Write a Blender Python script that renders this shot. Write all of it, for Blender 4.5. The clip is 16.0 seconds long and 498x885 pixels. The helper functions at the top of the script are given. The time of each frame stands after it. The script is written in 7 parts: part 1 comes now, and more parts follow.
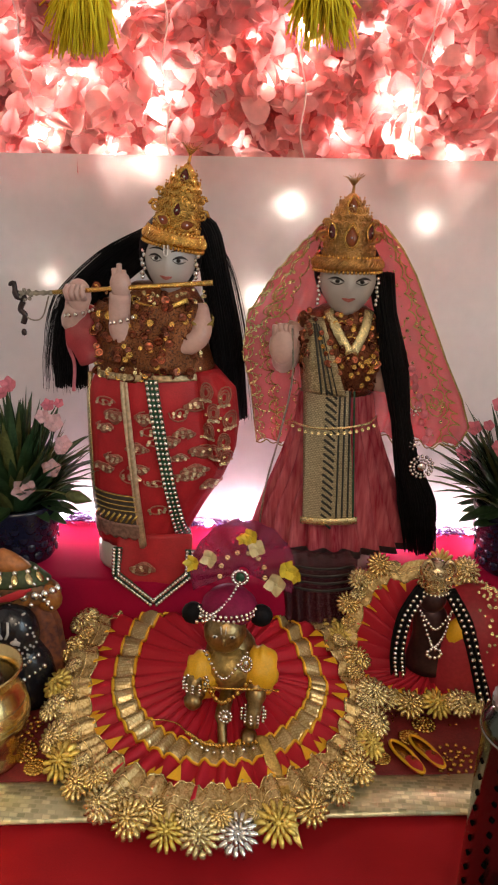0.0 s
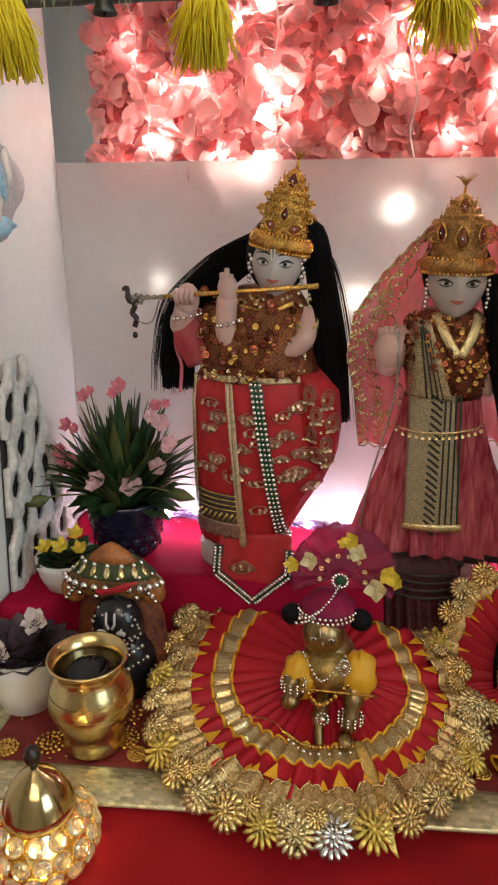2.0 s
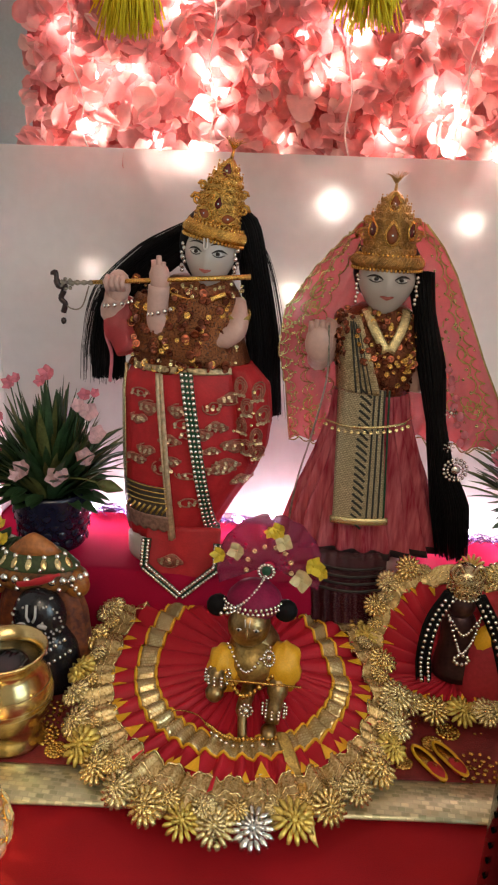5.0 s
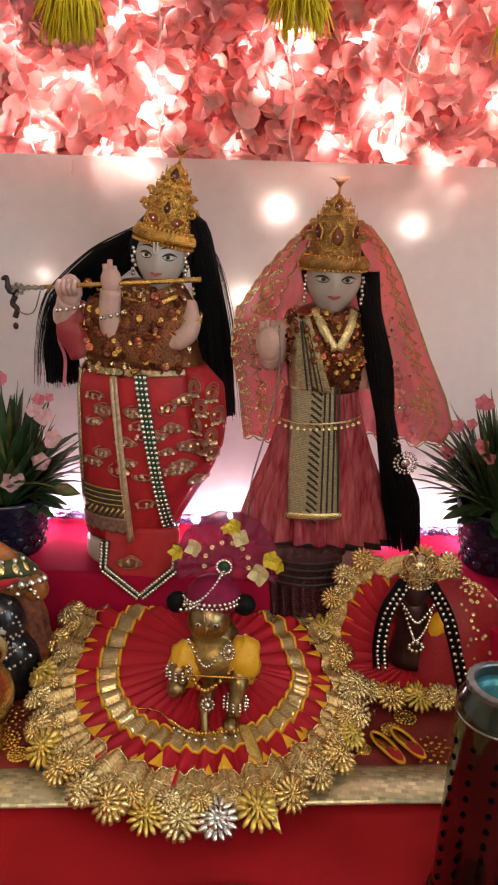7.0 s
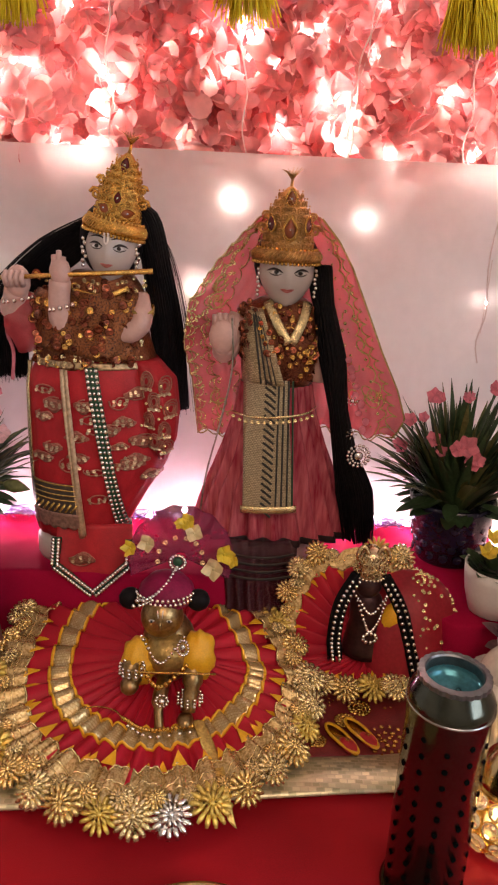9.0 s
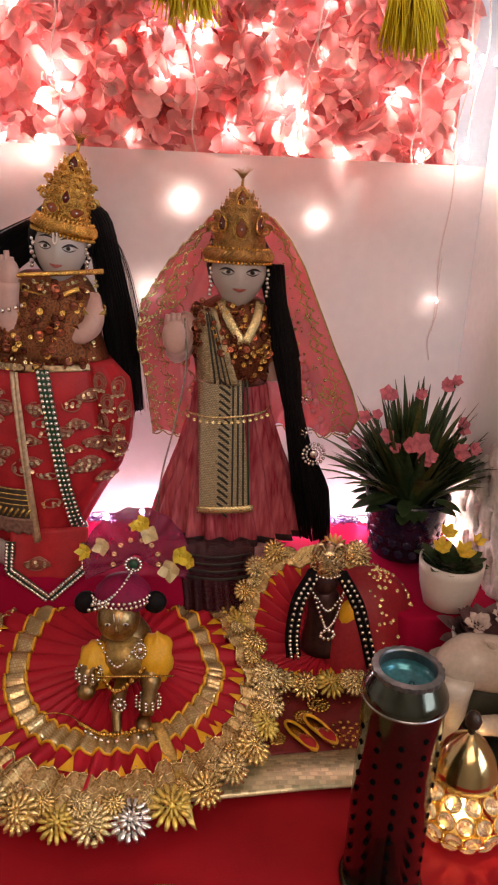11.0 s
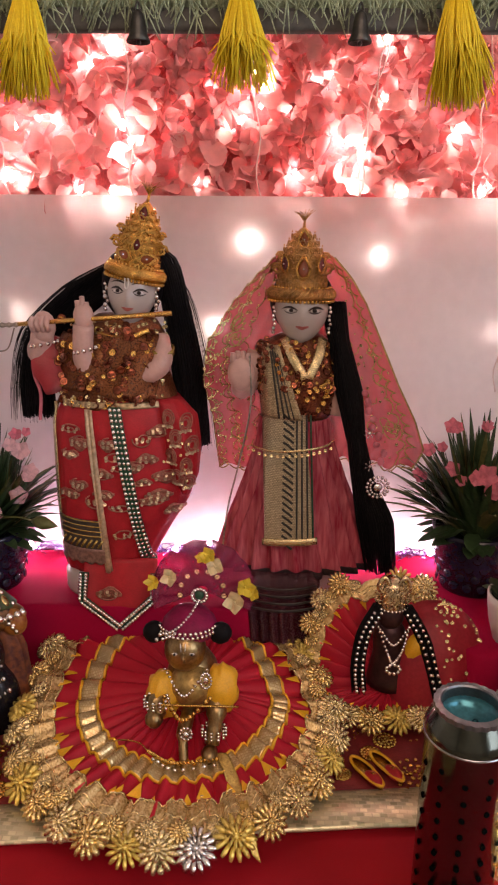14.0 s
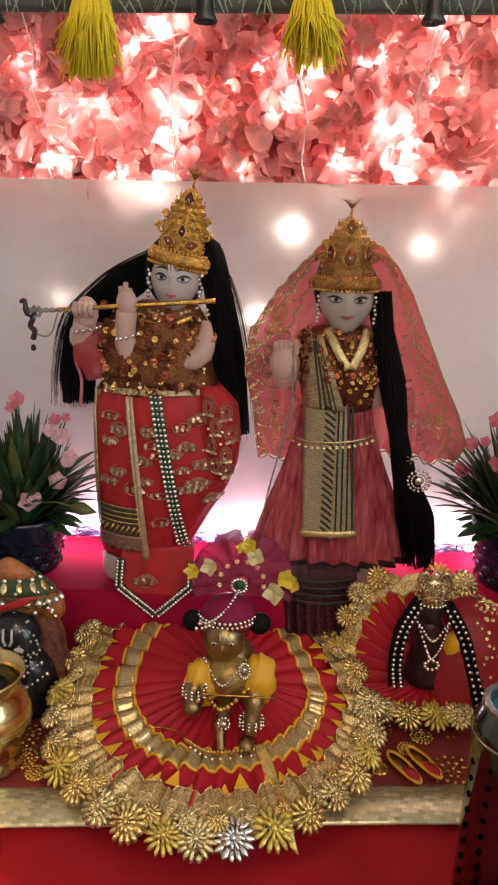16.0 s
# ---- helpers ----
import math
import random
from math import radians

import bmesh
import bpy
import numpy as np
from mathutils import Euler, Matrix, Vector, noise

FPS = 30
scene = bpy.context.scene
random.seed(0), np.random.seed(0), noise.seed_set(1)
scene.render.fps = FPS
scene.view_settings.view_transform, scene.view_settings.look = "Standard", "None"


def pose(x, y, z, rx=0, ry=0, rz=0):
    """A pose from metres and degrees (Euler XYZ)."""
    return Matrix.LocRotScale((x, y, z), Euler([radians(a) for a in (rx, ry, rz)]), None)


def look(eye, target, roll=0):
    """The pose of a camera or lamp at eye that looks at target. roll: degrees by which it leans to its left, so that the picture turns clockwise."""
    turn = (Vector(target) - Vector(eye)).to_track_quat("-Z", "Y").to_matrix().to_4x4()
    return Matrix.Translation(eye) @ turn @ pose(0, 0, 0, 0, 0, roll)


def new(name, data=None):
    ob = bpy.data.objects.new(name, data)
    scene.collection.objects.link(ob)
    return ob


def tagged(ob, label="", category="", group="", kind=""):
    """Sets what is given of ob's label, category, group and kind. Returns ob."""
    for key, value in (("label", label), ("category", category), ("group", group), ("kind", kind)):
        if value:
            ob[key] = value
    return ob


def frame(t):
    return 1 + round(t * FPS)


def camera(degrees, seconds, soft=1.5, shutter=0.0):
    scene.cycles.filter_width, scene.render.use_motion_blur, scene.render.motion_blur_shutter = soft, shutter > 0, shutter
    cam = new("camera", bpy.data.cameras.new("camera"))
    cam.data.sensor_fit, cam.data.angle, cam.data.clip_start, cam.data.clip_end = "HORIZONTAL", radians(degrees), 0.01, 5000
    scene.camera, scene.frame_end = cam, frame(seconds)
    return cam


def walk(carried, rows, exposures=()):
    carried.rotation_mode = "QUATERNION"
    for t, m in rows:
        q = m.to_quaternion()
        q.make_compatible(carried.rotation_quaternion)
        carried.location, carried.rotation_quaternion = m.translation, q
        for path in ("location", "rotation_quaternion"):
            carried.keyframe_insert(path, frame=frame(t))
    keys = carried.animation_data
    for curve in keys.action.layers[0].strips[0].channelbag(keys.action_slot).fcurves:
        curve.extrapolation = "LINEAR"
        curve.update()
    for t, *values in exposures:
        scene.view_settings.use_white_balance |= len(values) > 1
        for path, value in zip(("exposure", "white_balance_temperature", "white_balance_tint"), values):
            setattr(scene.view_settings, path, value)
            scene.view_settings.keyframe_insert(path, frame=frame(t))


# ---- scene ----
cam = camera(38.7, 16.0, soft=2.1)
PATH = [
    (0, (0.038, 0.024, 0.578), (-0.03, 1.908, -0.089), 1.1),
    (0.5, (0.035, 0.026, 0.574), (-0.031, 1.904, -0.11), 1.4),
    (1, (0.035, 0.03, 0.574), (-0.123, 1.902, -0.113), 0.6),
    (1.5, (0.032, 0.028, 0.578), (-0.183, 1.886, -0.128), 0.3),
    (2, (0.031, 0.019, 0.583), (-0.305, 1.873, -0.087), -0.4),
    (2.5, (0.023, 0.024, 0.578), (-0.415, 1.84, -0.137), -1.3),
    (3, (0.029, 0.024, 0.577), (-0.388, 1.84, -0.15), -1.0),
    (3.5, (0.029, 0.026, 0.577), (-0.281, 1.865, -0.144), 0.5),
    (4, (0.026, 0.031, 0.565), (-0.233, 1.882, -0.146), 0.6),
    (4.5, (0.036, 0.027, 0.564), (-0.176, 1.899, -0.109), 1.7),
    (7, (0.051, 0.003, 0.558), (-0.008, 1.903, -0.065), 1.8),
    (7.5, (0.054, 0.017, 0.551), (0.021, 1.911, -0.09), 2.3),
    (8, (0.059, 0.011, 0.553), (0.042, 1.909, -0.078), 2.0),
    (8.5, (0.059, 0.01, 0.555), (0.079, 1.907, -0.076), 2.3),
    (9, (0.056, 0.008, 0.557), (0.116, 1.903, -0.079), 2.6),
    (9.5, (0.059, 0.001, 0.562), (0.145, 1.894, -0.076), 3.1),
    (10, (0.059, 0.011, 0.557), (0.193, 1.899, -0.088), 3.7),
    (12.5, (0.073, 0.0, 0.565), (0.258, 1.895, -0.045), 1.5),
    (13, (0.073, -0.004, 0.567), (0.206, 1.903, -0.022), 1.5),
    (13.5, (0.078, -0.01, 0.565), (0.174, 1.915, 0.033), 1.2),
    (14, (0.072, -0.008, 0.568), (0.037, 1.912, 0.01), 0.5),
    (14.5, (0.069, -0.006, 0.567), (0.014, 1.913, 0.006), 0.7),
    (15, (0.067, -0.002, 0.567), (-0.002, 1.909, -0.018), 0.7),
    (15.5, (0.059, 0.004, 0.565), (-0.022, 1.912, -0.03), 1.5),
    (16, (0.049, -0.002, 0.566), (-0.047, 1.908, -0.021), 1.2),
]
walk(cam, [(t, look(eye, target, roll)) for t, eye, target, roll in PATH], [(0, 0.3, 6900, 8), (1.5, 0.26, 6600, 3), (2.5, 0.27, 6450, 2), (4.5, 0.3, 6600, 3), (7.5, 0.36, 7000, 14), (9, 0.34, 7350, 26), (10.2, 0.30, 7400, 27), (12.5, 0.12, 7350, 25), (14.5, 0.3, 7200, 30), (15.5, 0.34, 7000, 24), (16, 0.34, 6650, 7)])

# ---- light ----
world = bpy.data.worlds.new("room_air")
scene.world = world
world.use_nodes = True
world.node_tree.nodes["Background"].inputs["Color"].default_value = (1.0, 0.85, 0.72, 1)
world.node_tree.nodes["Background"].inputs["Strength"].default_value = 0.27
ROOM_LAMP, WINDOW_FILL, BULB_GLOW = 12.0, 16.0, 230.0


def lamp(name, m, power, colour, size):
    d = bpy.data.lights.new(name, "AREA")
    d.energy, d.color, d.size = power, colour, size
    ob = new(name, d)
    ob.matrix_world = m
    return ob


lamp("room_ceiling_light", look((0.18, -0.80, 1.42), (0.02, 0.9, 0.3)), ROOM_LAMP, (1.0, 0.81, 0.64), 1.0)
# unseen side lamp, added to brighten the west cabinet wall with bluish light
lamp("assumed_window_fill", look((1.60, -0.60, 0.75), (-0.41, 0.55, 0.45)), WINDOW_FILL, (0.66, 0.85, 1.0), 0.95)

# ---- materials ----


def mat(name, colour, rough=0.6, metal=0.0, vary=0.25, scale=30.0, bump=0.15, fine=220.0, second=None, sheen=0.0,
        trans=0.0, coat=0.0, random=0.0, spec=0.5):
    """A node material: two colours mixed by coarse and fine noise, with fine relief."""
    m = bpy.data.materials.new(name)
    m.use_nodes = True
    nt = m.node_tree
    b = nt.nodes["Principled BSDF"]
    tc = nt.nodes.new("ShaderNodeTexCoord")
    n1, n2 = nt.nodes.new("ShaderNodeTexNoise"), nt.nodes.new("ShaderNodeTexNoise")
    for n, sc, det in ((n1, scale, 4), (n2, fine, 3)):
        n.inputs["Scale"].default_value, n.inputs["Detail"].default_value = sc, det
        nt.links.new(tc.outputs["Object"], n.inputs["Vector"])
    add = nt.nodes.new("ShaderNodeMath")
    add.operation = "ADD"
    nt.links.new(n1.outputs["Fac"], add.inputs[0])
    nt.links.new(n2.outputs["Fac"], add.inputs[1])
    ramp = nt.nodes.new("ShaderNodeValToRGB")
    mul = nt.nodes.new("ShaderNodeMath")
    mul.operation = "MULTIPLY"
    mul.inputs[1].default_value = 0.5
    nt.links.new(add.outputs[0], mul.inputs[0])
    nt.links.new(mul.outputs[0], ramp.inputs["Fac"])
    lo = second or tuple(c * (1 - vary) for c in colour)
    hi = colour if second else tuple(min(1, c * (1 + vary * 0.6)) for c in colour)
    ramp.color_ramp.elements[0].position, ramp.color_ramp.elements[1].position = 0.36, 0.64
    ramp.color_ramp.elements[0].color, ramp.color_ramp.elements[1].color = (*lo, 1), (*hi, 1)
    out = ramp.outputs["Color"]
    if random:
        info, hsv = nt.nodes.new("ShaderNodeObjectInfo"), nt.nodes.new("ShaderNodeHueSaturation")
        rng = nt.nodes.new("ShaderNodeMapRange")
        rng.inputs["To Min"].default_value, rng.inputs["To Max"].default_value = 1 - random, 1 + random
        nt.links.new(info.outputs["Random"], rng.inputs["Value"])
        nt.links.new(rng.outputs["Result"], hsv.inputs["Value"])
        nt.links.new(out, hsv.inputs["Color"])
        out = hsv.outputs["Color"]
    nt.links.new(out, b.inputs["Base Color"])
    b.inputs["Roughness"].default_value, b.inputs["Metallic"].default_value = rough, metal
    b.inputs["Sheen Weight"].default_value, b.inputs["Coat Weight"].default_value = sheen, coat
    b.inputs["Specular IOR Level"].default_value = spec
    if bump:
        bp = nt.nodes.new("ShaderNodeBump")
        bp.inputs["Strength"].default_value, bp.inputs["Distance"].default_value = bump, 0.001
        nt.links.new(n2.outputs["Fac"], bp.inputs["Height"])
        nt.links.new(bp.outputs["Normal"], b.inputs["Normal"])
    if trans:
        t, mix = nt.nodes.new("ShaderNodeBsdfTranslucent"), nt.nodes.new("ShaderNodeMixShader")
        nt.links.new(out, t.inputs["Color"])
        mix.inputs["Fac"].default_value = trans
        nt.links.new(b.outputs[0], mix.inputs[1])
        nt.links.new(t.outputs[0], mix.inputs[2])
        nt.links.new(mix.outputs[0], nt.nodes["Material Output"].inputs["Surface"])
    return m


def net(m, clear):
    """Turns a material into an open net cloth that lets a share of the light pass."""
    nt = m.node_tree
    end = nt.nodes["Material Output"].inputs["Surface"]
    old = end.links[0].from_socket
    t, mix = nt.nodes.new("ShaderNodeBsdfTransparent"), nt.nodes.new("ShaderNodeMixShader")
    mix.inputs["Fac"].default_value = clear
    nt.links.new(old, mix.inputs[1])
    nt.links.new(t.outputs[0], mix.inputs[2])
    nt.links.new(mix.outputs[0], end)
    return m


def glow(name, colour, strength):
    m = bpy.data.materials.new(name)
    m.use_nodes = True
    b = m.node_tree.nodes["Principled BSDF"]
    b.inputs["Base Color"].default_value = (*colour, 1)
    b.inputs["Emission Color"].default_value, b.inputs["Emission Strength"].default_value = (*colour, 1), strength
    return m


def weave(name, c1, c2, w, h, metal=0.6, rough=0.4, bump=0.4, mortar=(0.2, 0.15, 0.08), upright=False):
    """Woven brocade: small scale-like cells in two tones with relief."""
    m = mat(name, c1, rough, metal)
    nt = m.node_tree
    b = nt.nodes["Principled BSDF"]
    tc, br = nt.nodes.new("ShaderNodeTexCoord"), nt.nodes.new("ShaderNodeTexBrick")
    mp = nt.nodes.new("ShaderNodeMapping")
    mp.inputs["Rotation"].default_value = (radians(90) if upright else 0, 0, 0)
    nt.links.new(tc.outputs["Object"], mp.inputs["Vector"])
    nt.links.new(mp.outputs["Vector"], br.inputs["Vector"])
    br.inputs["Scale"].default_value = 1.0
    br.inputs["Brick Width"].default_value, br.inputs["Row Height"].default_value = w, h
    br.inputs["Mortar Size"].default_value = h * 0.12
    for k, c in (("Color1", c1), ("Color2", c2), ("Mortar", mortar)):
        br.inputs[k].default_value = (*c, 1)
    nt.links.new(br.outputs["Color"], b.inputs["Base Color"])
    bp = nt.nodes.new("ShaderNodeBump")
    bp.invert = True
    bp.inputs["Strength"].default_value, bp.inputs["Distance"].default_value = bump, 0.001
    nt.links.new(br.outputs["Fac"], bp.inputs["Height"])
    nt.links.new(bp.outputs["Normal"], b.inputs["Normal"])
    return m


M = dict(
    wall=mat("white_laminate", (0.80, 0.77, 0.74), 0.35, 0, 0.05, 6, 0.05, 90),
    backwall=mat("pale_blue_wall", (0.62, 0.72, 0.80), 0.7, 0, 0.06, 4, 0.1),
    board=mat("white_foam_sheet", (0.84, 0.80, 0.78), 0.28, 0, 0.04, 8, 0.12, 60, trans=0.52),
    redcloth=mat("red_table_cloth", (0.33, 0.006, 0.012), 0.7, 0, 0.2, 12, 0.2, 900, spec=0.2),
    pinkcloth=mat("crimson_satin", (0.36, 0.008, 0.042), 0.75, 0, 0.15, 9, 0.15, 700, spec=0.03),
    matred=mat("maroon_brocade", (0.22, 0.02, 0.02), 0.6, 0, 0.35, 40, 0.4, 500),
    border=weave("silver_gold_brocade", (0.86, 0.79, 0.53), (0.40, 0.38, 0.22), 0.0080, 0.0046, 0.65, 0.33, 0.8, (0.62, 0.56, 0.36)),
    marble=mat("white_marble", (0.55, 0.50, 0.47), 0.25, 0, 0.05, 20, 0.03, 80),
    skirt=mat("red_silk", (0.46, 0.022, 0.030), 0.5, 0, 0.3, 45, 0.35, 900, spec=0.3),
    fanred=mat("red_pleated_satin", (0.47, 0.014, 0.032), 0.55, 0, 0.15, 18, 0.15, 800, spec=0.25),
    gold=mat("antique_gold", (0.80, 0.48, 0.13), 0.25, 1, 0.5, 130, 0.8, 800),
    goldlace=mat("gold_lace", (0.84, 0.57, 0.17), 0.22, 0.65, 0.45, 160, 1.0, 480),
    palegold=mat("pale_gold_lace", (0.86, 0.68, 0.36), 0.20, 0.75, 0.4, 160, 1.0, 480),
    yellow=mat("yellow_satin", (0.80, 0.42, 0.02), 0.5, 0, 0.15, 40, 0.2, 600),
    brass=mat("polished_brass", (0.62, 0.47, 0.23), 0.17, 1, 0.12, 14, 0.06, 120),
    softbrass=mat("brushed_brass", (0.72, 0.54, 0.25), 0.24, 1, 0.15, 25, 0.1, 300),
    darkbrass=mat("dark_brass", (0.36, 0.24, 0.11), 0.35, 1, 0.4, 80, 0.2, 300),
    silver=mat("silver_stone", (0.80, 0.79, 0.77), 0.22, 1, 0.2, 200, 0.2, 900),
    black=mat("black_hair", (0.006, 0.005, 0.006), 0.6, 0, 0.4, 60, 0.2, 500, spec=0.12),
    navy=mat("dark_glazed_pot", (0.012, 0.012, 0.03), 0.22, 0, 0.3, 40, 0.1),
    green=mat("green_beads", (0.008, 0.060, 0.026), 0.4, 0.1, 0.3, 300, 0.3, 900),
    leaf=mat("plastic_leaf", (0.035, 0.075, 0.028), 0.45, 0, 0.4, 40, 0.15, trans=0.15),
    leafolive=mat("olive_leaf", (0.12, 0.13, 0.04), 0.45, 0, 0.4, 40, 0.15, trans=0.15),
    pink=mat("pink_petal", (0.72, 0.22, 0.28), 0.6, 0, 0.2, 60, 0.1, trans=0.3),
    palepink=mat("pale_pink_petal", (0.78, 0.50, 0.52), 0.6, 0, 0.2, 60, 0.1, trans=0.3),
    petal=mat("cloth_petal", (0.86, 0.42, 0.41), 0.6, 0, 0.12, 22, 0.05, 120, trans=0.55, random=0.2),
    maroongem=mat("maroon_stone", (0.10, 0.006, 0.008), 0.12, 0, 0.2, 100, 0, coat=0.5),
    brownseq=mat("copper_sequin", (0.20, 0.055, 0.028), 0.25, 0.8, 0.35, 200, 0.2, random=0.4),
    net=net(mat("red_net", (0.80, 0.12, 0.14), 0.55, 0, 0.2, 30, 0.3, 900, trans=0.55), 0.42),
    tassel=mat("yellow_thread", (0.95, 0.70, 0.03), 0.6, 0, 0.15, 90, 0.2, 700, trans=0.2),
    fringe=mat("green_thread", (0.30, 0.36, 0.22), 0.6, 0, 0.5, 60, 0.5, 500),
    bell=mat("dark_metal_bell", (0.06, 0.06, 0.055), 0.4, 0.8, 0.3, 90, 0.2),
    wire=mat("clear_wire", (0.78, 0.66, 0.62), 0.3, 0, 0.1, 90, 0),
    tinsel=mat("violet_tinsel", (0.48, 0.36, 0.72), 0.22, 0.85, 0.3, 90, 0.2),
    bulb=glow("led_bulb", (1.0, 0.86, 0.80), BULB_GLOW),
    ceil=mat("room_plaster", (0.72, 0.66, 0.58), 0.8, 0, 0.06, 3, 0.1),
    floorm=mat("room_floor_tile", (0.45, 0.38, 0.30), 0.4, 0, 0.1, 4, 0.1),
)

# ---- builders ----


def lathe(bm, profile, seg=32, m=Matrix(), squash=1.0, caps=True):
    rings = []
    for r, z in profile:
        rings.append([bm.verts.new(m @ Vector((r * math.cos(2 * math.pi * i / seg), squash * r * math.sin(2 * math.pi * i / seg), z)))
                      for i in range(seg)])
    for a, b in zip(rings, rings[1:]):
        for i in range(seg):
            bm.faces.new((a[i], a[(i + 1) % seg], b[(i + 1) % seg], b[i]))
    for ring, flip in ((rings[0], True), (rings[-1], False)) if caps else ():
        bm.faces.new(ring[::-1] if flip else ring)
    return bm


def ball(bm, c, r, seg=12, m=Matrix()):
    rx, ry, rz = r if isinstance(r, tuple) else (r, r, r)
    k = max(4, seg // 2)
    prof = [(max(0.02, math.sin(math.pi * i / k)), -math.cos(math.pi * i / k)) for i in range(k + 1)]
    return lathe(bm, prof, seg, m @ Matrix.Translation(c) @ Matrix.Diagonal((rx, ry, rz, 1)))


def tube(bm, pts, radii, seg=6, flat=1.0):
    pts = [Vector(p) for p in pts]
    if not isinstance(radii, (list, tuple)):
        radii = [radii] * len(pts)
    rings = []
    for i, p in enumerate(pts):
        d = (pts[min(i + 1, len(pts) - 1)] - pts[max(i - 1, 0)]).normalized()
        s = d.cross(Vector((0, 1, 0.13))).normalized()
        u = s.cross(d)
        rings.append([bm.verts.new(p + radii[i] * (math.cos(2 * math.pi * k / seg) * s + flat * math.sin(2 * math.pi * k / seg) * u))
                      for k in range(seg)])
    for a, b in zip(rings, rings[1:]):
        for k in range(seg):
            bm.faces.new((a[k], a[(k + 1) % seg], b[(k + 1) % seg], b[k]))
    bm.faces.new(rings[0][::-1])
    bm.faces.new(rings[-1])
    return bm


def curve_pts(ctrl, n=10):
    """A smooth run of points through the given ones."""
    c = [Vector(p) for p in ctrl]
    c = [2 * c[0] - c[1]] + c + [2 * c[-1] - c[-2]]
    out = []
    for i in range(1, len(c) - 2):
        for k in range(n):
            t = k / n
            p0, p1, p2, p3 = c[i - 1:i + 3]
            out.append(0.5 * (2 * p1 + (p2 - p0) * t + (2 * p0 - 5 * p1 + 4 * p2 - p3) * t * t + (3 * p1 - p0 - 3 * p2 + p3) * t ** 3))
    return out + [c[-2]]


def box(bm, lo, hi, bevel=0.0):
    v = [bm.verts.new((x, y, z)) for x in (lo[0], hi[0]) for y in (lo[1], hi[1]) for z in (lo[2], hi[2])]
    fs = [bm.faces.new([v[i] for i in q]) for q in ((0, 1, 3, 2), (4, 6, 7, 5), (0, 4, 5, 1), (2, 3, 7, 6), (0, 2, 6, 4), (1, 5, 7, 3))]
    if bevel:
        es = {e for f in fs for e in f.edges}
        bmesh.ops.bevel(bm, geom=list(es), offset=bevel, segments=2, affect="EDGES", profile=0.6)
    return bm


def sheet(bm, f, nu, nv, thick=0.0015, closed=False):
    """A cloth with thickness over f(u, v), u and v from 0 to 1."""
    pts = [[Vector(f(i / nu, j / nv)) for j in range(nv + 1)] for i in range(nu + 1)]
    grid = []
    for side in (0, 1):
        g = []
        for i in range(nu + 1):
            row = []
            for j in range(nv + 1):
                du = pts[min(i + 1, nu)][j] - pts[max(i - 1, 0)][j]
                dv = pts[i][min(j + 1, nv)] - pts[i][max(j - 1, 0)]
                n = du.cross(dv)
                n = n.normalized() if n.length > 1e-12 else Vector((0, 0, 1))
                row.append(bm.verts.new(pts[i][j] - n * thick * side))
            g.append(row)
        grid.append(g)
    a, b = grid
    for i in range(nu):
        for j in range(nv):
            bm.faces.new((a[i][j], a[i + 1][j], a[i + 1][j + 1], a[i][j + 1]))
            bm.faces.new((b[i][j], b[i][j + 1], b[i + 1][j + 1], b[i + 1][j]))
    for i in range(nu):
        bm.faces.new((a[i][0], b[i][0], b[i + 1][0], a[i + 1][0]))
        bm.faces.new((a[i][nv], a[i + 1][nv], b[i + 1][nv], b[i][nv]))
    if not closed:
        for j in range(nv):
            bm.faces.new((a[0][j], a[0][j + 1], b[0][j + 1], b[0][j]))
            bm.faces.new((a[nu][j], b[nu][j], b[nu][j + 1], a[nu][j + 1]))
    return bm


def mesh_of(name, bm, material, flat=False):
    me = bpy.data.meshes.new(name)
    bmesh.ops.recalc_face_normals(bm, faces=bm.faces)
    bm.to_mesh(me)
    bm.free()
    for m in material if isinstance(material, (list, tuple)) else [material]:
        me.materials.append(m)
    if not flat:
        me.shade_smooth()
    return me


def part(name, bm, material, parent, label="", flat=False):
    ob = new(name, mesh_of(name, bm, material, flat))
    ob.parent = parent
    return tagged(ob, label)


def piece(name, me, parent, m):
    ob = new(name, me)
    ob.parent = parent
    ob.matrix_basis = m
    return ob


def thing(name, label, category, group="", at=(0, 0, 0)):
    ob = new(name)
    ob.location = at
    ob.empty_display_size = 0.01
    return tagged(ob, label, category, group)


def solid(name, bm, material, label, category, group="", kind="", flat=False):
    return tagged(new(name, mesh_of(name, bm, material, flat)), label, category, group, kind)


B = bmesh.new
rnd = random.Random(7)


def facing(p, n, spin=0.0, s=1.0):
    """A pose at p whose z axis points along n."""
    q = Vector(n).to_track_quat("Z", "Y")
    return Matrix.Translation(p) @ q.to_matrix().to_4x4() @ Matrix.Rotation(spin, 4, "Z") @ Matrix.Scale(s, 4)


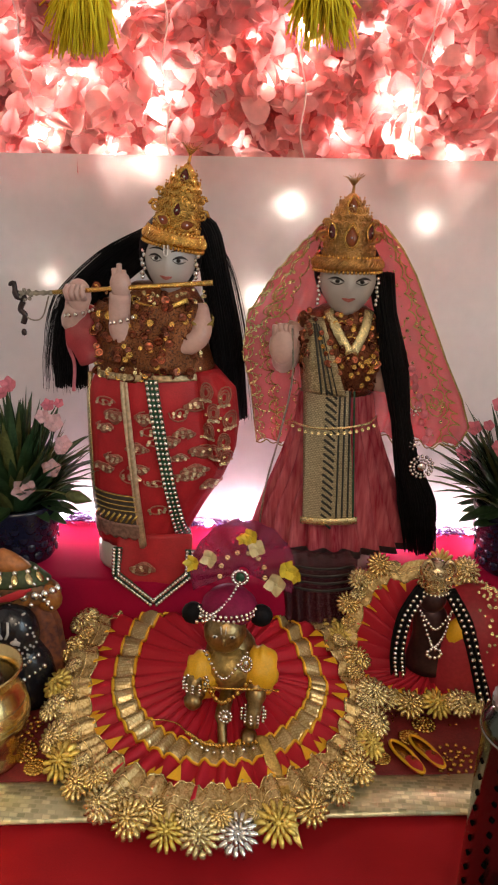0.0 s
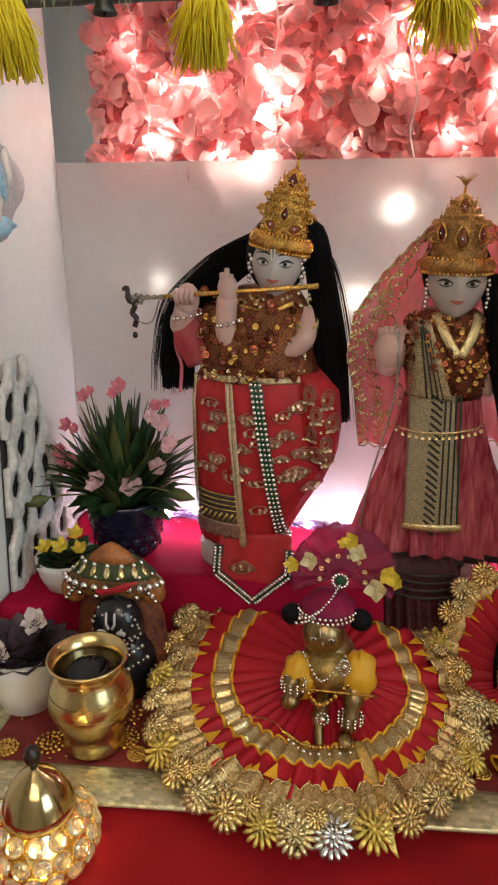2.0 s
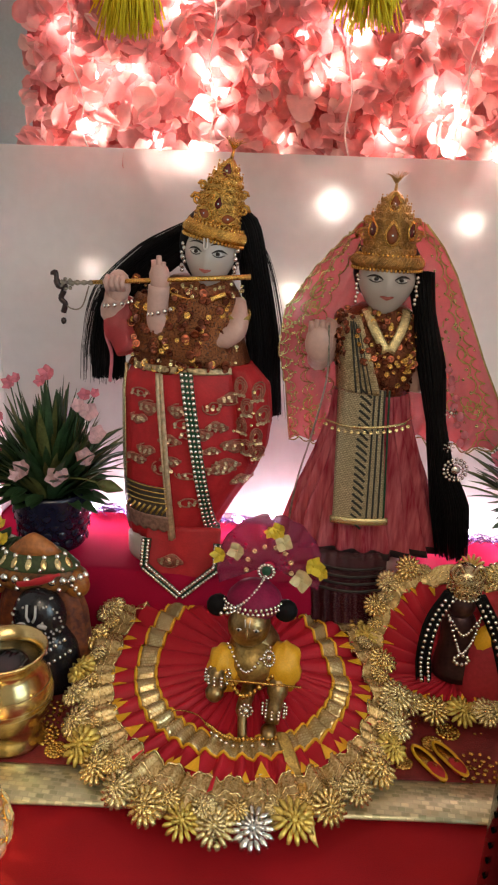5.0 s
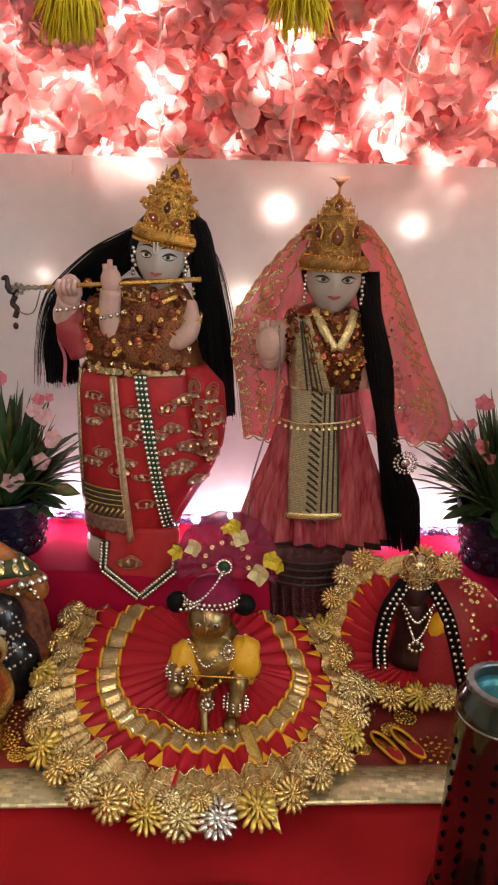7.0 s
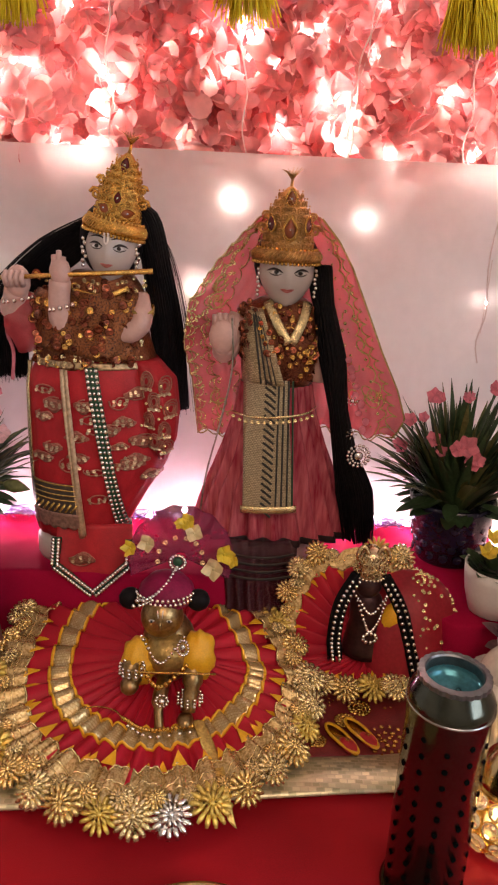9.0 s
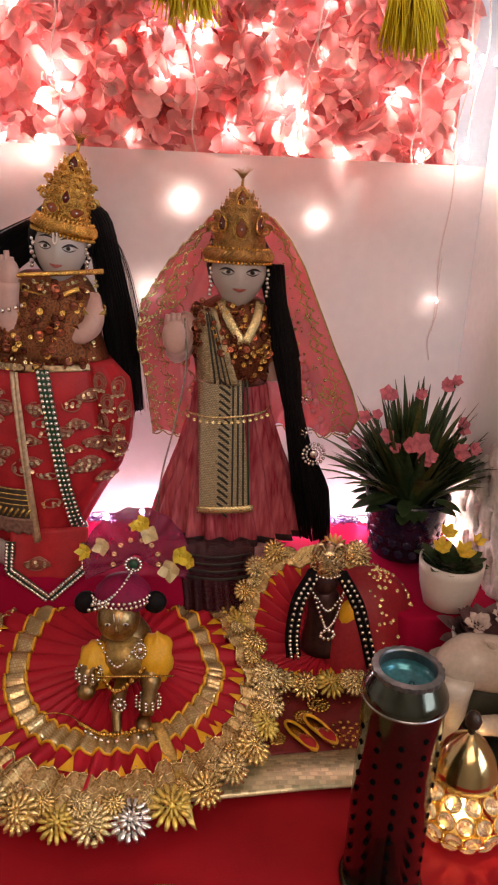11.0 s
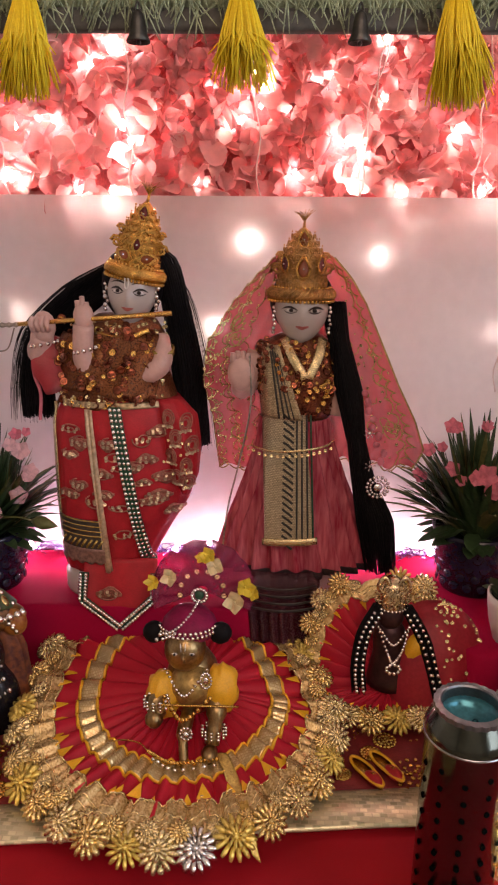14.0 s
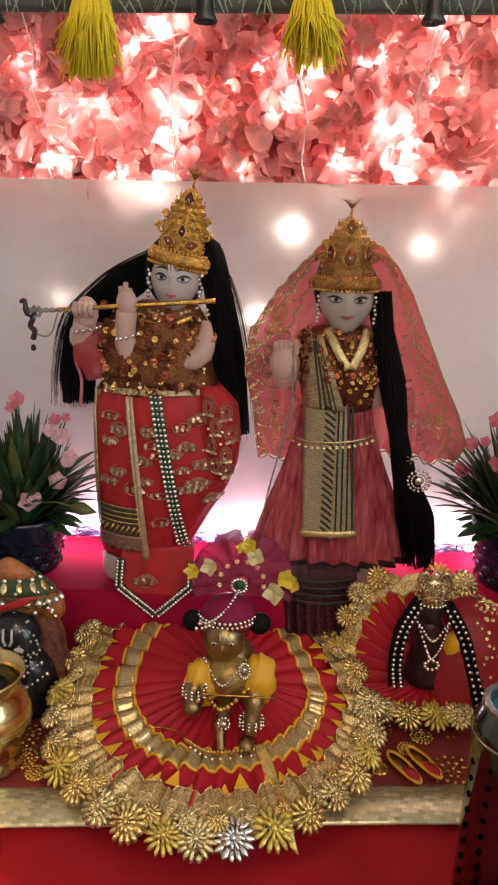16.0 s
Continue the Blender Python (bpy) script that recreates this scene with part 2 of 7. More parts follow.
# ---- the cabinet and the room ----
W, WE, BACK, TOPZ = 0.415, 0.455, 1.0, 0.98
for nm, lo, hi, mt, lb in (
    ("wall_west", (-W - 0.018, 0.44, -0.02), (-W, BACK + 0.004, TOPZ), "wall", "white laminate side wall of the shrine cabinet"),
    ("wall_east", (WE, 0.44, -0.02), (WE + 0.018, BACK + 0.004, TOPZ), "wall", "white laminate side wall of the shrine cabinet"),
    ("wall_north", (-0.62, 1.13, -0.02), (0.62, 1.15, TOPZ), "backwall", "pale blue back wall behind the petal curtain"),
    ("wall_niche_west", (-0.62, BACK + 0.006, -0.02), (-0.60, 1.13, TOPZ), "backwall", "pale blue return wall"),
    ("wall_niche_east", (0.60, BACK + 0.006, -0.02), (0.62, 1.13, TOPZ), "backwall", "pale blue return wall"),
    ("ceiling", (-0.62, 0.44, TOPZ), (0.62, 1.15, TOPZ + 0.02), "wall", "white cabinet top panel"),
    ("wall_room_south", (-1.6, -1.62, -0.76), (1.6, -1.6, 1.7), "ceil", "plain room wall"),
    ("wall_room_west", (-1.62, -1.6, -0.76), (-1.6, 1.2, 1.7), "ceil", "plain room wall"),
    ("wall_room_north", (-1.6, 1.2, -0.76), (1.6, 1.22, 1.7), "ceil", "plain room wall"),
    ("ceiling_room", (-1.62, -1.62, 1.7), (1.62, 1.22, 1.72), "ceil", "plain room ceiling"),
    ("floor", (-1.62, -1.62, -0.78), (1.62, 1.22, -0.76), "floorm", "tiled room floor"),
):
    solid(nm, box(B(), lo, hi), M[mt], lb, "wall" if "wall" in nm else nm.split("_")[0], kind="structure", flat=True)

# the room's east wall; its unseen window is added to light the west wall
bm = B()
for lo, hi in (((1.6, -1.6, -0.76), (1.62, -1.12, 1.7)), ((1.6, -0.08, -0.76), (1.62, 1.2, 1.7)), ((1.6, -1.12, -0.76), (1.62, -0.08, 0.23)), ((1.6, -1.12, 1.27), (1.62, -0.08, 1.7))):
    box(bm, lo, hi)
solid("wall_room_east", bm, M["ceil"], "plain room wall with an opening for the assumed window", "wall", kind="structure", flat=True)
win = tagged(thing("assumed_window", "unseen white window frame assumed around the bluish fill lamp", "window"), kind="structure")
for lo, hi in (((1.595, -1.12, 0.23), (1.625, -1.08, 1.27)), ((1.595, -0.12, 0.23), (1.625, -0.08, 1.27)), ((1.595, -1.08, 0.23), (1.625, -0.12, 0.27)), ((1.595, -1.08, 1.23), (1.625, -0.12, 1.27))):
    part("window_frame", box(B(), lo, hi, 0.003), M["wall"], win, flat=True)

table = thing("altar_table", "altar table covered with a plain red cloth", "table")
part("tabletop", box(B(), (-0.60, 0.277, -0.04), (0.60, 1.13, -0.004), 0.004), M["redcloth"], table)
def cloth_top(u, v):
    x, y = -0.60 + 1.2 * u, 0.270 + 0.73 * v
    return (x, y, 0.0 + 0.0012 * noise.noise((x * 9, y * 9, 3)) * (1 if y < 0.5 else 0) - (0.03 if v == 0 else 0))
part("table_cloth", sheet(B(), cloth_top, 60, 40, 0.003), M["redcloth"], table)
for lx in (-0.55, 0.55):
    for ly in (0.32, 1.08):
        part("leg", box(B(), (lx - 0.03, ly - 0.03, -0.76), (lx + 0.03, ly + 0.03, -0.04), 0.004), M["darkbrass"], table)

# translucent foam sheet behind the figures
bm = box(B(), (-W + 0.002, BACK, 0.0), (WE - 0.002, BACK + 0.005, 0.62))
bmesh.ops.delete(bm, geom=[f for f in bm.faces if f.calc_center_median().y > BACK + 0.004], context="FACES_ONLY")
board = solid("foam_board", bm, M["board"],
              "white translucent foam sheet standing behind the figures", "board", kind="structure", flat=True)

# raised step under the figures, draped with satin; it comes further forward at the sides
STEP = 0.10


def step_front(x):
    s = min(1, max(0, (abs(x) - (0.28 if x > 0 else 0.315)) / 0.05))
    return 0.825 - (0.100 if x > 0 else 0.105) * s * s * (3 - 2 * s)


def step_f(u, v):
    x = -W + 0.003 + (W + WE - 0.006) * u
    f = step_front(x)
    if v < 0.35:
        k = v / 0.35
        y, z = f - 0.03 + 0.03 * k ** 0.6, 0.006 + (STEP - 0.006) * (math.sin(k * math.pi / 2) ** 0.8)
    else:
        k = (v - 0.35) / 0.65
        y, z = f + (0.994 - f) * k, STEP
    w = noise.noise((x * 14, y * 10, 1.5)) * 0.002 + math.sin(x * 60 + 4 * noise.noise((x * 8, 0, 0))) * 0.0015 * (1 if v < 0.4 else 0.25)
    return (x, y - abs(w), z + w * 0.5)


solid("altar_step", sheet(B(), step_f, 120, 40, 0.004), M["pinkcloth"], "raised step draped in crimson satin cloth", "platform", kind="structure")

# brocade mat with a shiny woven border
mat_thing = thing("brocade_mat", "maroon brocade mat with a silver-gold woven border on the red cloth", "mat")
TH = math.atan(0.09)


def mat_front(x):
    return 0.545 + 0.085 * x


def mat_top(u, v):
    x = -0.405 + 0.85 * u
    y0 = mat_front(x) + 0.045
    return (x, y0 + (0.80 - y0) * v, 0.006 + 0.0006 * noise.noise((x * 40, v * 20, 0)))


part("mat_field", sheet(B(), mat_top, 50, 16, 0.005), M["matred"], mat_thing)


def border_f(u, v):
    x = -0.41 + 0.86 * u
    a = v * 1.0
    hump = 0.011 * math.sin(math.pi * (0.12 + 0.8 * a)) ** 0.7
    return (x, mat_front(x) + 0.052 * a, 0.003 + hump + 0.0012 * noise.noise((x * 12, 0, a)))


part("mat_border", sheet(B(), border_f, 80, 12, 0.003), M["border"], mat_thing, "silver-gold woven border")
part("mat_border", sheet(B(), lambda u, v: (-0.41 + 0.045 * v, mat_front(-0.41) + 0.05 + 0.28 * u, 0.006 + 0.005 * math.sin(math.pi * v)), 30, 6, 0.003),
     M["border"], mat_thing, "silver-gold woven border")


def medallion(bm, cx, cy, r):
    for ring, k in ((1.0, 16), (0.62, 11), (0.25, 5)):
        for i in range(k):
            a = 2 * math.pi * i / k + ring
            ball(bm, (cx + r * ring * math.cos(a), cy + r * ring * math.sin(a), 0.007), (0.0035 * rnd.uniform(0.6, 1.2), 0.003, 0.0018), 5)


for cx, cy, r in ((0.245, 0.635, 0.024), (0.20, 0.668, 0.010), (0.155, 0.655, 0.012), (-0.30, 0.60, 0.016), (-0.235, 0.655, 0.02),
                  (-0.22, 0.62, 0.014), (-0.345, 0.585, 0.012), (0.30, 0.66, 0.02), (0.165, 0.635, 0.008), (-0.20, 0.60, 0.010), (0.34, 0.63, 0.014),
                  (0.22, 0.69, 0.012)):
    bm = B()
    medallion(bm, cx, cy, r)
    tagged(part("embroidery", bm, M["gold"], mat_thing, "gold bead medallion"), kind="stuff")

bm = B()
for i in range(520):
    x = rnd.uniform(-0.40, 0.44)
    y = rnd.uniform(mat_front(x) + 0.055, 0.72)
    if noise.noise((x * 45, y * 45, 4)) > 0.05:
        ball(bm, (x, y, 0.007), (rnd.uniform(0.001, 0.0026), rnd.uniform(0.001, 0.002), 0.0012), 5)
tagged(part("gold_specks", bm, M["gold"], mat_thing, "scattered gold embroidery"), kind="stuff")

# ---- petal curtain and fairy lights ----


def petal_mesh(bm, w, l, curl, fold):
    rows = []
    for j in range(6):
        v = j / 5
        ww = w * math.sin(math.pi * (0.10 + 0.86 * v) ** 0.8)
        rows.append([bm.verts.new((ww * s, l * v, curl * v * v + fold * abs(s) + 0.15 * w * math.sin(5 * v + 2 * s))) for s in (-1, -0.5, 0, 0.5, 1)])
    for a, b in zip(rows, rows[1:]):
        for i in range(4):
            bm.faces.new((a[i], a[i + 1], b[i + 1], b[i]))
    return bm


def petal_pose(i):
    x, z = rnd.uniform(-0.365, 0.425), rnd.uniform(0.585, 0.90)
    y = 1.045 + rnd.uniform(-0.028, 0.014)
    n = (rnd.uniform(-1.3, 1.3), -1.0, rnd.uniform(-0.8, 1.2))
    return facing((x, y, z), n, rnd.uniform(0, 6.28), rnd.uniform(0.7, 1.25)) @ Matrix.Translation((0, -0.016, 0))


curtain = thing("petal_curtain", "hanging curtain of crumpled coral pink cloth petals", "curtain")
part("backing", sheet(B(), lambda u, v: (-0.372 + 0.80 * u, 1.064 + 0.004 * noise.noise((u * 20, v * 12, 0)), 0.56 + 0.36 * v), 40, 20, 0.002),
     mat("curtain_backing", (0.74, 0.20, 0.20), 0.7, 0, 0.4, 30, 0.2, trans=0.5), curtain, "coral cloth backing")
KINDS = [mesh_of("petal", petal_mesh(B(), 0.0135 * a, 0.030 * b, c, f), M["petal"]) for a, b, c, f in
         ((1, 1, 0.012, 0.006), (1.15, 0.85, -0.010, 0.009), (0.75, 1.15, 0.016, -0.005), (1.3, 0.8, 0.006, 0.010), (0.5, 1.0, 0.014, 0.012))]
for i in range(300):
    piece("petal", KINDS[i % 5], curtain, petal_pose(i))
for k in range(6):
    bm = B()
    for i in range(210):
        q = B()
        petal_mesh(q, 0.0135 * rnd.uniform(0.6, 1.3), 0.030 * rnd.uniform(0.8, 1.2), rnd.uniform(-0.018, 0.022), rnd.uniform(-0.009, 0.014))
        q.transform(petal_pose(i))
        tmp = bpy.data.meshes.new("t")
        q.to_mesh(tmp)
        q.free()
        bm.from_mesh(tmp)
        bpy.data.meshes.remove(tmp)
    pm = mat("cloth_petal_tone", ((0.86, 0.43, 0.42), (0.90, 0.55, 0.52), (0.80, 0.34, 0.34), (0.87, 0.47, 0.46), (0.93, 0.64, 0.60), (0.84, 0.40, 0.40))[k],
             0.6, 0, 0.12, 22, 0.05, 120, trans=0.55)
    tagged(part("petals", bm, pm, curtain), kind="stuff")

BULB = mesh_of("bulb", ball(B(), (0, 0, 0), (0.0035, 0.0035, 0.0055), 8), M["bulb"])


def light_string(ctrl, bulbs, label, twist=1):
    s = thing("fairy_light_string", label, "string lights", "fairy lights")
    for k in range(twist):
        pts = [p + Vector((0.004 * math.sin(i * 0.8 + 3 * k), 0.002 * math.cos(i * 0.7), 0)) for i, p in enumerate(curve_pts(ctrl, 8))]
        part("wire", tube(B(), pts, 0.0011, 5), M["wire"], s)
    for b in bulbs:
        piece("bulb", BULB, s, Matrix.Translation(b))
    return s


LS = "clear wire fairy light string with lit white bulbs over the petals"
light_string([(-0.305, 1.008, 0.95), (-0.30, 1.008, 0.80), (-0.286, 1.006, 0.70), (-0.274, 1.003, 0.618)], [(-0.270, 1.006, 0.642), (-0.279, 1.012, 0.650)], LS)
light_string([(-0.115, 1.010, 0.95), (-0.112, 1.008, 0.80), (-0.11, 1.006, 0.70), (-0.106, 1.004, 0.615)],
             [(-0.135, 1.009, 0.626), (-0.108, 1.012, 0.690), (-0.131, 1.014, 0.806), (-0.122, 1.012, 0.672)], LS)
light_string([(0.055, 1.012, 0.95), (0.055, 1.008, 0.85), (0.06, 1.006, 0.72), (0.066, 1.003, 0.618)], [(0.057, 1.009, 0.772), (0.066, 1.014, 0.758)], LS)
light_string([(0.235, 1.010, 0.95), (0.228, 1.008, 0.82), (0.205, 1.006, 0.71), (0.199, 1.003, 0.618)],
             [(0.226, 1.010, 0.812), (0.199, 1.008, 0.668), (0.190, 1.006, 0.632), (0.194, 1.014, 0.690)], LS, 2)
light_string([(0.365, 1.010, 0.95), (0.36, 1.008, 0.80), (0.355, 1.006, 0.70), (0.352, 1.004, 0.615)], [(0.365, 1.008, 0.628)], LS)
light_string([(0.405, 0.985, 0.93), (0.408, 0.985, 0.76), (0.404, 0.985, 0.62), (0.402, 0.985, 0.45), (0.40, 0.985, 0.36)],
             [(0.407, 0.982, 0.745), (0.418, 0.984, 0.632), (0.440, 0.980, 0.743)], LS)
tiny = thing("fairy_light_string", "single tiny lit bulb on a clear wire near the side wall", "string lights", "fairy lights")
part("wire", tube(B(), curve_pts([(0.405, 0.99, 0.50), (0.404, 0.988, 0.46), (0.403, 0.99, 0.40)], 6), 0.0007, 5), M["wire"], tiny)
piece("bulb", BULB, tiny, Matrix.Translation((0.404, 0.985, 0.443)) @ Matrix.Scale(0.42, 4))
light_string([(0.43, 1.02, 0.95), (0.44, 1.02, 0.80), (0.43, 1.02, 0.65)], [(0.437, 1.022, 0.752), (0.428, 1.02, 0.645)], LS)
back_string = light_string([(-0.272, 1.022, 0.61), (-0.272, 1.018, 0.463), (-0.10, 1.016, 0.43), (0.006, 1.016, 0.444), (0.052, 1.016, 0.561), (0.15, 1.018, 0.60), (0.229, 1.016, 0.544)],
             [], # bulbs are added below
             "fairy light string with lit bulbs glowing through the foam sheet")

HOT = mesh_of("bulb", ball(B(), (0, 0, 0), (0.0045, 0.0045, 0.006), 8), glow("bright_led_bulb", (1.0, 0.88, 0.80), 50.0))
for x, z, k in ((-0.272, 0.463, 0.55), (0.006, 0.444, 0.95), (0.052, 0.561, 1.15), (0.229, 0.544, 0.85), (-0.132, 0.600, 0.5)):
    piece("bulb", HOT, back_string, Matrix.Translation((x, BACK + 0.013, z)) @ Matrix.Scale(k, 4))
# unseen bulbs on the back wall, added to brighten the whole foam sheet
board_fill_string = light_string([(-0.36, 1.10, 0.50), (-0.2, 1.10, 0.36), (0.0, 1.10, 0.48), (0.18, 1.10, 0.36), (0.33, 1.10, 0.50), (0.42, 1.10, 0.40)],
                           [], "unseen bulb string added behind the foam sheet to brighten it")
for x, z in ((-0.34, 0.49), (-0.22, 0.38), (-0.09, 0.42), (0.03, 0.48), (0.15, 0.38), (0.25, 0.42), (0.33, 0.51), (0.40, 0.42), (0.36, 0.32), (0.10, 0.30)):
    piece("bulb", BULB, board_fill_string, Matrix.Translation((x, 1.098, z)) @ Matrix.Scale(0.52, 4))

# extra bulbs behind the petals, added to brighten the curtain from inside
deep = thing("fairy_light_string", "extra lit bulbs added between the cloth petals to brighten them", "string lights", "fairy lights")
part("wire", tube(B(), curve_pts([(-0.33, 1.056, 0.86), (-0.15, 1.056, 0.80), (0.0, 1.056, 0.86), (0.16, 1.056, 0.78), (0.38, 1.056, 0.84)], 10), 0.001, 5), M["wire"], deep)
for i in range(25):
    piece("bulb", BULB, deep, Matrix.Translation((-0.34 + 0.0305 * i + rnd.uniform(-0.01, 0.01), 1.050, (0.64, 0.78, 0.70, 0.84, 0.74)[i % 5] + rnd.uniform(-0.02, 0.02))))

# tinsel garland with leds along the foot of the foam sheet
tins = thing("tinsel_garland", "violet silver tinsel garland with lit white bulbs on the satin step", "garland")
for k in range(10):
    bm = B()
    for i in range(46):
        x = -0.34 + 0.68 * (k + rnd.random()) / 10
        a, l = rnd.uniform(0, 6.28), rnd.uniform(0.018, 0.05)
        p = Vector((x, 0.970, STEP + 0.010))
        e = p + Vector((l * math.cos(a), -0.4 * l * abs(math.sin(a)), 0.5 * l * rnd.uniform(-0.2, 1)))
        tube(bm, [p, p.lerp(e, 0.5) + Vector((0, 0, 0.006)), Vector((e.x, min(e.y, 0.992), max(e.z, STEP + 0.003)))], [0.0008, 0.0009, 0.0004], 3)
    tagged(part("tinsel_strand", bm, M["tinsel"], tins), kind="stuff")
LED = mesh_of("bulb", ball(B(), (0, 0, 0), 0.004, 8), glow("violet_white_led", (1.0, 0.80, 0.97), BULB_GLOW * 1.3))
for i in range(13):
    piece("bulb", LED, tins, Matrix.Translation((-0.33 + 0.66 * i / 12 + rnd.uniform(-0.01, 0.01), 0.965 + rnd.uniform(-0.006, 0.01), STEP + rnd.uniform(0.014, 0.035))))

trail = thing("fairy_light_string", "end of the fairy light string trailing behind the brown planter", "string lights", "fairy lights")
part("wire", tube(B(), curve_pts([(0.345, 0.965, STEP + 0.006), (0.385, 0.955, STEP + 0.010), (0.418, 0.922, 0.112), (0.424, 0.895, 0.055), (0.420, 0.865, 0.030)], 8), 0.0010, 5), M["wire"], trail)
for p in ((0.392, 0.952, STEP + 0.016), (0.418, 0.920, 0.118), (0.422, 0.890, 0.055)):
    piece("bulb", BULB, trail, Matrix.Translation(p) @ Matrix.Scale(2.2 if p[2] > 0.117 else 1.2, 4))

# ---- toran over the front ----
toran = thing("toran_valance", "green thread valance with yellow tassels hung across the cabinet front", "valance")
part("rail", box(B(), (-W, 0.488, 0.703), (WE, 0.500, 0.790), 0.003), M["fringe"], toran)
part("hem", box(B(), (-W, 0.482, 0.690), (WE, 0.494, 0.703), 0.003), mat("grey_hem", (0.10, 0.10, 0.09), 0.7), toran, "dark grey hem")
for k in range(8):
    bm = B()
    for i in range(430):
        x = -W + 0.01 + (W + WE - 0.02) * (k + rnd.random()) / 8
        z = rnd.uniform(0.702, 0.79)
        tube(bm, [(x, 0.487, z + 0.012), (x + rnd.uniform(-0.008, 0.008), 0.478, z), (x + rnd.uniform(-0.012, 0.012), 0.476, z - rnd.uniform(0.008, 0.022))], [0.0009, 0.0008, 0.0004], 3)
    tagged(part("fringe_thread", bm, M["fringe"], toran), kind="stuff")
for x, zb, lean in ((-0.33, 0.664, 0), (-0.20, 0.650, 0.006), (-0.073, 0.652, -0.003), (0.056, 0.658, 0.002), (0.184, 0.648, 0.006), (0.315, 0.655, 0)):
    t = thing("tassel", "bright yellow thread tassel hanging from the green valance", "tassel", "tassels on the valance")
    bm = B()
    for i in range(300):
        a, r = rnd.uniform(0, 6.28), rnd.random() ** 0.5
        top = Vector((x + 0.004 * r * math.cos(a), 0.472 + 0.003 * math.sin(a), 0.712))
        mid = Vector((x + 0.011 * r * math.cos(a) + lean * 0.4 + rnd.uniform(-0.003, 0.003), 0.470 + 0.006 * r * math.sin(a), 0.685))
        end = Vector((x + 0.017 * r * math.cos(a) + lean + rnd.uniform(-0.006, 0.006), 0.470 + 0.009 * r * math.sin(a), zb + rnd.uniform(-0.005, 0.022)))
        tube(bm, [top, mid, end], [0.0007, 0.0009, 0.0005], 3)
    tagged(part("tassel_thread", bm, M["tassel"], t), kind="stuff")
    part("knot", ball(B(), (x, 0.472, 0.713), (0.006, 0.006, 0.007), 10), M["tassel"], t)
for x in (-0.265, -0.135, -0.006, 0.128, 0.245, 0.365):
    b = thing("hanging_bell", "small dark metal bell hanging from the valance", "bell", "bells on the valance")
    part("bell_body", lathe(B(), [(0.0015, 0.697), (0.0045, 0.694), (0.0060, 0.688), (0.0070, 0.680), (0.0095, 0.675), (0.0090, 0.674), (0.006, 0.676)], 20, Matrix.Translation((x, 0.472, 0.693)) @ Matrix.Scale(0.78, 4) @ Matrix.Translation((0, 0, -0.690))), M["bell"], b)
    part("clapper", ball(B(), (x, 0.472, 0.6805), 0.0016, 8), M["bell"], b)
    part("loop", tube(B(), curve_pts([(x - 0.0018, 0.472, 0.6975), (x, 0.4735, 0.703), (x + 0.0018, 0.472, 0.6975)], 4), 0.0007, 5), M["bell"], b)

# ---- the two dressed figures ----


def at_z(sec, z):
    for a, b in zip(sec, sec[1:]):
        if (a[0] - z) * (b[0] - z) <= 0:
            k = (z - a[0]) / (b[0] - a[0])
            return [p + (q - p) * k for p, q in zip(a, b)]
    return sec[0] if abs(sec[0][0] - z) < abs(sec[-1][0] - z) else sec[-1]


def front(sec, x, z, off=0.0):
    _, xl, xr, yc, yd = at_z(sec, z)
    k = (x - (xl + xr) / 2) / max(1e-4, (xr - xl) / 2)
    return Vector((x, yc - yd * math.sqrt(max(0.0, 1 - k * k)) - off, z))


def loft(bm, sec, n=40, rows=24, folds=0, amp=0.0, phase=0.0):
    z0, z1 = sec[0][0], sec[-1][0]
    rings = []
    for j in range(rows + 1):
        z, xl, xr, yc, yd = at_z(sec, z0 + (z1 - z0) * j / rows)
        ring = []
        for i in range(n):
            a = 2 * math.pi * i / n
            k = 1 + amp * math.sin(folds * a + phase + 0.6 * math.sin(j * 0.25)) * (0.3 + 0.7 * j / rows)
            ring.append(bm.verts.new(((xl + xr) / 2 + (xr - xl) / 2 * k * math.cos(a), yc + yd * k * math.sin(a), z)))
        rings.append(ring)
    for a, b in zip(rings, rings[1:]):
        for i in range(n):
            bm.faces.new((a[i], a[(i + 1) % n], b[(i + 1) % n], b[i]))
    bm.faces.new(rings[0])
    bm.faces.new(rings[-1][::-1])
    return bm


def panel(sec, xa, xb, z0, z1, off, thick=0.0015, nu=10, nv=24, wave=0.0):
    """A strip of cloth on the front of a garment; xa and xb give its edges at height z."""
    def f(u, v):
        z = z0 + (z1 - z0) * v
        x = xa(z) + (xb(z) - xa(z)) * u
        return front(sec, x, z, off + wave * math.sin(u * 9 + v * 4))
    return sheet(B(), f, nu, nv, thick)


def lin(z0, x0, z1, x1):
    return lambda z: x0 + (x1 - x0) * (z - z0) / (z1 - z0)


def paint(bm, start, idx):
    bm.faces.ensure_lookup_table()
    for f in bm.faces[start:]:
        f.material_index = idx


PAINT = [M["marble"], mat("eye_paint", (0.02, 0.012, 0.010), 0.4), mat("lip_paint", (0.45, 0.12, 0.10), 0.4), mat("hand_tint", (0.60, 0.38, 0.33), 0.35, 0, 0.08), mat("eye_white_paint", (0.74, 0.72, 0.70), 0.4)]


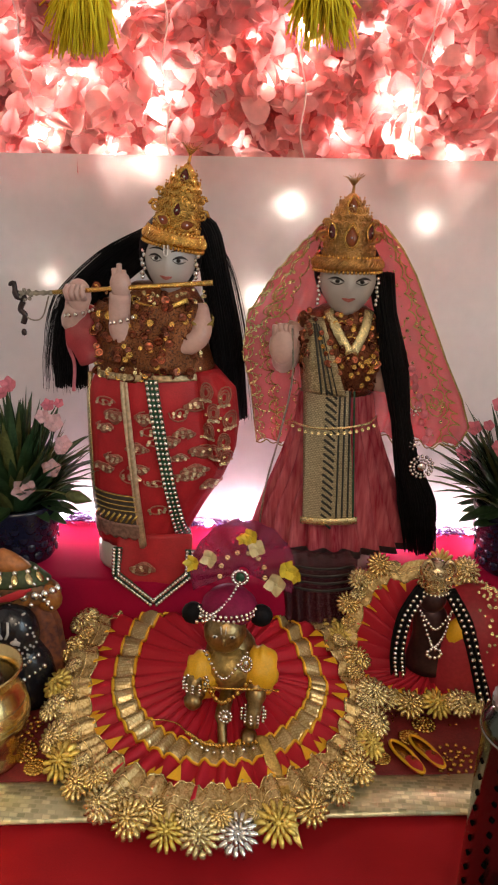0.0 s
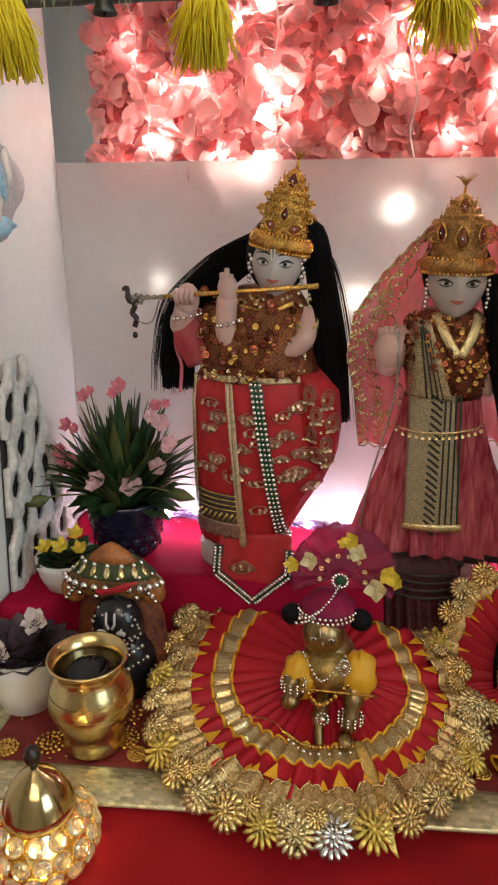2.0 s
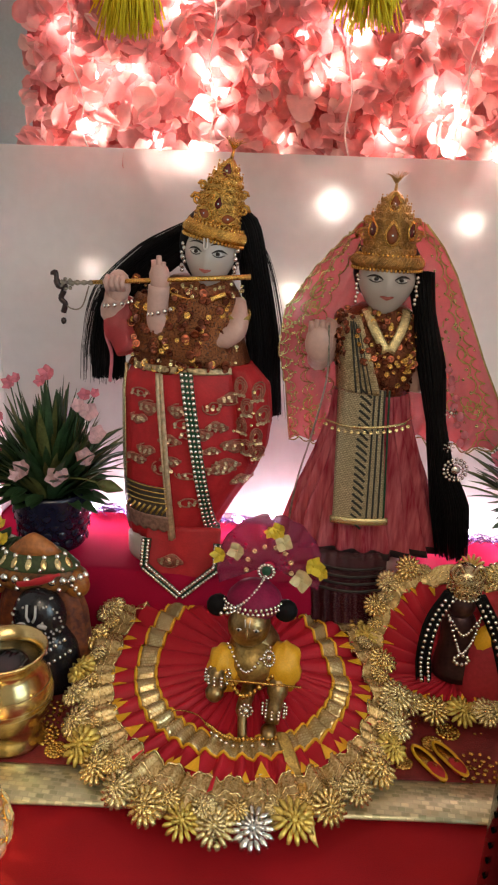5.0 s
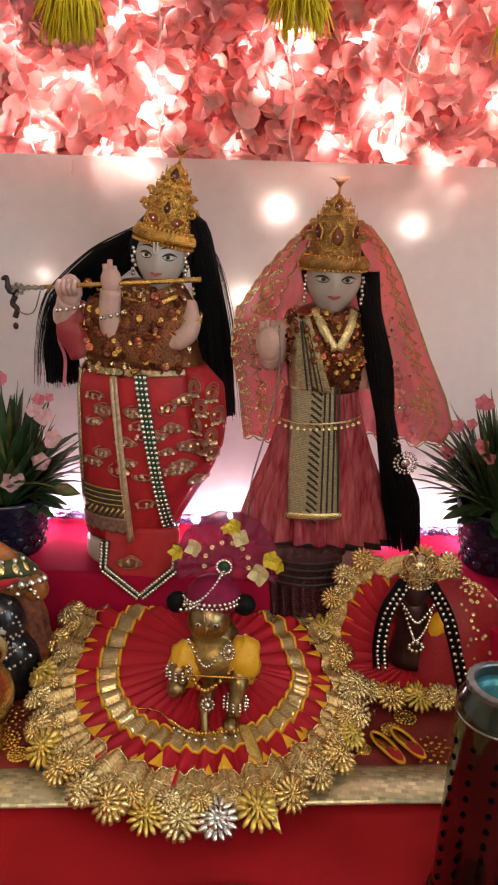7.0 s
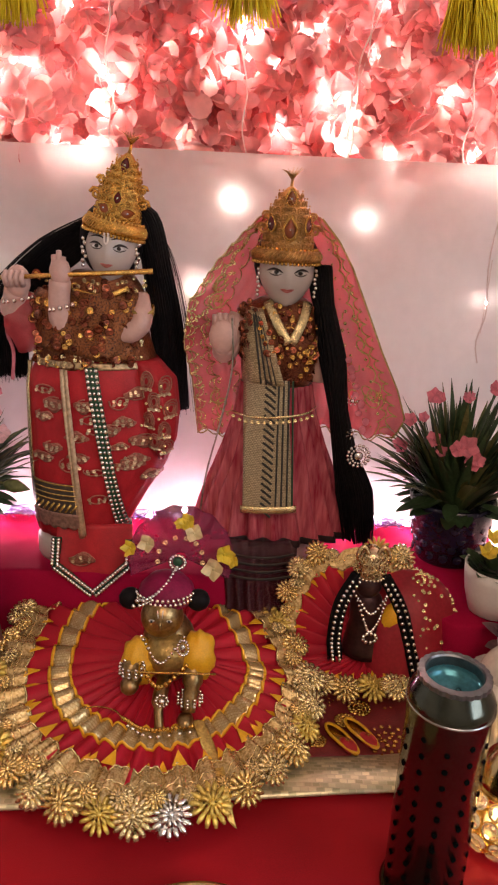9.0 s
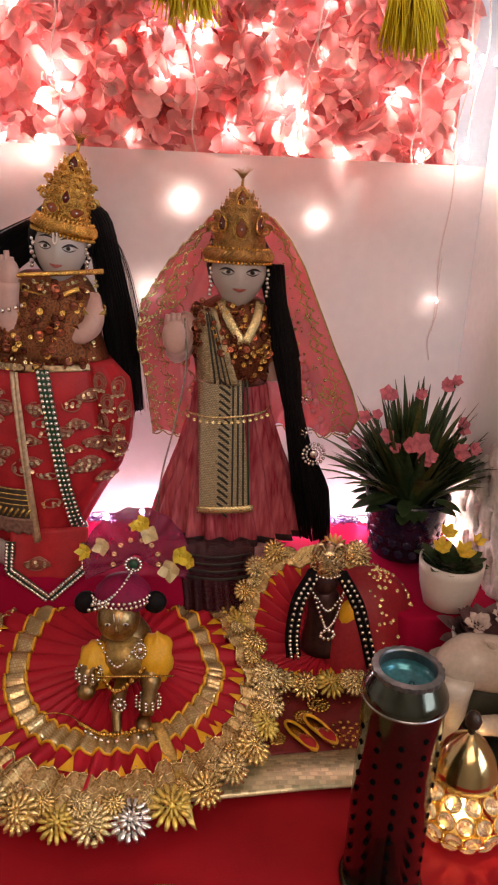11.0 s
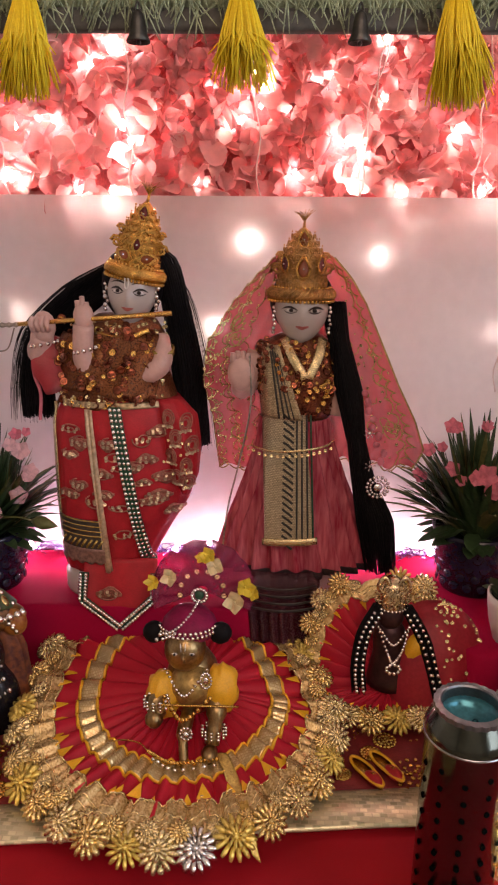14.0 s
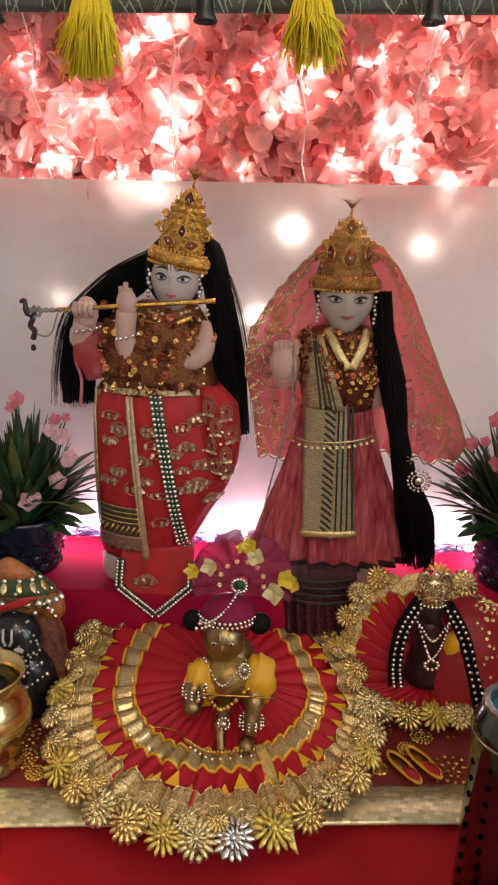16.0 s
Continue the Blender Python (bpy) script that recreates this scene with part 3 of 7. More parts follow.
def head(bm, c, w, d, h, tilt):
    """A plain carved head, narrowing to the chin, with a low nose and painted strokes for brow, lid and lip."""
    m = Matrix.Translation(c) @ Matrix.Rotation(tilt, 4, "Y")
    q = ball(B(), (0, 0, 0), (1, 1, 1), 64)
    for v in q.verts:
        x, y, z = v.co
        if y < 0:
            y -= 0.17 * math.exp(-(x / 0.13) ** 2) * max(0.0, 1 - ((z + 0.12) / 0.30) ** 2) * (0.5 - 0.9 * z)
            y += 0.05 * math.exp(-((abs(x) - 0.40) / 0.2) ** 2 - ((z - 0.08) / 0.16) ** 2)
            y -= 0.06 * math.exp(-(x / 0.22) ** 2 - ((z + 0.50) / 0.10) ** 2)
            y -= 0.10 * math.exp(-(x / 0.3) ** 2 - ((z + 0.85) / 0.2) ** 2)
        low = max(0.0, -z) ** 1.4
        v.co = (x * w * (1.02 - 0.20 * low), y * d * (1 - 0.10 * low), z * h * (1.0 + 0.16 * low))
    q.transform(m)
    tmp = bpy.data.meshes.new("t")
    q.to_mesh(tmp)
    q.free()
    bm.from_mesh(tmp)
    bpy.data.meshes.remove(tmp)

    def on(x, z, o=0.0006):
        k = 1 - (x / w) ** 2 - (z / h) ** 2
        return m @ Vector((x, -d * math.sqrt(max(0, k)) - o, z))
    T = (0, 0.2, 0.4, 0.6, 0.8, 1)
    n = len(bm.faces)
    for s in (-1, 1):
        ball(bm, on(s * w * 0.43, h * 0.05, 0.0), (w * 0.18, 0.0009, h * 0.062), 12)
    paint(bm, n, 4)
    n = len(bm.faces)
    for s in (-1, 1):
        tube(bm, [on(s * w * (0.12 + 0.68 * t), h * (0.24 + 0.13 * math.sin(math.pi * (0.15 + 0.75 * t)))) for t in T], [0.0004, 0.0010, 0.0012, 0.0011, 0.0008, 0.0003], 5)
        tube(bm, [on(s * w * (0.20 + 0.56 * t), h * (0.04 + 0.13 * math.sin(math.pi * (0.05 + 0.85 * t)))) for t in T], [0.0004, 0.0011, 0.0014, 0.0014, 0.0010, 0.0003], 5)
        tube(bm, [on(s * w * (0.22 + 0.46 * t), h * (0.03 - 0.07 * math.sin(math.pi * t))) for t in T], [0.0003, 0.0005, 0.0006, 0.0006, 0.0006, 0.0003], 5)
        ball(bm, on(s * w * 0.43, h * 0.06, 0.0008), (w * 0.085, 0.0006, h * 0.062), 10)
    paint(bm, n, 1)
    n = len(bm.faces)
    for dz, r in ((0.0, 0.0011), (-0.055, 0.0012)):
        tube(bm, [on(w * t, h * (-0.50 + dz + (0.16 if dz == 0 else 0.30) * abs(t)), 0.0026 - 0.006 * abs(t)) for t in (-0.24, -0.1, 0, 0.1, 0.24)], [0.0003, r, r * 1.1, r, 0.0003], 6)
    paint(bm, n, 2)


# figure with the flute
KX, KY = -0.105, 0.885
K_SKIRT = [(0.372, -0.182, -0.035, KY, 0.046), (0.34, -0.198, -0.018, KY, 0.052), (0.28, -0.199, -0.012, KY, 0.054), (0.235, -0.199, -0.022, KY, 0.052),
           (0.19, -0.197, -0.050, KY, 0.048), (0.145, -0.194, -0.074, KY, 0.045), (0.138, -0.193, -0.076, KY, 0.044)]
K_TOP = [(0.474, -0.135, -0.066, KY, 0.026), (0.460, -0.160, -0.056, KY, 0.032), (0.44, -0.188, -0.046, KY, 0.036), (0.40, -0.190, -0.046, KY, 0.042), (0.36, -0.186, -0.034, KY, 0.048)]
bm = B()
lathe(bm, [(0.058, STEP + 0.001), (0.060, STEP + 0.006), (0.060, STEP + 0.028), (0.055, STEP + 0.034)], 40, Matrix.Translation((-0.135, KY, 0)), 0.78)
loft(bm, [(0.462, -0.150, -0.060, KY, 0.026), (0.43, -0.172, -0.050, KY, 0.033), (0.36, -0.175, -0.055, KY, 0.038), (0.25, -0.180, -0.045, KY, 0.038), (0.132, -0.175, -0.09, KY, 0.034)], 28, 16)
tube(bm, [(-0.098, KY - 0.004, 0.44), (-0.095, KY - 0.006, 0.485)], [0.017, 0.015], 16)
head(bm, (-0.088, 0.872, 0.502), 0.0295, 0.031, 0.036, radians(6))
n0 = len(bm.faces)
tube(bm, curve_pts([(-0.185, KY - 0.004, 0.428), (-0.212, KY - 0.018, 0.424), (-0.204, 0.848, 0.452)], 5), [0.019] * 4 + [0.016] * 4 + [0.014] * 3, 14)
ball(bm, (-0.200, 0.843, 0.462), (0.0145, 0.012, 0.019), 14)
for i in range(4):
    tube(bm, [(-0.210 + 0.006 * i, 0.834, 0.458), (-0.211 + 0.0062 * i, 0.828, 0.468), (-0.210 + 0.006 * i, 0.834, 0.474)], [0.0036, 0.0036, 0.003], 8)
tube(bm, curve_pts([(-0.120, KY - 0.03, 0.400), (-0.148, 0.846, 0.412), (-0.153, 0.840, 0.435), (-0.151, 0.838, 0.465)], 5), [0.015] * 5 + [0.014] * 5 + [0.0125] * 6, 14)
ball(bm, (-0.150, 0.837, 0.475), (0.0125, 0.010, 0.017), 14)
for dx, h in ((-0.007, 0.494), (-0.001, 0.499), (0.004, 0.492)):
    tube(bm, [(-0.150 + dx * 0.7, 0.836, 0.478), (-0.149 + dx, 0.834, h)], [0.0040, 0.0030], 8)
tube(bm, curve_pts([(-0.054, KY - 0.016, 0.446), (-0.050, KY - 0.030, 0.432), (-0.052, KY - 0.036, 0.417), (-0.066, KY - 0.037, 0.406), (-0.084, KY - 0.036, 0.402)], 5), [0.0105] * 5 + [0.0120] * 5 + [0.0125] * 6 + [0.010] * 5, 18)
paint(bm, n0, 3)
for v in bm.verts:
    if v.co.z > 0.405 and v.co.y < 0.878 and v.co.x < -0.128:
        v.co.x += 0.009
solid("flute_statue", bm, PAINT, "white marble statue of a standing flute player with raised hands", "statue")

dress = thing("flute_figure_dress", "red silk dress with sequins and green bead band on the statue", "dress")
part("skirt", loft(B(), K_SKIRT, 72, 30, 17, 0.020), M["skirt"], dress)
part("bodice", loft(B(), K_TOP, 48, 14, 9, 0.012), mat("gold_brown_brocade", (0.38, 0.14, 0.05), 0.3, 0.7, 0.5, 420, 1.0, 700, second=(0.08, 0.012, 0.010)), dress, "gold-brown sequinned bodice")
part("waistband", panel(K_TOP, lin(0, -0.184, 1, -0.184), lin(0, -0.038, 1, -0.038), 0.363, 0.371, 0.004, nv=4, nu=24), mat("dull_gold_ribbon", (0.50, 0.36, 0.20), 0.4, 0.6, 0.5, 220, 0.9), dress, "dull gold waistband")
part("sash", panel(K_SKIRT, lin(0.37, -0.146, 0.14, -0.130), lin(0.37, -0.138, 0.14, -0.120), 0.362, 0.142, 0.005, wave=0.001), mat("dull_gold_sash", (0.62, 0.46, 0.30), 0.5, 0.5, 0.3, 200, 0.5), dress, "dull gold sash")
part("edge_strip", panel(K_SKIRT, lin(0, -0.1965, 1, -0.1965), lin(0, -0.190, 1, -0.190), 0.362, 0.145, 0.001), M["palegold"], dress, "pale gold edging")
G0, G1 = lin(0.37, -0.117, 0.142, -0.083), lin(0.37, -0.101, 0.142, -0.068)
part("bead_band", panel(K_SKIRT, G0, G1, 0.366, 0.140, 0.005, nv=30), M["green"], dress, "dark green band")
BEAD = mesh_of("bead", ball(B(), (0, 0, 0), (0.0022, 0.0016, 0.0022), 6), M["silver"])
RINGM = mesh_of("sequin", lathe(B(), [(0.0015, 0), (0.0056, 0.0003), (0.0064, 0.0014), (0.0052, 0.0020), (0.0026, 0.0008), (0.0012, 0.0008)], 9), M["brownseq"])
RINGG = mesh_of("sequin", lathe(B(), [(0.0012, 0), (0.0042, 0.0003), (0.0050, 0.0012), (0.0040, 0.0017), (0.0020, 0.0008), (0.0010, 0.0008)], 8), M["gold"])
SSEQ = mesh_of("sequin", lathe(B(), [(0.0009, 0), (0.0022, 0.0002), (0.0026, 0.0006), (0.0020, 0.0008), (0.0010, 0.0004)], 8), mat("dull_silver_sequin", (0.60, 0.47, 0.32), 0.28, 0.9, 0.3, 300, 0.2))
GSEQ = mesh_of("sequin", lathe(B(), [(0.0008, 0), (0.0026, 0.0002), (0.0030, 0.0007), (0.0024, 0.0009), (0.0010, 0.0005)], 8), M["palegold"])
for i in range(34):
    z = 0.363 - 0.221 * i / 33
    for e in (0.16, 0.5, 0.84):
        piece("bead", BEAD, dress, Matrix.Translation(front(K_SKIRT, G0(z) + (G1(z) - G0(z)) * e, z, 0.0065)) @ Matrix.Scale(1.0 if e == 0.5 else 1.35, 4))
# brocade panel low on the skirt
BR = mat("dark_brocade", (0.07, 0.055, 0.045), 0.5, 0.2, 0.3, 150, 0.5)
part("brocade_panel", panel(K_SKIRT, lin(0, -0.193, 1, -0.193), lin(0, -0.130, 1, -0.130), 0.216, 0.156, 0.004), BR, dress, "black and gold brocade panel")
for z in (0.215, 0.208, 0.201, 0.194):
    part("stripe", tube(B(), [front(K_SKIRT, -0.193 + 0.0063 * i, z, 0.0058) for i in range(11)], 0.0009, 5), M["goldlace"], dress)
for i in range(8):
    x = -0.191 + 0.0075 * i
    part("stripe", tube(B(), [front(K_SKIRT, x, 0.178, 0.006), front(K_SKIRT, x + 0.008, 0.189, 0.006)], 0.0016, 5), M["goldlace"], dress)
part("scallop_trim", sheet(B(), lambda u, v: front(K_SKIRT, -0.194 + 0.066 * u, 0.176 - (0.018 + 0.004 * abs(math.sin(u * 16))) * v, 0.006), 40, 6, 0.001), mat("dull_lace", (0.34, 0.20, 0.16), 0.5, 0.4, 0.4, 200, 0.8), dress, "dull lace trim")
# pointed tail with beaded edge
VT = [Vector((-0.157, 0.833, 0.145)), Vector((-0.157, 0.819, 0.113)), Vector((-0.110, 0.818, 0.074)), Vector((-0.064, 0.819, 0.117)), Vector((-0.064, 0.833, 0.145))]


def tail(u, v):
    x = -0.159 + 0.097 * u
    low = 0.112 - 0.040 * (1 - abs(2 * u - 1)) + 0.004 * u
    z = 0.160 + (low - 0.160) * v
    return (x, 0.842 - 0.020 * v + 0.002 * math.sin(u * 9), z)


part("tail", sheet(B(), tail, 20, 12, 0.002), M["skirt"], dress)
part("tail_edge", tube(B(), [p + Vector((0, -0.003, 0)) for p in VT], 0.0065, 8, 0.35), M["green"], dress, "dark green beaded edge")
for a, b in zip(VT, VT[1:]):
    k = max(3, int((b - a).length / 0.0042))
    nrm = (b - a).cross(Vector((0, 1, 0))).normalized()
    for i in range(k):
        for o in (-0.0038, 0.0030):
            piece("bead", BEAD, dress, Matrix.Translation(a.lerp(b, (i + 0.5) / k) + nrm * o + Vector((0, -0.0062, 0))) @ Matrix.Scale(1.35, 4))
# sequins and gold motifs
MOTIFS = [(-0.168, 0.335), (-0.156, 0.318), (-0.170, 0.302), (-0.075, 0.325), (-0.055, 0.335), (-0.070, 0.300), (-0.035, 0.300), (-0.048, 0.275), (-0.160, 0.262),
          (-0.106, 0.235), (-0.060, 0.245), (-0.040, 0.225), (-0.105, 0.195), (-0.088, 0.290), (-0.118, 0.318), (-0.030, 0.330), (-0.125, 0.118), (-0.128, 0.280)]
MOTIFS += [(rnd.uniform(-0.185, -0.03), rnd.uniform(0.23, 0.345)) for i in range(8)]
MO = mat("dull_gold_thread", (0.44, 0.17, 0.12), 0.45, 0.4, 0.5, 400, 0.8, 1200)
for n, (x, z) in enumerate(MOTIFS):
    def spot(dx, dz, off):
        return front(K_SKIRT, x + dx, z + dz, off) if z > 0.14 else Vector((x + dx, 0.826 - off, z + dz))
    w, h = rnd.uniform(0.011, 0.017), rnd.uniform(0.003, 0.007)
    leaf = [spot(w * (1 - 0.05 * i) * math.cos(i * 0.52 + n), 1.6 * h * (1 - 0.05 * i) * math.sin(i * 0.52 + n), 0.0030) for i in range(17)]
    part("motif", tube(B(), leaf, 0.0010, 5), MO, dress, "dull gold embroidered motif")
    if n % 3:
        part("motif", sheet(B(), lambda u, v: spot(w * (u - 0.5) * 2.2, 1.5 * h * (v - 0.5) * 1.8 * math.sin(math.pi * (0.08 + 0.84 * u)) + 0.002 * math.sin(u * 7 + n), 0.0022), 10, 4, 0.0005), MO, dress, "dull gold embroidered motif")
    for i in range(6):
        piece("sequin", SSEQ, dress, facing(spot(w * (i % 3 - 1) * 0.6 + rnd.uniform(-0.002, 0.002), 0.0020 - 0.0040 * (i // 3) + rnd.uniform(-0.0014, 0.0014), 0.0048), (0.3 * rnd.uniform(-1, 1), -1, rnd.uniform(0, 0.5)), 0, rnd.uniform(0.75, 1.0)))
S_DRAPE = [(0.372, -0.066, -0.030, 0.868, 0.020), (0.35, -0.060, -0.010, 0.866, 0.030), (0.31, -0.052, -0.006, 0.866, 0.034), (0.27, -0.046, -0.010, 0.868, 0.030), (0.245, -0.034, -0.020, 0.870, 0.012)]
part("side_drape", loft(B(), S_DRAPE, 60, 24, 9, 0.07), M["skirt"], dress, "gathered red side drape")
for n, (x, z) in enumerate(((-0.044, 0.352), (-0.022, 0.346), (-0.034, 0.328), (-0.014, 0.318), (-0.040, 0.304), (-0.022, 0.292), (-0.034, 0.276), (-0.020, 0.268))):
    for k in (1.0, 0.72, 0.45):
        part("motif", tube(B(), [front(S_DRAPE, x + 0.009 * k * math.cos(i * 0.5 + n) * (1 - 0.3 * math.sin(i * 0.25)), z + 0.011 * k * math.sin(i * 0.5 + n), 0.0042) for i in range(14)], 0.0010, 5), MO, dress, "dull gold embroidered paisley")
    for i in range(5):
        piece("sequin", SSEQ, dress, facing(front(S_DRAPE, x + 0.003 * (i - 2), z - 0.010 + 0.001 * (i % 2), 0.0050), (0.3 * rnd.uniform(-1, 1), -1, rnd.uniform(0, 0.5)), 0, rnd.uniform(0.7, 0.95)))
for i in range(16):
    z = rnd.uniform(0.262, 0.352)
    piece("sequin", GSEQ, dress, facing(Vector((rnd.uniform(-0.050, -0.018), 0.831, z)), (0.3 * rnd.uniform(-1, 1), -1, 0.3), 0, 0.65))
for i in range(150):
    x, z = rnd.uniform(-0.186, -0.046), rnd.uniform(0.364, 0.470)
    piece("sequin", GSEQ, dress, facing(front(K_TOP, x, z, 0.0035), (rnd.uniform(-0.6, 0.6), -1, rnd.uniform(-0.3, 0.6)), 0, rnd.uniform(0.6, 1.0)))
for i in range(130):
    x, z = rnd.uniform(-0.186, -0.046), rnd.uniform(0.362, 0.468)
    if x > -0.085 and z < 0.422:
        continue
    piece("sequin", RINGM if i % 4 else RINGG, dress, facing(front(K_TOP, x, z, 0.003), (rnd.uniform(-0.5, 0.5), -1, rnd.uniform(-0.3, 0.6)), 0, rnd.uniform(0.55, 0.95)))
part("collar", tube(B(), curve_pts([(-0.140, 0.858, 0.458), (-0.115, 0.846, 0.450), (-0.09, 0.845, 0.449), (-0.066, 0.852, 0.458)], 6), 0.0035, 8, 0.5), M["gold"], dress, "gold collar edging")
part("sleeve", tube(B(), curve_pts([(-0.188, KY - 0.012, 0.44), (-0.205, KY - 0.022, 0.415), (-0.190, KY - 0.034, 0.385)], 6), [0.022] * 5 + [0.020] * 4 + [0.017] * 4, 14), M["net"], dress, "sheer red sleeve").location = (0.009, 0, 0)


part("shawl", sheet(B(), lambda u, v: front(K_TOP, -0.176 + 0.128 * u - 0.012 * v, 0.452 - 0.062 * v - 0.02 * u * v, 0.010 + 0.004 * math.sin(u * 14 + 5 * v)), 24, 12, 0.0015), net(mat("sheer_brown_brocade", (0.42, 0.17, 0.06), 0.3, 0.7, 0.5, 420, 1.0, 700, second=(0.10, 0.015, 0.012)), 0.25), dress, "brown sequinned shawl")
for i in range(80):
    u, v = rnd.random(), rnd.random()
    piece("sequin", RINGM if i % 3 else RINGG, dress, facing(front(K_TOP, -0.176 + 0.128 * u - 0.012 * v, 0.452 - 0.062 * v - 0.02 * u * v, 0.0145), (rnd.uniform(-0.5, 0.5), -1, rnd.uniform(-0.3, 0.6)), 0, rnd.uniform(0.55, 0.95)))


def spiral(o, a, r, turns, hand, depth=0.0008):
    """Points of a flat scroll at o, facing outwards along the angle a."""
    side, out = Vector((-math.sin(a), math.cos(a), 0)), Vector((math.cos(a), math.sin(a), 0))
    return [o + side * (hand * r * (1 - 0.85 * t / 11) * math.cos(turns * t / 11 * 6.283)) + Vector((0, 0, r * (1 - 0.85 * t / 11) * math.sin(turns * t / 11 * 6.283))) + out * depth for t in range(12)]


def drop_stone(t, m, o, a, size, spin, stone):
    """A teardrop stone in a double gold setting, on the crown's face."""
    f = m @ Matrix.Translation(o) @ Vector((math.cos(a), math.sin(a), 0.15)).to_track_quat("Z", "Y").to_matrix().to_4x4() @ Matrix.Rotation(spin, 4, "Z")
    q = ball(B(), (0, 0, 0), 1.0, 16)
    for v in q.verts:
        v.co = (v.co.x * 0.62 * size * (1 - 0.62 * max(0.0, v.co.y)), v.co.y * size, v.co.z * size * 0.28)
    q.transform(f)
    g = part("stone", q, stone, t, "teardrop stone")
    for k, r in ((1.12, 0.0009), (1.34, 0.0006)):
        ring = []
        for i in range(25):
            b = i / 24 * 6.283
            y = math.sin(b)
            ring.append(f @ Vector((0.62 * size * k * math.cos(b) * (1 - 0.55 * max(0.0, y)), y * size * k * (1.06 if y > 0 else 1), 0.0006)))
        part("setting", tube(B(), ring, r, 5), M["gold"], g)
    part("pearl", ball(B(), f @ Vector((0, -0.15 * size, 0.28 * size)), 0.0013, 6), M["silver"], g)


def crown(name, c, wide, high, lean, mt, label, stones):
    """A tall embossed crown: rolled and beaded brim, scrolled body with side curls, drop stones and a plume."""
    t = thing(name, label, "crown", "crowns of the figures")
    m = Matrix.Translation(c) @ Matrix.Rotation(lean, 4, "Y")
    prof = [(0.84, 0.12), (0.74, 0.20), (0.70, 0.30), (0.71, 0.40), (0.70, 0.50), (0.62, 0.60), (0.53, 0.70), (0.44, 0.78), (0.34, 0.86), (0.22, 0.93), (0.11, 0.98), (0.04, 1.0)]

    def rad(z):
        for (r0, z0), (r1, z1) in zip(prof, prof[1:]):
            if z <= z1:
                return wide * (r0 + (r1 - r0) * (z - z0) / (z1 - z0))
        return wide * 0.04
    bm = B()
    lathe(bm, [(wide * r, high * z) for r, z in prof], 48, m, 0.84)
    part("crown_body", bm, mt, t)
    bm = B()
    for k in range(8):
        z = 0.20 + 0.095 * k
        r = rad(z)
        cnt = max(4, int(math.pi * r / 0.0082))
        for s in range(cnt):
            a = -math.pi * (s + 0.25 + 0.5 * (k % 2)) / cnt
            o = Vector((r * math.cos(a), 0.84 * r * math.sin(a), high * z))
            tube(bm, [m @ p for p in spiral(o, a, 0.0044, 1.5, 1 if (s + k) % 2 else -1)], [0.0011 - 0.00005 * i for i in range(12)], 5)
            ball(bm, m @ (o + Vector((0.0010 * math.cos(a + 0.3), -0.0012, 0.0062))), 0.0011, 5)
    for sx in (-1, 1):
        for z, k in ((0.42, 1.0), (0.60, 0.75)):
            o = Vector((sx * (rad(z) + 0.002), -0.006, high * z))
            tube(bm, [m @ p for p in spiral(o, -math.pi / 2, 0.0075 * k, 1.6, sx)], [0.0019 * k] * 12, 6)
    tagged(part("scrollwork", bm, mt, t, "embossed gold scrolls"), kind="stuff")
    bm = B()
    lathe(bm, [(wide * 0.90, -0.002), (wide * 1.00, high * 0.01), (wide * 1.04, high * 0.05), (wide * 1.03, high * 0.10), (wide * 0.97, high * 0.145), (wide * 0.84, high * 0.17)], 48, m, 0.88)
    part("band", bm, mt, t, "rolled brim")
    bm = B()
    for i in range(58):
        a = -math.pi * 2 * i / 58
        pts = []
        for j in range(5):
            b, zz = a + 0.07 * j, (0.01, 0.05, 0.09, 0.13, 0.155)[j]
            rr = wide * (1.01, 1.048, 1.042, 0.99, 0.92)[j]
            pts.append(m @ Vector((rr * math.cos(b), 0.88 * rr * math.sin(b), high * zz)))
        tube(bm, pts, [0.0006, 0.0010, 0.0011, 0.0009, 0.0006], 5)
    tagged(part("brim_twist", bm, mt, t, "twisted gold cord"), kind="stuff")
    for zz, k, r, sc in ((-0.022, 26, 1.00, 0.8), (0.165, 20, 0.90, 0.8)):
        for i in range(k):
            a = -math.pi * (i + 0.5) / k
            piece("bead", GBEAD, t, m @ Matrix.Translation((wide * r * math.cos(a), 0.88 * wide * r * math.sin(a), high * zz)) @ Matrix.Scale(sc, 4))
    for a, z, size, spin, stone in stones:
        a = radians(a)
        drop_stone(t, m, Vector((rad(z) * 1.03 * math.cos(a), 0.84 * rad(z) * 1.03 * math.sin(a) - 0.0015, high * z)), a, size, radians(spin), stone)
    bm = B()
    tube(bm, [m @ Vector((0, 0, high * 0.98)), m @ Vector((0.0005, 0, high * 1.10))], [0.0022, 0.0014], 6)
    for i in range(12):
        tube(bm, [m @ Vector((0, 0, high * 1.08)), m @ Vector((0.0025 * (i - 5.5) * 0.5, -0.001, high * 1.18)), m @ Vector((0.0025 * (i - 5.5) * 0.9, 0, high * rnd.uniform(1.2, 1.27)))], [0.0006, 0.0005, 0.0003], 3)
    tagged(part("plume", bm, mt, t, "thin thread plume"), kind="stuff")
    return t


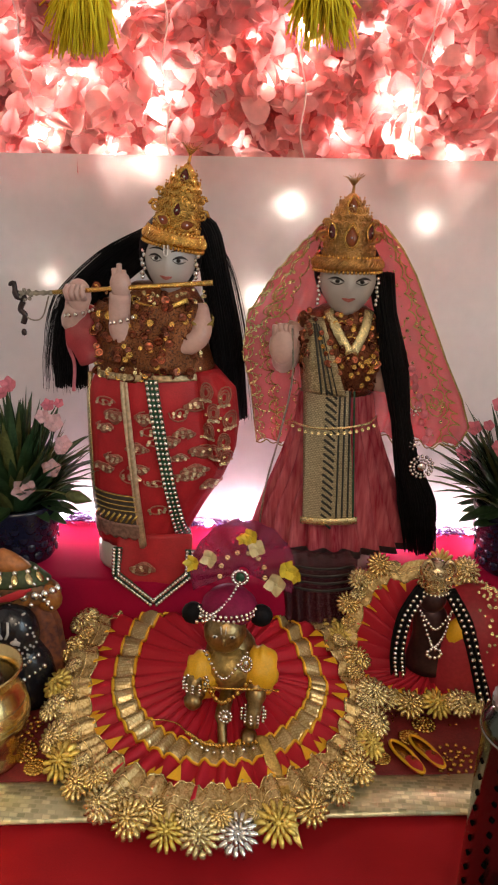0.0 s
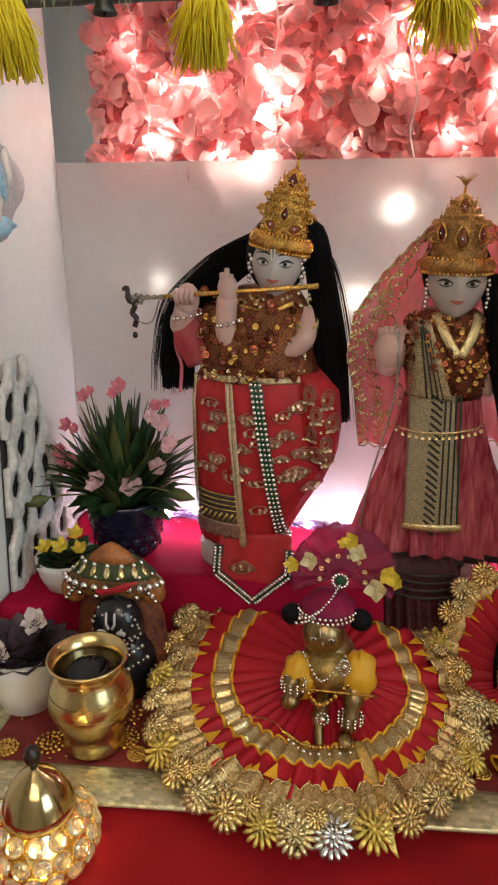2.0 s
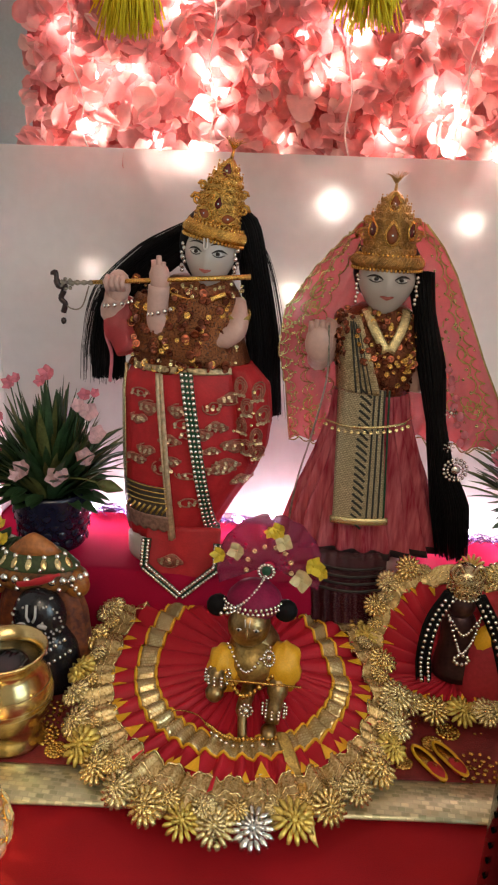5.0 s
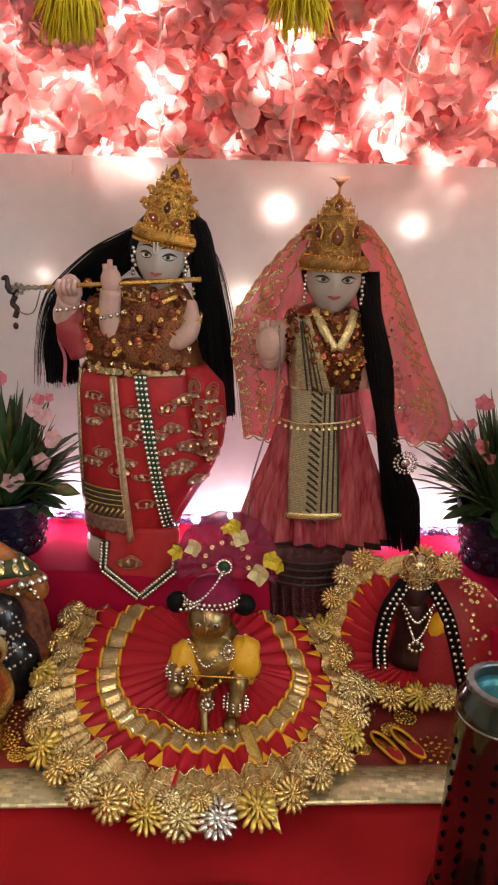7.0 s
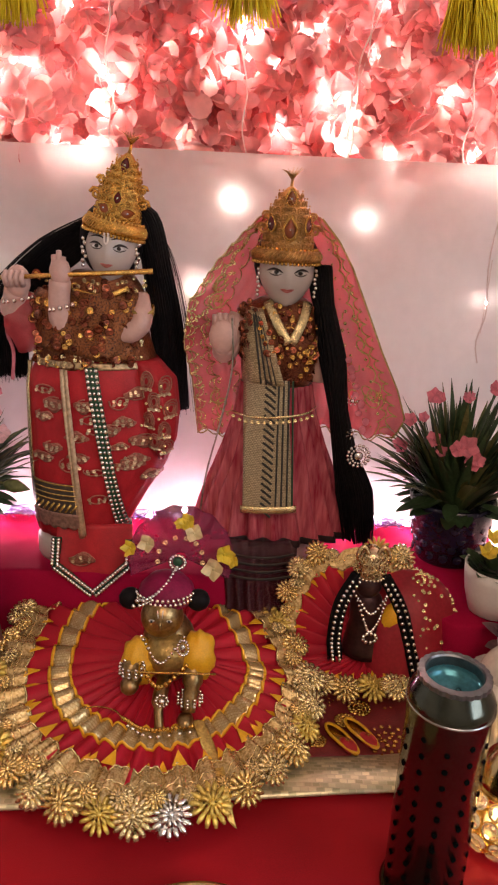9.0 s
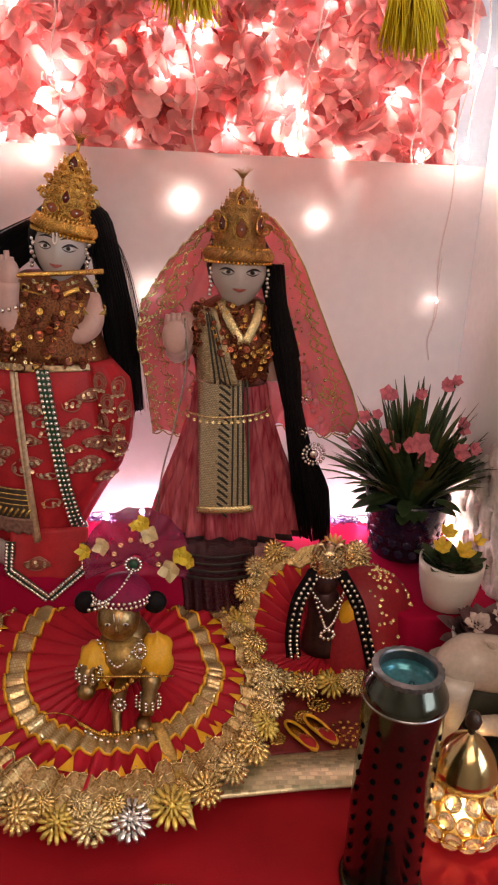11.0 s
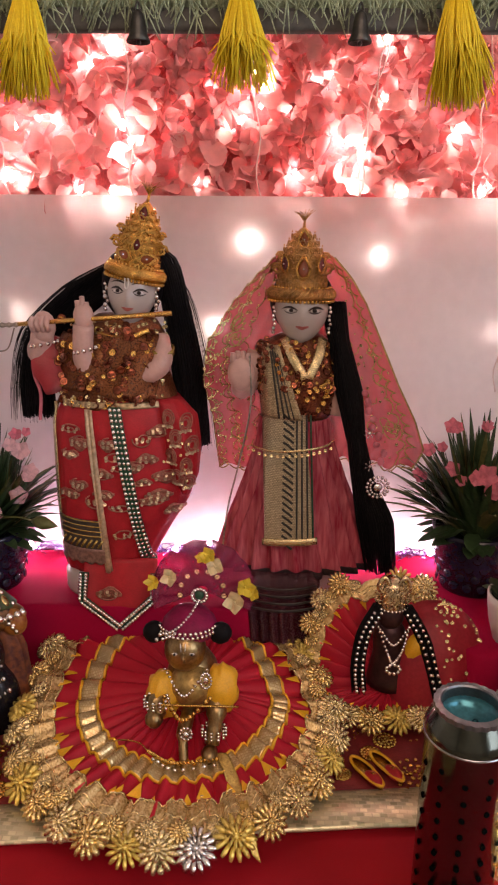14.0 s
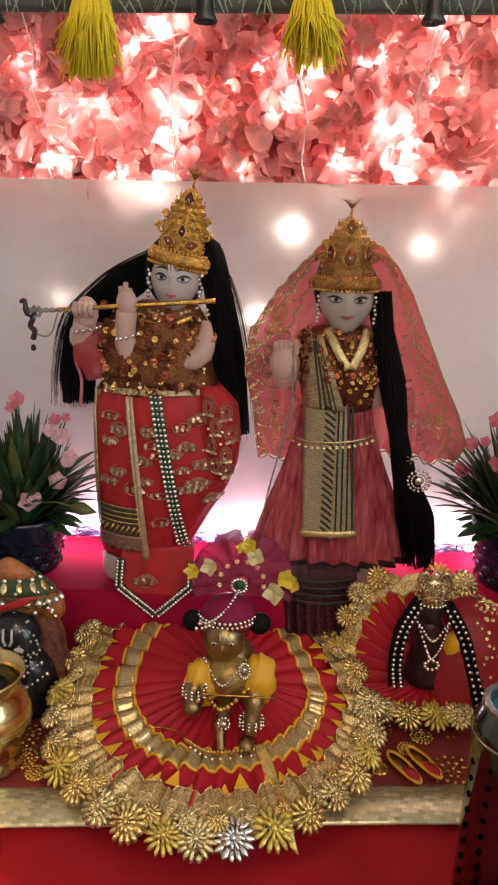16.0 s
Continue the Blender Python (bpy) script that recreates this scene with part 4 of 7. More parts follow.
AMBER = mat("amber_stone", (0.30, 0.07, 0.02), 0.15, 0, 0.2, 100, 0, coat=0.5)
GBEAD = mesh_of("bead", ball(B(), (0, 0, 0), (0.0026, 0.0024, 0.0030), 7), M["gold"])
crown("jewelled_headdress", (-0.085, 0.874, 0.519), 0.0358, 0.090, radians(12), M["gold"], "tall embossed gold crown with maroon stones on the flute statue",
      [(-90, 0.84, 0.0080, 0, M["maroongem"]), (-90, 0.44, 0.0066, 0, M["maroongem"]), (-122, 0.28, 0.0080, 75, AMBER), (-58, 0.28, 0.0080, -75, AMBER)])


def hair_lock(bm, ctrl, width, depth, n, r=0.0012):
    for i in range(n):
        a, q = rnd.uniform(0, 6.28), rnd.random() ** 0.5
        pts = []
        for j, p in enumerate(curve_pts(ctrl, 4)):
            w = width[min(j // 4, len(width) - 1)]
            w2 = width[min(j // 4 + 1, len(width) - 1)]
            ww = w + (w2 - w) * ((j % 4) / 4)
            pts.append(p + Vector((ww * q * math.cos(a), depth * q * math.sin(a), 0.002 * math.sin(i))))
        k = rnd.randint(max(3, len(pts) - 3), len(pts))
        tube(bm, pts[:k], [r * (1 - 0.6 * (j / k) ** 2) for j in range(k)], 4)
    return bm


wig = thing("black_wig", "long loose black hair wig on the flute statue", "wig", "wigs of the figures")
part("hair_lock", hair_lock(B(), [(-0.075, 0.890, 0.545), (-0.106, 0.897, 0.522), (-0.150, 0.905, 0.494), (-0.198, 0.912, 0.452), (-0.224, 0.912, 0.398), (-0.226, 0.910, 0.335)], [0.012, 0.024, 0.030, 0.030, 0.022, 0.023], 0.012, 620, 0.0015), M["black"], wig)
part("hair_lock", hair_lock(B(), [(-0.085, 0.892, 0.552), (-0.052, 0.893, 0.540), (-0.038, 0.900, 0.480), (-0.025, 0.905, 0.400), (-0.014, 0.905, 0.300)], [0.010, 0.015, 0.017, 0.021, 0.018], 0.012, 620, 0.0015), M["black"], wig)
part("hair_wisp", hair_lock(B(), [(-0.10, 0.893, 0.540), (-0.155, 0.900, 0.505), (-0.208, 0.905, 0.450), (-0.232, 0.905, 0.390), (-0.234, 0.905, 0.330)], [0.010, 0.026, 0.034, 0.026, 0.030], 0.016, 160, 0.0004), M["black"], wig)
part("hair_wisp", hair_lock(B(), [(-0.07, 0.893, 0.548), (-0.040, 0.897, 0.50), (-0.024, 0.903, 0.42), (-0.010, 0.903, 0.292)], [0.010, 0.020, 0.026, 0.028], 0.016, 60, 0.0004), M["black"], wig)
part("hair_cap", ball(B(), (-0.090, 0.886, 0.510), (0.038, 0.032, 0.046), 24), M["black"], wig)
solid("pink_cord", tube(B(), curve_pts([(-0.222, 0.872, 0.432), (-0.226, 0.870, 0.40), (-0.219, 0.868, 0.375), (-0.222, 0.868, 0.34)], 8), 0.0022, 6), M["pink"], "thin pink cord tied at the statue's sleeve", "cord").location = (0.010, 0, 0)

flute = thing("flute", "thin gold flute with jewelled peacock end held by the statue", "flute", "", (0.014, 0, 0))
part("pipe", tube(B(), [(-0.232, 0.831, 0.466), (-0.05, 0.838, 0.480)], [0.0026, 0.0032], 10), M["gold"], flute)
FL = mat("oxidised_silver", (0.34, 0.30, 0.24), 0.3, 0.9, 0.5, 200, 0.5)
bm = B()
for i in range(14):
    ball(bm, (-0.234 - 0.0027 * i, 0.830, 0.4655 - 0.0001 * i), 0.0024 + 0.0010 * (i % 3 == 0), 7)
for i in range(7):
    a = i / 7 * 6.283
    ball(bm, (-0.262 + 0.0065 * math.cos(a), 0.828, 0.463 + 0.0055 * math.sin(a)), 0.0025, 7)
tagged(part("bead_row", bm, FL, flute, "silver bead row"), kind="stuff")
bm = B()
tube(bm, curve_pts([(-0.262, 0.829, 0.460), (-0.270, 0.829, 0.459), (-0.274, 0.829, 0.466), (-0.275, 0.829, 0.476), (-0.281, 0.829, 0.473)], 4), [0.003] * 5 + [0.0042] * 4 + [0.003] * 4 + [0.0025] * 3 + [0.001], 8)
tube(bm, curve_pts([(-0.266, 0.829, 0.455), (-0.270, 0.829, 0.446), (-0.265, 0.829, 0.440), (-0.268, 0.829, 0.430)], 4), 0.0034, 8)
ball(bm, (-0.268, 0.829, 0.420), (0.0035, 0.0035, 0.0042), 8)
part("end_ornament", bm, mat("dark_enamel", (0.05, 0.03, 0.03), 0.25, 0.5, 0.5, 200, 0.2), flute, "dark silver ornament")
part("chain", tube(B(), curve_pts([(-0.270, 0.828, 0.446), (-0.258, 0.828, 0.435), (-0.245, 0.828, 0.438), (-0.236, 0.829, 0.462)], 6), 0.0009, 5), FL, flute)
brc = thing("bead_bracelet", "silver pearl bracelet on the statue's wrist", "bracelet", "jewellery of the figures", (0.009, 0, 0))
for i in range(12):
    a = i / 12 * 6.283
    piece("bead", BEAD, brc, Matrix.Translation((-0.203 + 0.0165 * math.cos(a), 0.850 + 0.016 * math.sin(a), 0.441 + 0.003 * math.cos(a))) @ Matrix.Scale(1.2, 4))
amt = thing("gold_armlet", "wide gold armlet on the statue's upper arm", "armlet", "jewellery of the figures")
part("band", lathe(B(), [(0.0125, -0.005), (0.0145, -0.004), (0.0140, 0.0), (0.0145, 0.004), (0.0125, 0.005)], 24, facing((-0.0503, KY - 0.029, 0.433), (0.05, -0.45, 0.88)), 1.0, False), M["goldlace"], amt)
brc2 = thing("bead_bracelet", "silver pearl bracelet on the statue's wrist", "bracelet", "jewellery of the figures", (0.009, 0, 0))
for i in range(12):
    a = i / 12 * 6.283
    piece("bead", BEAD, brc2, Matrix.Translation((-0.149 + 0.015 * math.cos(a), 0.839 + 0.015 * math.sin(a), 0.436 + 0.004 * math.cos(a))) @ Matrix.Scale(1.3, 4))
for ex in (-0.119, -0.057):
    er = thing("pearl_earring", "dangling pearl earring on the statue's head", "earring", "jewellery of the figures")
    for i in range(7):
        piece("bead", BEAD, er, Matrix.Translation((ex + 0.002 * math.sin(i * 2), 0.862, 0.512 - 0.005 * i)) @ Matrix.Scale(1.1 + 0.4 * (i % 2), 4))
mk = B()
tube(mk, curve_pts([(-0.0955, 0.8395, 0.520), (-0.0958, 0.8385, 0.511), (-0.0938, 0.838, 0.508), (-0.0918, 0.8385, 0.511), (-0.0915, 0.8395, 0.520)], 4), 0.0009, 5)
solid("forehead_mark", mk, mat("white_paint", (0.8, 0.76, 0.72), 0.5), "white painted forehead mark on the marble statue", "mark").location = (0.005, 0, 0)

# figure in the veil
RX, RY = 0.118, 0.890
R_SKIRT = [(0.345, 0.070, 0.160, RY, 0.036), (0.31, 0.066, 0.166, RY, 0.040), (0.26, 0.052, 0.182, RY, 0.046), (0.20, 0.032, 0.205, RY, 0.052), (0.140, 0.016, 0.222, RY, 0.057)]
R_TOP = [(0.450, 0.090, 0.146, RY, 0.026), (0.435, 0.062, 0.170, RY, 0.034), (0.39, 0.066, 0.172, RY, 0.046), (0.345, 0.072, 0.158, RY, 0.036)]
bm = B()
lathe(bm, [(0.055, STEP + 0.001), (0.056, STEP + 0.03), (0.05, STEP + 0.034)], 32, Matrix.Translation((0.118, RY, 0)), 0.78)
loft(bm, [(0.448, 0.092, 0.144, RY, 0.024), (0.42, 0.074, 0.160, RY, 0.030), (0.34, 0.082, 0.150, RY, 0.030), (0.24, 0.075, 0.165, RY, 0.035), (0.132, 0.08, 0.155, RY, 0.034)], 28, 14)
tube(bm, [(0.118, RY - 0.004, 0.435), (0.118, RY - 0.008, 0.465)], [0.016, 0.015], 16)
head(bm, (0.119, 0.874, 0.482), 0.0325, 0.033, 0.036, radians(1))
n0 = len(bm.faces)
tube(bm, curve_pts([(0.068, RY - 0.005, 0.425), (0.048, RY - 0.020, 0.385), (0.047, 0.853, 0.395)], 5), [0.016] * 6 + [0.013] * 5, 12)
ball(bm, (0.046, 0.846, 0.408), (0.0165, 0.009, 0.022), 16)
for i in range(4):
    tube(bm, [(0.036 + 0.0062 * i, 0.845, 0.422), (0.036 + 0.0062 * i, 0.844, 0.433 + 0.002 * (i in (1, 2)))], [0.0037, 0.003], 8)
tube(bm, curve_pts([(0.164, RY - 0.005, 0.425), (0.170, RY - 0.010, 0.39), (0.166, RY - 0.01, 0.35)], 5), [0.015] * 6 + [0.011] * 5, 12)
paint(bm, n0, 3)
solid("veiled_statue", bm, PAINT, "white marble statue of a standing veiled woman with raised palm", "statue")


def painted_sheen(name, hi, lo):
    """Thin shiny silk; lighter upright colour streaks paint in the sheen of its folds."""
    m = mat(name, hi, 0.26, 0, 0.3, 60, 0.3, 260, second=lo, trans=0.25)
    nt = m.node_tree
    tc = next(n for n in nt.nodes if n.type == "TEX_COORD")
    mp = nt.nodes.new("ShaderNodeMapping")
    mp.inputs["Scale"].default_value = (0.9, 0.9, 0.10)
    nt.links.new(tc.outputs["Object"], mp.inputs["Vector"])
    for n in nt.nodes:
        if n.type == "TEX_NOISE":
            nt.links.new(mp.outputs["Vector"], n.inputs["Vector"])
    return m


rd = thing("veiled_figure_dress", "maroon pleated dress with gold brocade front panel on the marble statue", "dress")
bm = loft(B(), R_SKIRT, 192, 44, 23, 0.10, 0.4)
paint(bm, 192 * 42, 1)
part("skirt", bm, [painted_sheen("painted_sheen_maroon_silk", (0.70, 0.18, 0.22), (0.34, 0.022, 0.050)), mat("black_hem", (0.02, 0.012, 0.014), 0.5)], rd)
part("bodice", loft(B(), R_TOP, 44, 14, 8, 0.015), mat("gold_maroon_brocade", (0.36, 0.12, 0.05), 0.3, 0.7, 0.5, 420, 1.0, 700, second=(0.07, 0.010, 0.010)), rd, "gold-brown sequinned bodice")
part("front_panel", panel(R_SKIRT, lin(0.37, 0.074, 0.19, 0.078), lin(0.37, 0.124, 0.19, 0.141), 0.358, 0.194, 0.016, 0.002, 16, 30), weave("gold_panel_weave", (0.62, 0.52, 0.34), (0.44, 0.37, 0.24), 0.0032, 0.0022, 0.5, 0.4, upright=True), rd, "gold woven front panel")
GW = weave("gold_shoulder_weave", (0.62, 0.50, 0.30), (0.34, 0.26, 0.14), 0.0032, 0.0022, 0.5, 0.4, upright=True)
SH0, SH1 = lin(0.440, 0.072, 0.352, 0.073), lin(0.440, 0.092, 0.352, 0.122)
part("shoulder_panel", sheet(B(), lambda u, v: front(R_TOP, SH0(0.44 - 0.088 * v) + (SH1(0.44 - 0.088 * v) - SH0(0.44 - 0.088 * v)) * u, 0.44 - 0.088 * v, 0.006 + 0.010 * v * v + 0.0012 * math.sin(u * 9)), 16, 16, 0.002), GW, rd, "gold woven shoulder cloth")
for e in (0.42, 0.55, 0.68, 0.80):
    part("stripe", tube(B(), [front(R_TOP, SH0(z) + (SH1(z) - SH0(z)) * e, z, 0.0085 + 0.010 * ((0.44 - z) / 0.088) ** 2) for z in [0.439 - 0.0086 * i for i in range(11)]], 0.0013, 5, 0.6), mat("black_stripe", (0.035, 0.035, 0.03), 0.5, 0.2, 0.3, 150, 0.4), rd)
part("panel_hem", tube(B(), [front(R_SKIRT, 0.075 + 0.0069 * i, 0.194 + 0.0004 * i, 0.018) for i in range(11)], 0.0055, 8, 0.5), M["palegold"], rd, "pale gold hem")
DK = mat("black_brocade", (0.035, 0.035, 0.03), 0.5, 0.2, 0.3, 150, 0.4)
for i in range(20):
    z = 0.358 - 0.0085 * i
    part("chevron", tube(B(), [front(R_SKIRT, 0.099, z, 0.0185), front(R_SKIRT, 0.1065, z - 0.005, 0.0185), front(R_SKIRT, 0.112, z - 0.0095, 0.0185)], 0.0016, 5, 0.6), DK, rd)
for i, (x0, x1) in enumerate(((0.115, 0.118), (0.121, 0.125), (0.127, 0.132), (0.132, 0.139))):
    part("stripe", tube(B(), [front(R_SKIRT, x0 + (x1 - x0) * k / 12, 0.358 - 0.160 * k / 12, 0.0185) for k in range(13)], 0.0013, 5, 0.6), M["green"] if i == 3 else DK, rd)
part("belt", tube(B(), [front(R_SKIRT, 0.060 + 0.0105 * i, 0.309 + 0.0009 * i, 0.020) for i in range(11)], 0.0018, 8, 0.6), M["palegold"], rd, "gold chain belt")
for i in range(14):
    piece("sequin", GSEQ, rd, facing(front(R_SKIRT, 0.062 + 0.0075 * i, 0.303 + 0.0007 * i, 0.021), (0, -1, 0.2), 0, 0.8))
for i in range(150):
    x, z = rnd.uniform(0.066, 0.172), rnd.uniform(0.352, 0.446)
    piece("sequin", RINGM if i % 2 else RINGG, rd, facing(front(R_TOP, x, z, 0.003), (rnd.uniform(-0.5, 0.5), -1, rnd.uniform(-0.3, 0.6)), 0, rnd.uniform(0.5, 0.85)))
for i in range(120):
    z = rnd.uniform(0.378, 0.446)
    x = rnd.uniform(0.066, 0.078) if i % 3 == 0 else rnd.uniform(SH1(z) - 0.012, 0.168)
    piece("sequin", (RINGM, RINGM, RINGG)[i % 3], rd, facing(front(R_TOP, x, z, 0.0115 if x < SH1(z) + 0.004 else 0.006), (rnd.uniform(-0.5, 0.5), -1, rnd.uniform(-0.3, 0.6)), 0, rnd.uniform(0.42, 0.68)))
for s in (0, 1):
    pts = [(0.098, 0.866, 0.448), (0.108, 0.848, 0.428), (0.124, 0.842, 0.402)] if s == 0 else [(0.146, 0.866, 0.448), (0.140, 0.848, 0.428), (0.128, 0.842, 0.402)]
    part("collar", tube(B(), curve_pts(pts, 6), 0.0062, 8, 0.4), M["palegold"], rd, "pale gold collar")
part("under_layer", sheet(B(), lambda u, v: (0.056 + 0.092 * u + 0.002 * math.sin(9 * v), 0.838 - 0.012 * math.sin(math.pi * u) - 0.030 * v + 0.003 * math.sin(u * 44 + 2 * v) * (0.4 + v), 0.150 - 0.098 * v), 90, 14, 0.001),
     net(mat("dark_striped_net", (0.10, 0.025, 0.032), 0.5, 0, 0.7, 22, 0.3, trans=0.25), 0.36), rd, "dark sheer hanging under-layer")
for i in range(4):
    part("stripe", tube(B(), [Vector((0.058 + 0.0088 * k, 0.823 - 0.012 * math.sin(math.pi * k / 10) - 0.0022 * i, 0.134 - 0.009 * i)) for k in range(11)], 0.0020, 5, 0.5), DK, rd)
crown("jewelled_headdress", (0.118, 0.876, 0.496), 0.0400, 0.083, radians(1), mat("dull_gold", (0.62, 0.36, 0.13), 0.33, 0.9, 0.5, 110, 0.7, 700), "tall dull gold crown with maroon stones on the veiled statue",
      [(-90, 0.84, 0.0082, 0, AMBER), (-90, 0.44, 0.0105, 0, AMBER), (-138, 0.50, 0.0085, 20, M["maroongem"]), (-42, 0.50, 0.0085, -20, M["maroongem"])])

VL = [(0.545, 0.085, 0.155), (0.52, 0.060, 0.178), (0.49, 0.034, 0.197), (0.44, 0.002, 0.220), (0.39, -0.003, 0.243), (0.34, 0.008, 0.270), (0.30, 0.012, 0.285), (0.27, 0.016, 0.272)]


def veil_f(u, v):
    z = 0.545 + (0.27 - 0.545) * v
    for (za, a, b), (zb, c, d) in zip(VL, VL[1:]):
        if zb <= z <= za:
            k = (za - z) / (za - zb)
            xl, xr = a + (c - a) * k, b + (d - b) * k
            break
    else:
        _, xl, xr = VL[-1]
    s = 2 * u - 1
    y = 0.930 - 0.062 * abs(s) ** 2.5 * (1 - 0.5 * v) - 0.012 * (1 - v) + 0.008 * math.sin(u * 46 + 3 * v) * v + 0.004 * math.sin(u * 19 + 9 * v)
    return ((xl + xr) / 2 + (xr - xl) / 2 * s, y, z + (0.012 * (1 - s * s) if v == 0 else 0) + 0.006 * math.sin(u * 40) * (v > 0.98))


veil = thing("net_veil", "sheer red net veil with gold scalloped border over the statue's head", "veil")
part("veil_cloth", sheet(B(), veil_f, 70, 50, 0.0008), M["net"], veil)
def loops(u0, rad, count, hand):
    """A run of lace scallops along the veil's edge."""
    pts = []
    for i in range(count * 8 + 1):
        a = i / 8 * math.pi
        pts.append(Vector(veil_f(min(1, max(0, u0 + hand * rad * abs(math.sin(a)))), min(1, i / (count * 8)))) + Vector((0, -0.003 - 0.0008 * math.cos(2 * a), 0.0012 * math.sin(2 * a))))
    return tube(B(), pts, 0.0009, 5)


for u0, rad, count, hand in ((0.0, 0.05, 17, 1), (0.0, 0.03, 17, 1), (0.0, 0.004, 17, 1), (0.13, 0.05, 15, -1), (0.13, 0.028, 15, -1), (0.20, 0.035, 13, 1), (0.90, 0.03, 14, 1), (0.97, 0.03, 18, -1)):
    part("border", loops(u0, rad, count, hand), M["palegold"] if u0 < 0.5 else M["goldlace"], veil, "gold scalloped border")
for k in range(16):
    u0, v0 = (rnd.uniform(0.74, 0.92), rnd.uniform(0.35, 0.9)) if k % 3 else (rnd.uniform(0.05, 0.2), rnd.uniform(0.2, 0.95))
    part("paisley", tube(B(), [Vector(veil_f(u0 + 0.045 * (1 - 0.07 * i) * math.cos(i * 0.62), min(1, max(0, v0 + 0.05 * (1 - 0.07 * i) * math.sin(i * 0.62))))) + Vector((0, -0.003, 0)) for i in range(13)], 0.0008, 4), M["goldlace"], veil, "gold thread paisley")
part("border", tube(B(), [Vector(veil_f(1.0, i / 60)) + Vector((0, -0.003, 0)) for i in range(61)], 0.0012, 5), M["goldlace"], veil, "gold scalloped border")
part("border", tube(B(), [Vector(veil_f(i / 120, 1.0)) + Vector((0, -0.002, -0.004 * abs(math.sin(i * 0.5)))) for i in range(121)], 0.0009, 5), M["goldlace"], veil, "gold scalloped border")
for i in range(290):
    u = rnd.uniform(0.0, 0.24) if i % 3 else rnd.uniform(0.72, 0.98)
    piece("sequin", GSEQ, veil, facing(Vector(veil_f(u, rnd.random() ** 1.2)) + Vector((0, -0.003, 0)), (rnd.uniform(-0.6, 0.6), -1, rnd.uniform(-0.2, 0.7)), 0, rnd.uniform(0.4, 0.85)))
braid = thing("black_braid", "long black braid with silver hair jewels on the veiled statue", "braid", "wigs of the figures")
BP = [(0.158, 0.878, 0.490), (0.166, 0.868, 0.445), (0.180, 0.858, 0.385), (0.192, 0.852, 0.320), (0.204, 0.848, 0.265), (0.220, 0.846, 0.215), (0.232, 0.848, 0.145)]
part("hair_lock", hair_lock(B(), BP, [0.015, 0.012, 0.016, 0.011, 0.015, 0.024, 0.020], 0.011, 440, 0.0012), M["black"], braid)
part("hair_cap", ball(B(), (0.120, 0.890, 0.492), (0.040, 0.030, 0.042), 22), M["black"], braid)
for x, z, r, k in ((0.218, 0.268, 0.0135, 16), (0.207, 0.296, 0.006, 7), (0.204, 0.338, 0.006, 7)):
    j = B()
    lathe(j, [(0.001, 0), (r * 0.45, 0.001), (r * 0.35, 0.003), (0.001, 0.004)], 12, facing((x, 0.832, z), (0, -1, 0)))
    for i in range(k):
        a = i / k * 6.283
        ball(j, (x + r * math.cos(a), 0.831, z + r * math.sin(a)), r * 0.17, 6)
        ball(j, (x + 0.68 * r * math.cos(a), 0.830, z + 0.68 * r * math.sin(a)), r * 0.13, 5)
    part("hair_jewel", j, M["silver"], braid, "round silver flower jewel")
part("rose_trim", ball(B(), (0.203, 0.846, 0.372), (0.004, 0.004, 0.005), 8), M["pink"], braid)
for i in range(9):
    part("rose_trim", ball(B(), (0.198 + 0.0035 * i + 0.004 * math.sin(i * 3), 0.846, 0.385 - 0.011 * i), (0.0045, 0.004, 0.004 + 0.001 * (i % 3)), 7), M["pink"], braid, "pink cloth rose")
nk = thing("bead_chain", "long dark bead chain hanging from the statue's raised hand", "necklace", "jewellery of the figures")
part("chain", tube(B(), curve_pts([(0.056, 0.842, 0.43), (0.058, 0.838, 0.37), (0.045, 0.834, 0.30), (0.030, 0.832, 0.235), (0.022, 0.832, 0.165)], 8), 0.0012, 5), FL, nk)
for ex in (0.085, 0.153):
    er = thing("pearl_earring", "dangling pearl earring on the statue's head", "earring", "jewellery of the figures")
    for i in range(7):
        piece("bead", BEAD, er, Matrix.Translation((ex + 0.001 * math.sin(i * 2), 0.862, 0.486 - 0.005 * i)) @ Matrix.Scale(1.1, 4))

# ---- pleated fan dresses ----


def flower_head(bm, r, n, cup=0.25, inner=True):
    for i in range(n):
        a = 2 * math.pi * i / n
        d = Vector((math.cos(a), math.sin(a), cup))
        tube(bm, [d * r * 0.25, d * r * 0.60, d * r * 0.88, d * r], [r * 0.10, r * 0.17, r * 0.21, r * 0.10], 6, 0.45)
    if inner:
        for i in range(max(5, n // 2)):
            a = 2 * math.pi * (i + 0.5) / max(5, n // 2)
            ball(bm, (r * 0.38 * math.cos(a), r * 0.38 * math.sin(a), r * 0.28), r * 0.11, 5)
        ball(bm, (0, 0, r * 0.2), (r * 0.3, r * 0.3, r * 0.15), 7)
    return bm


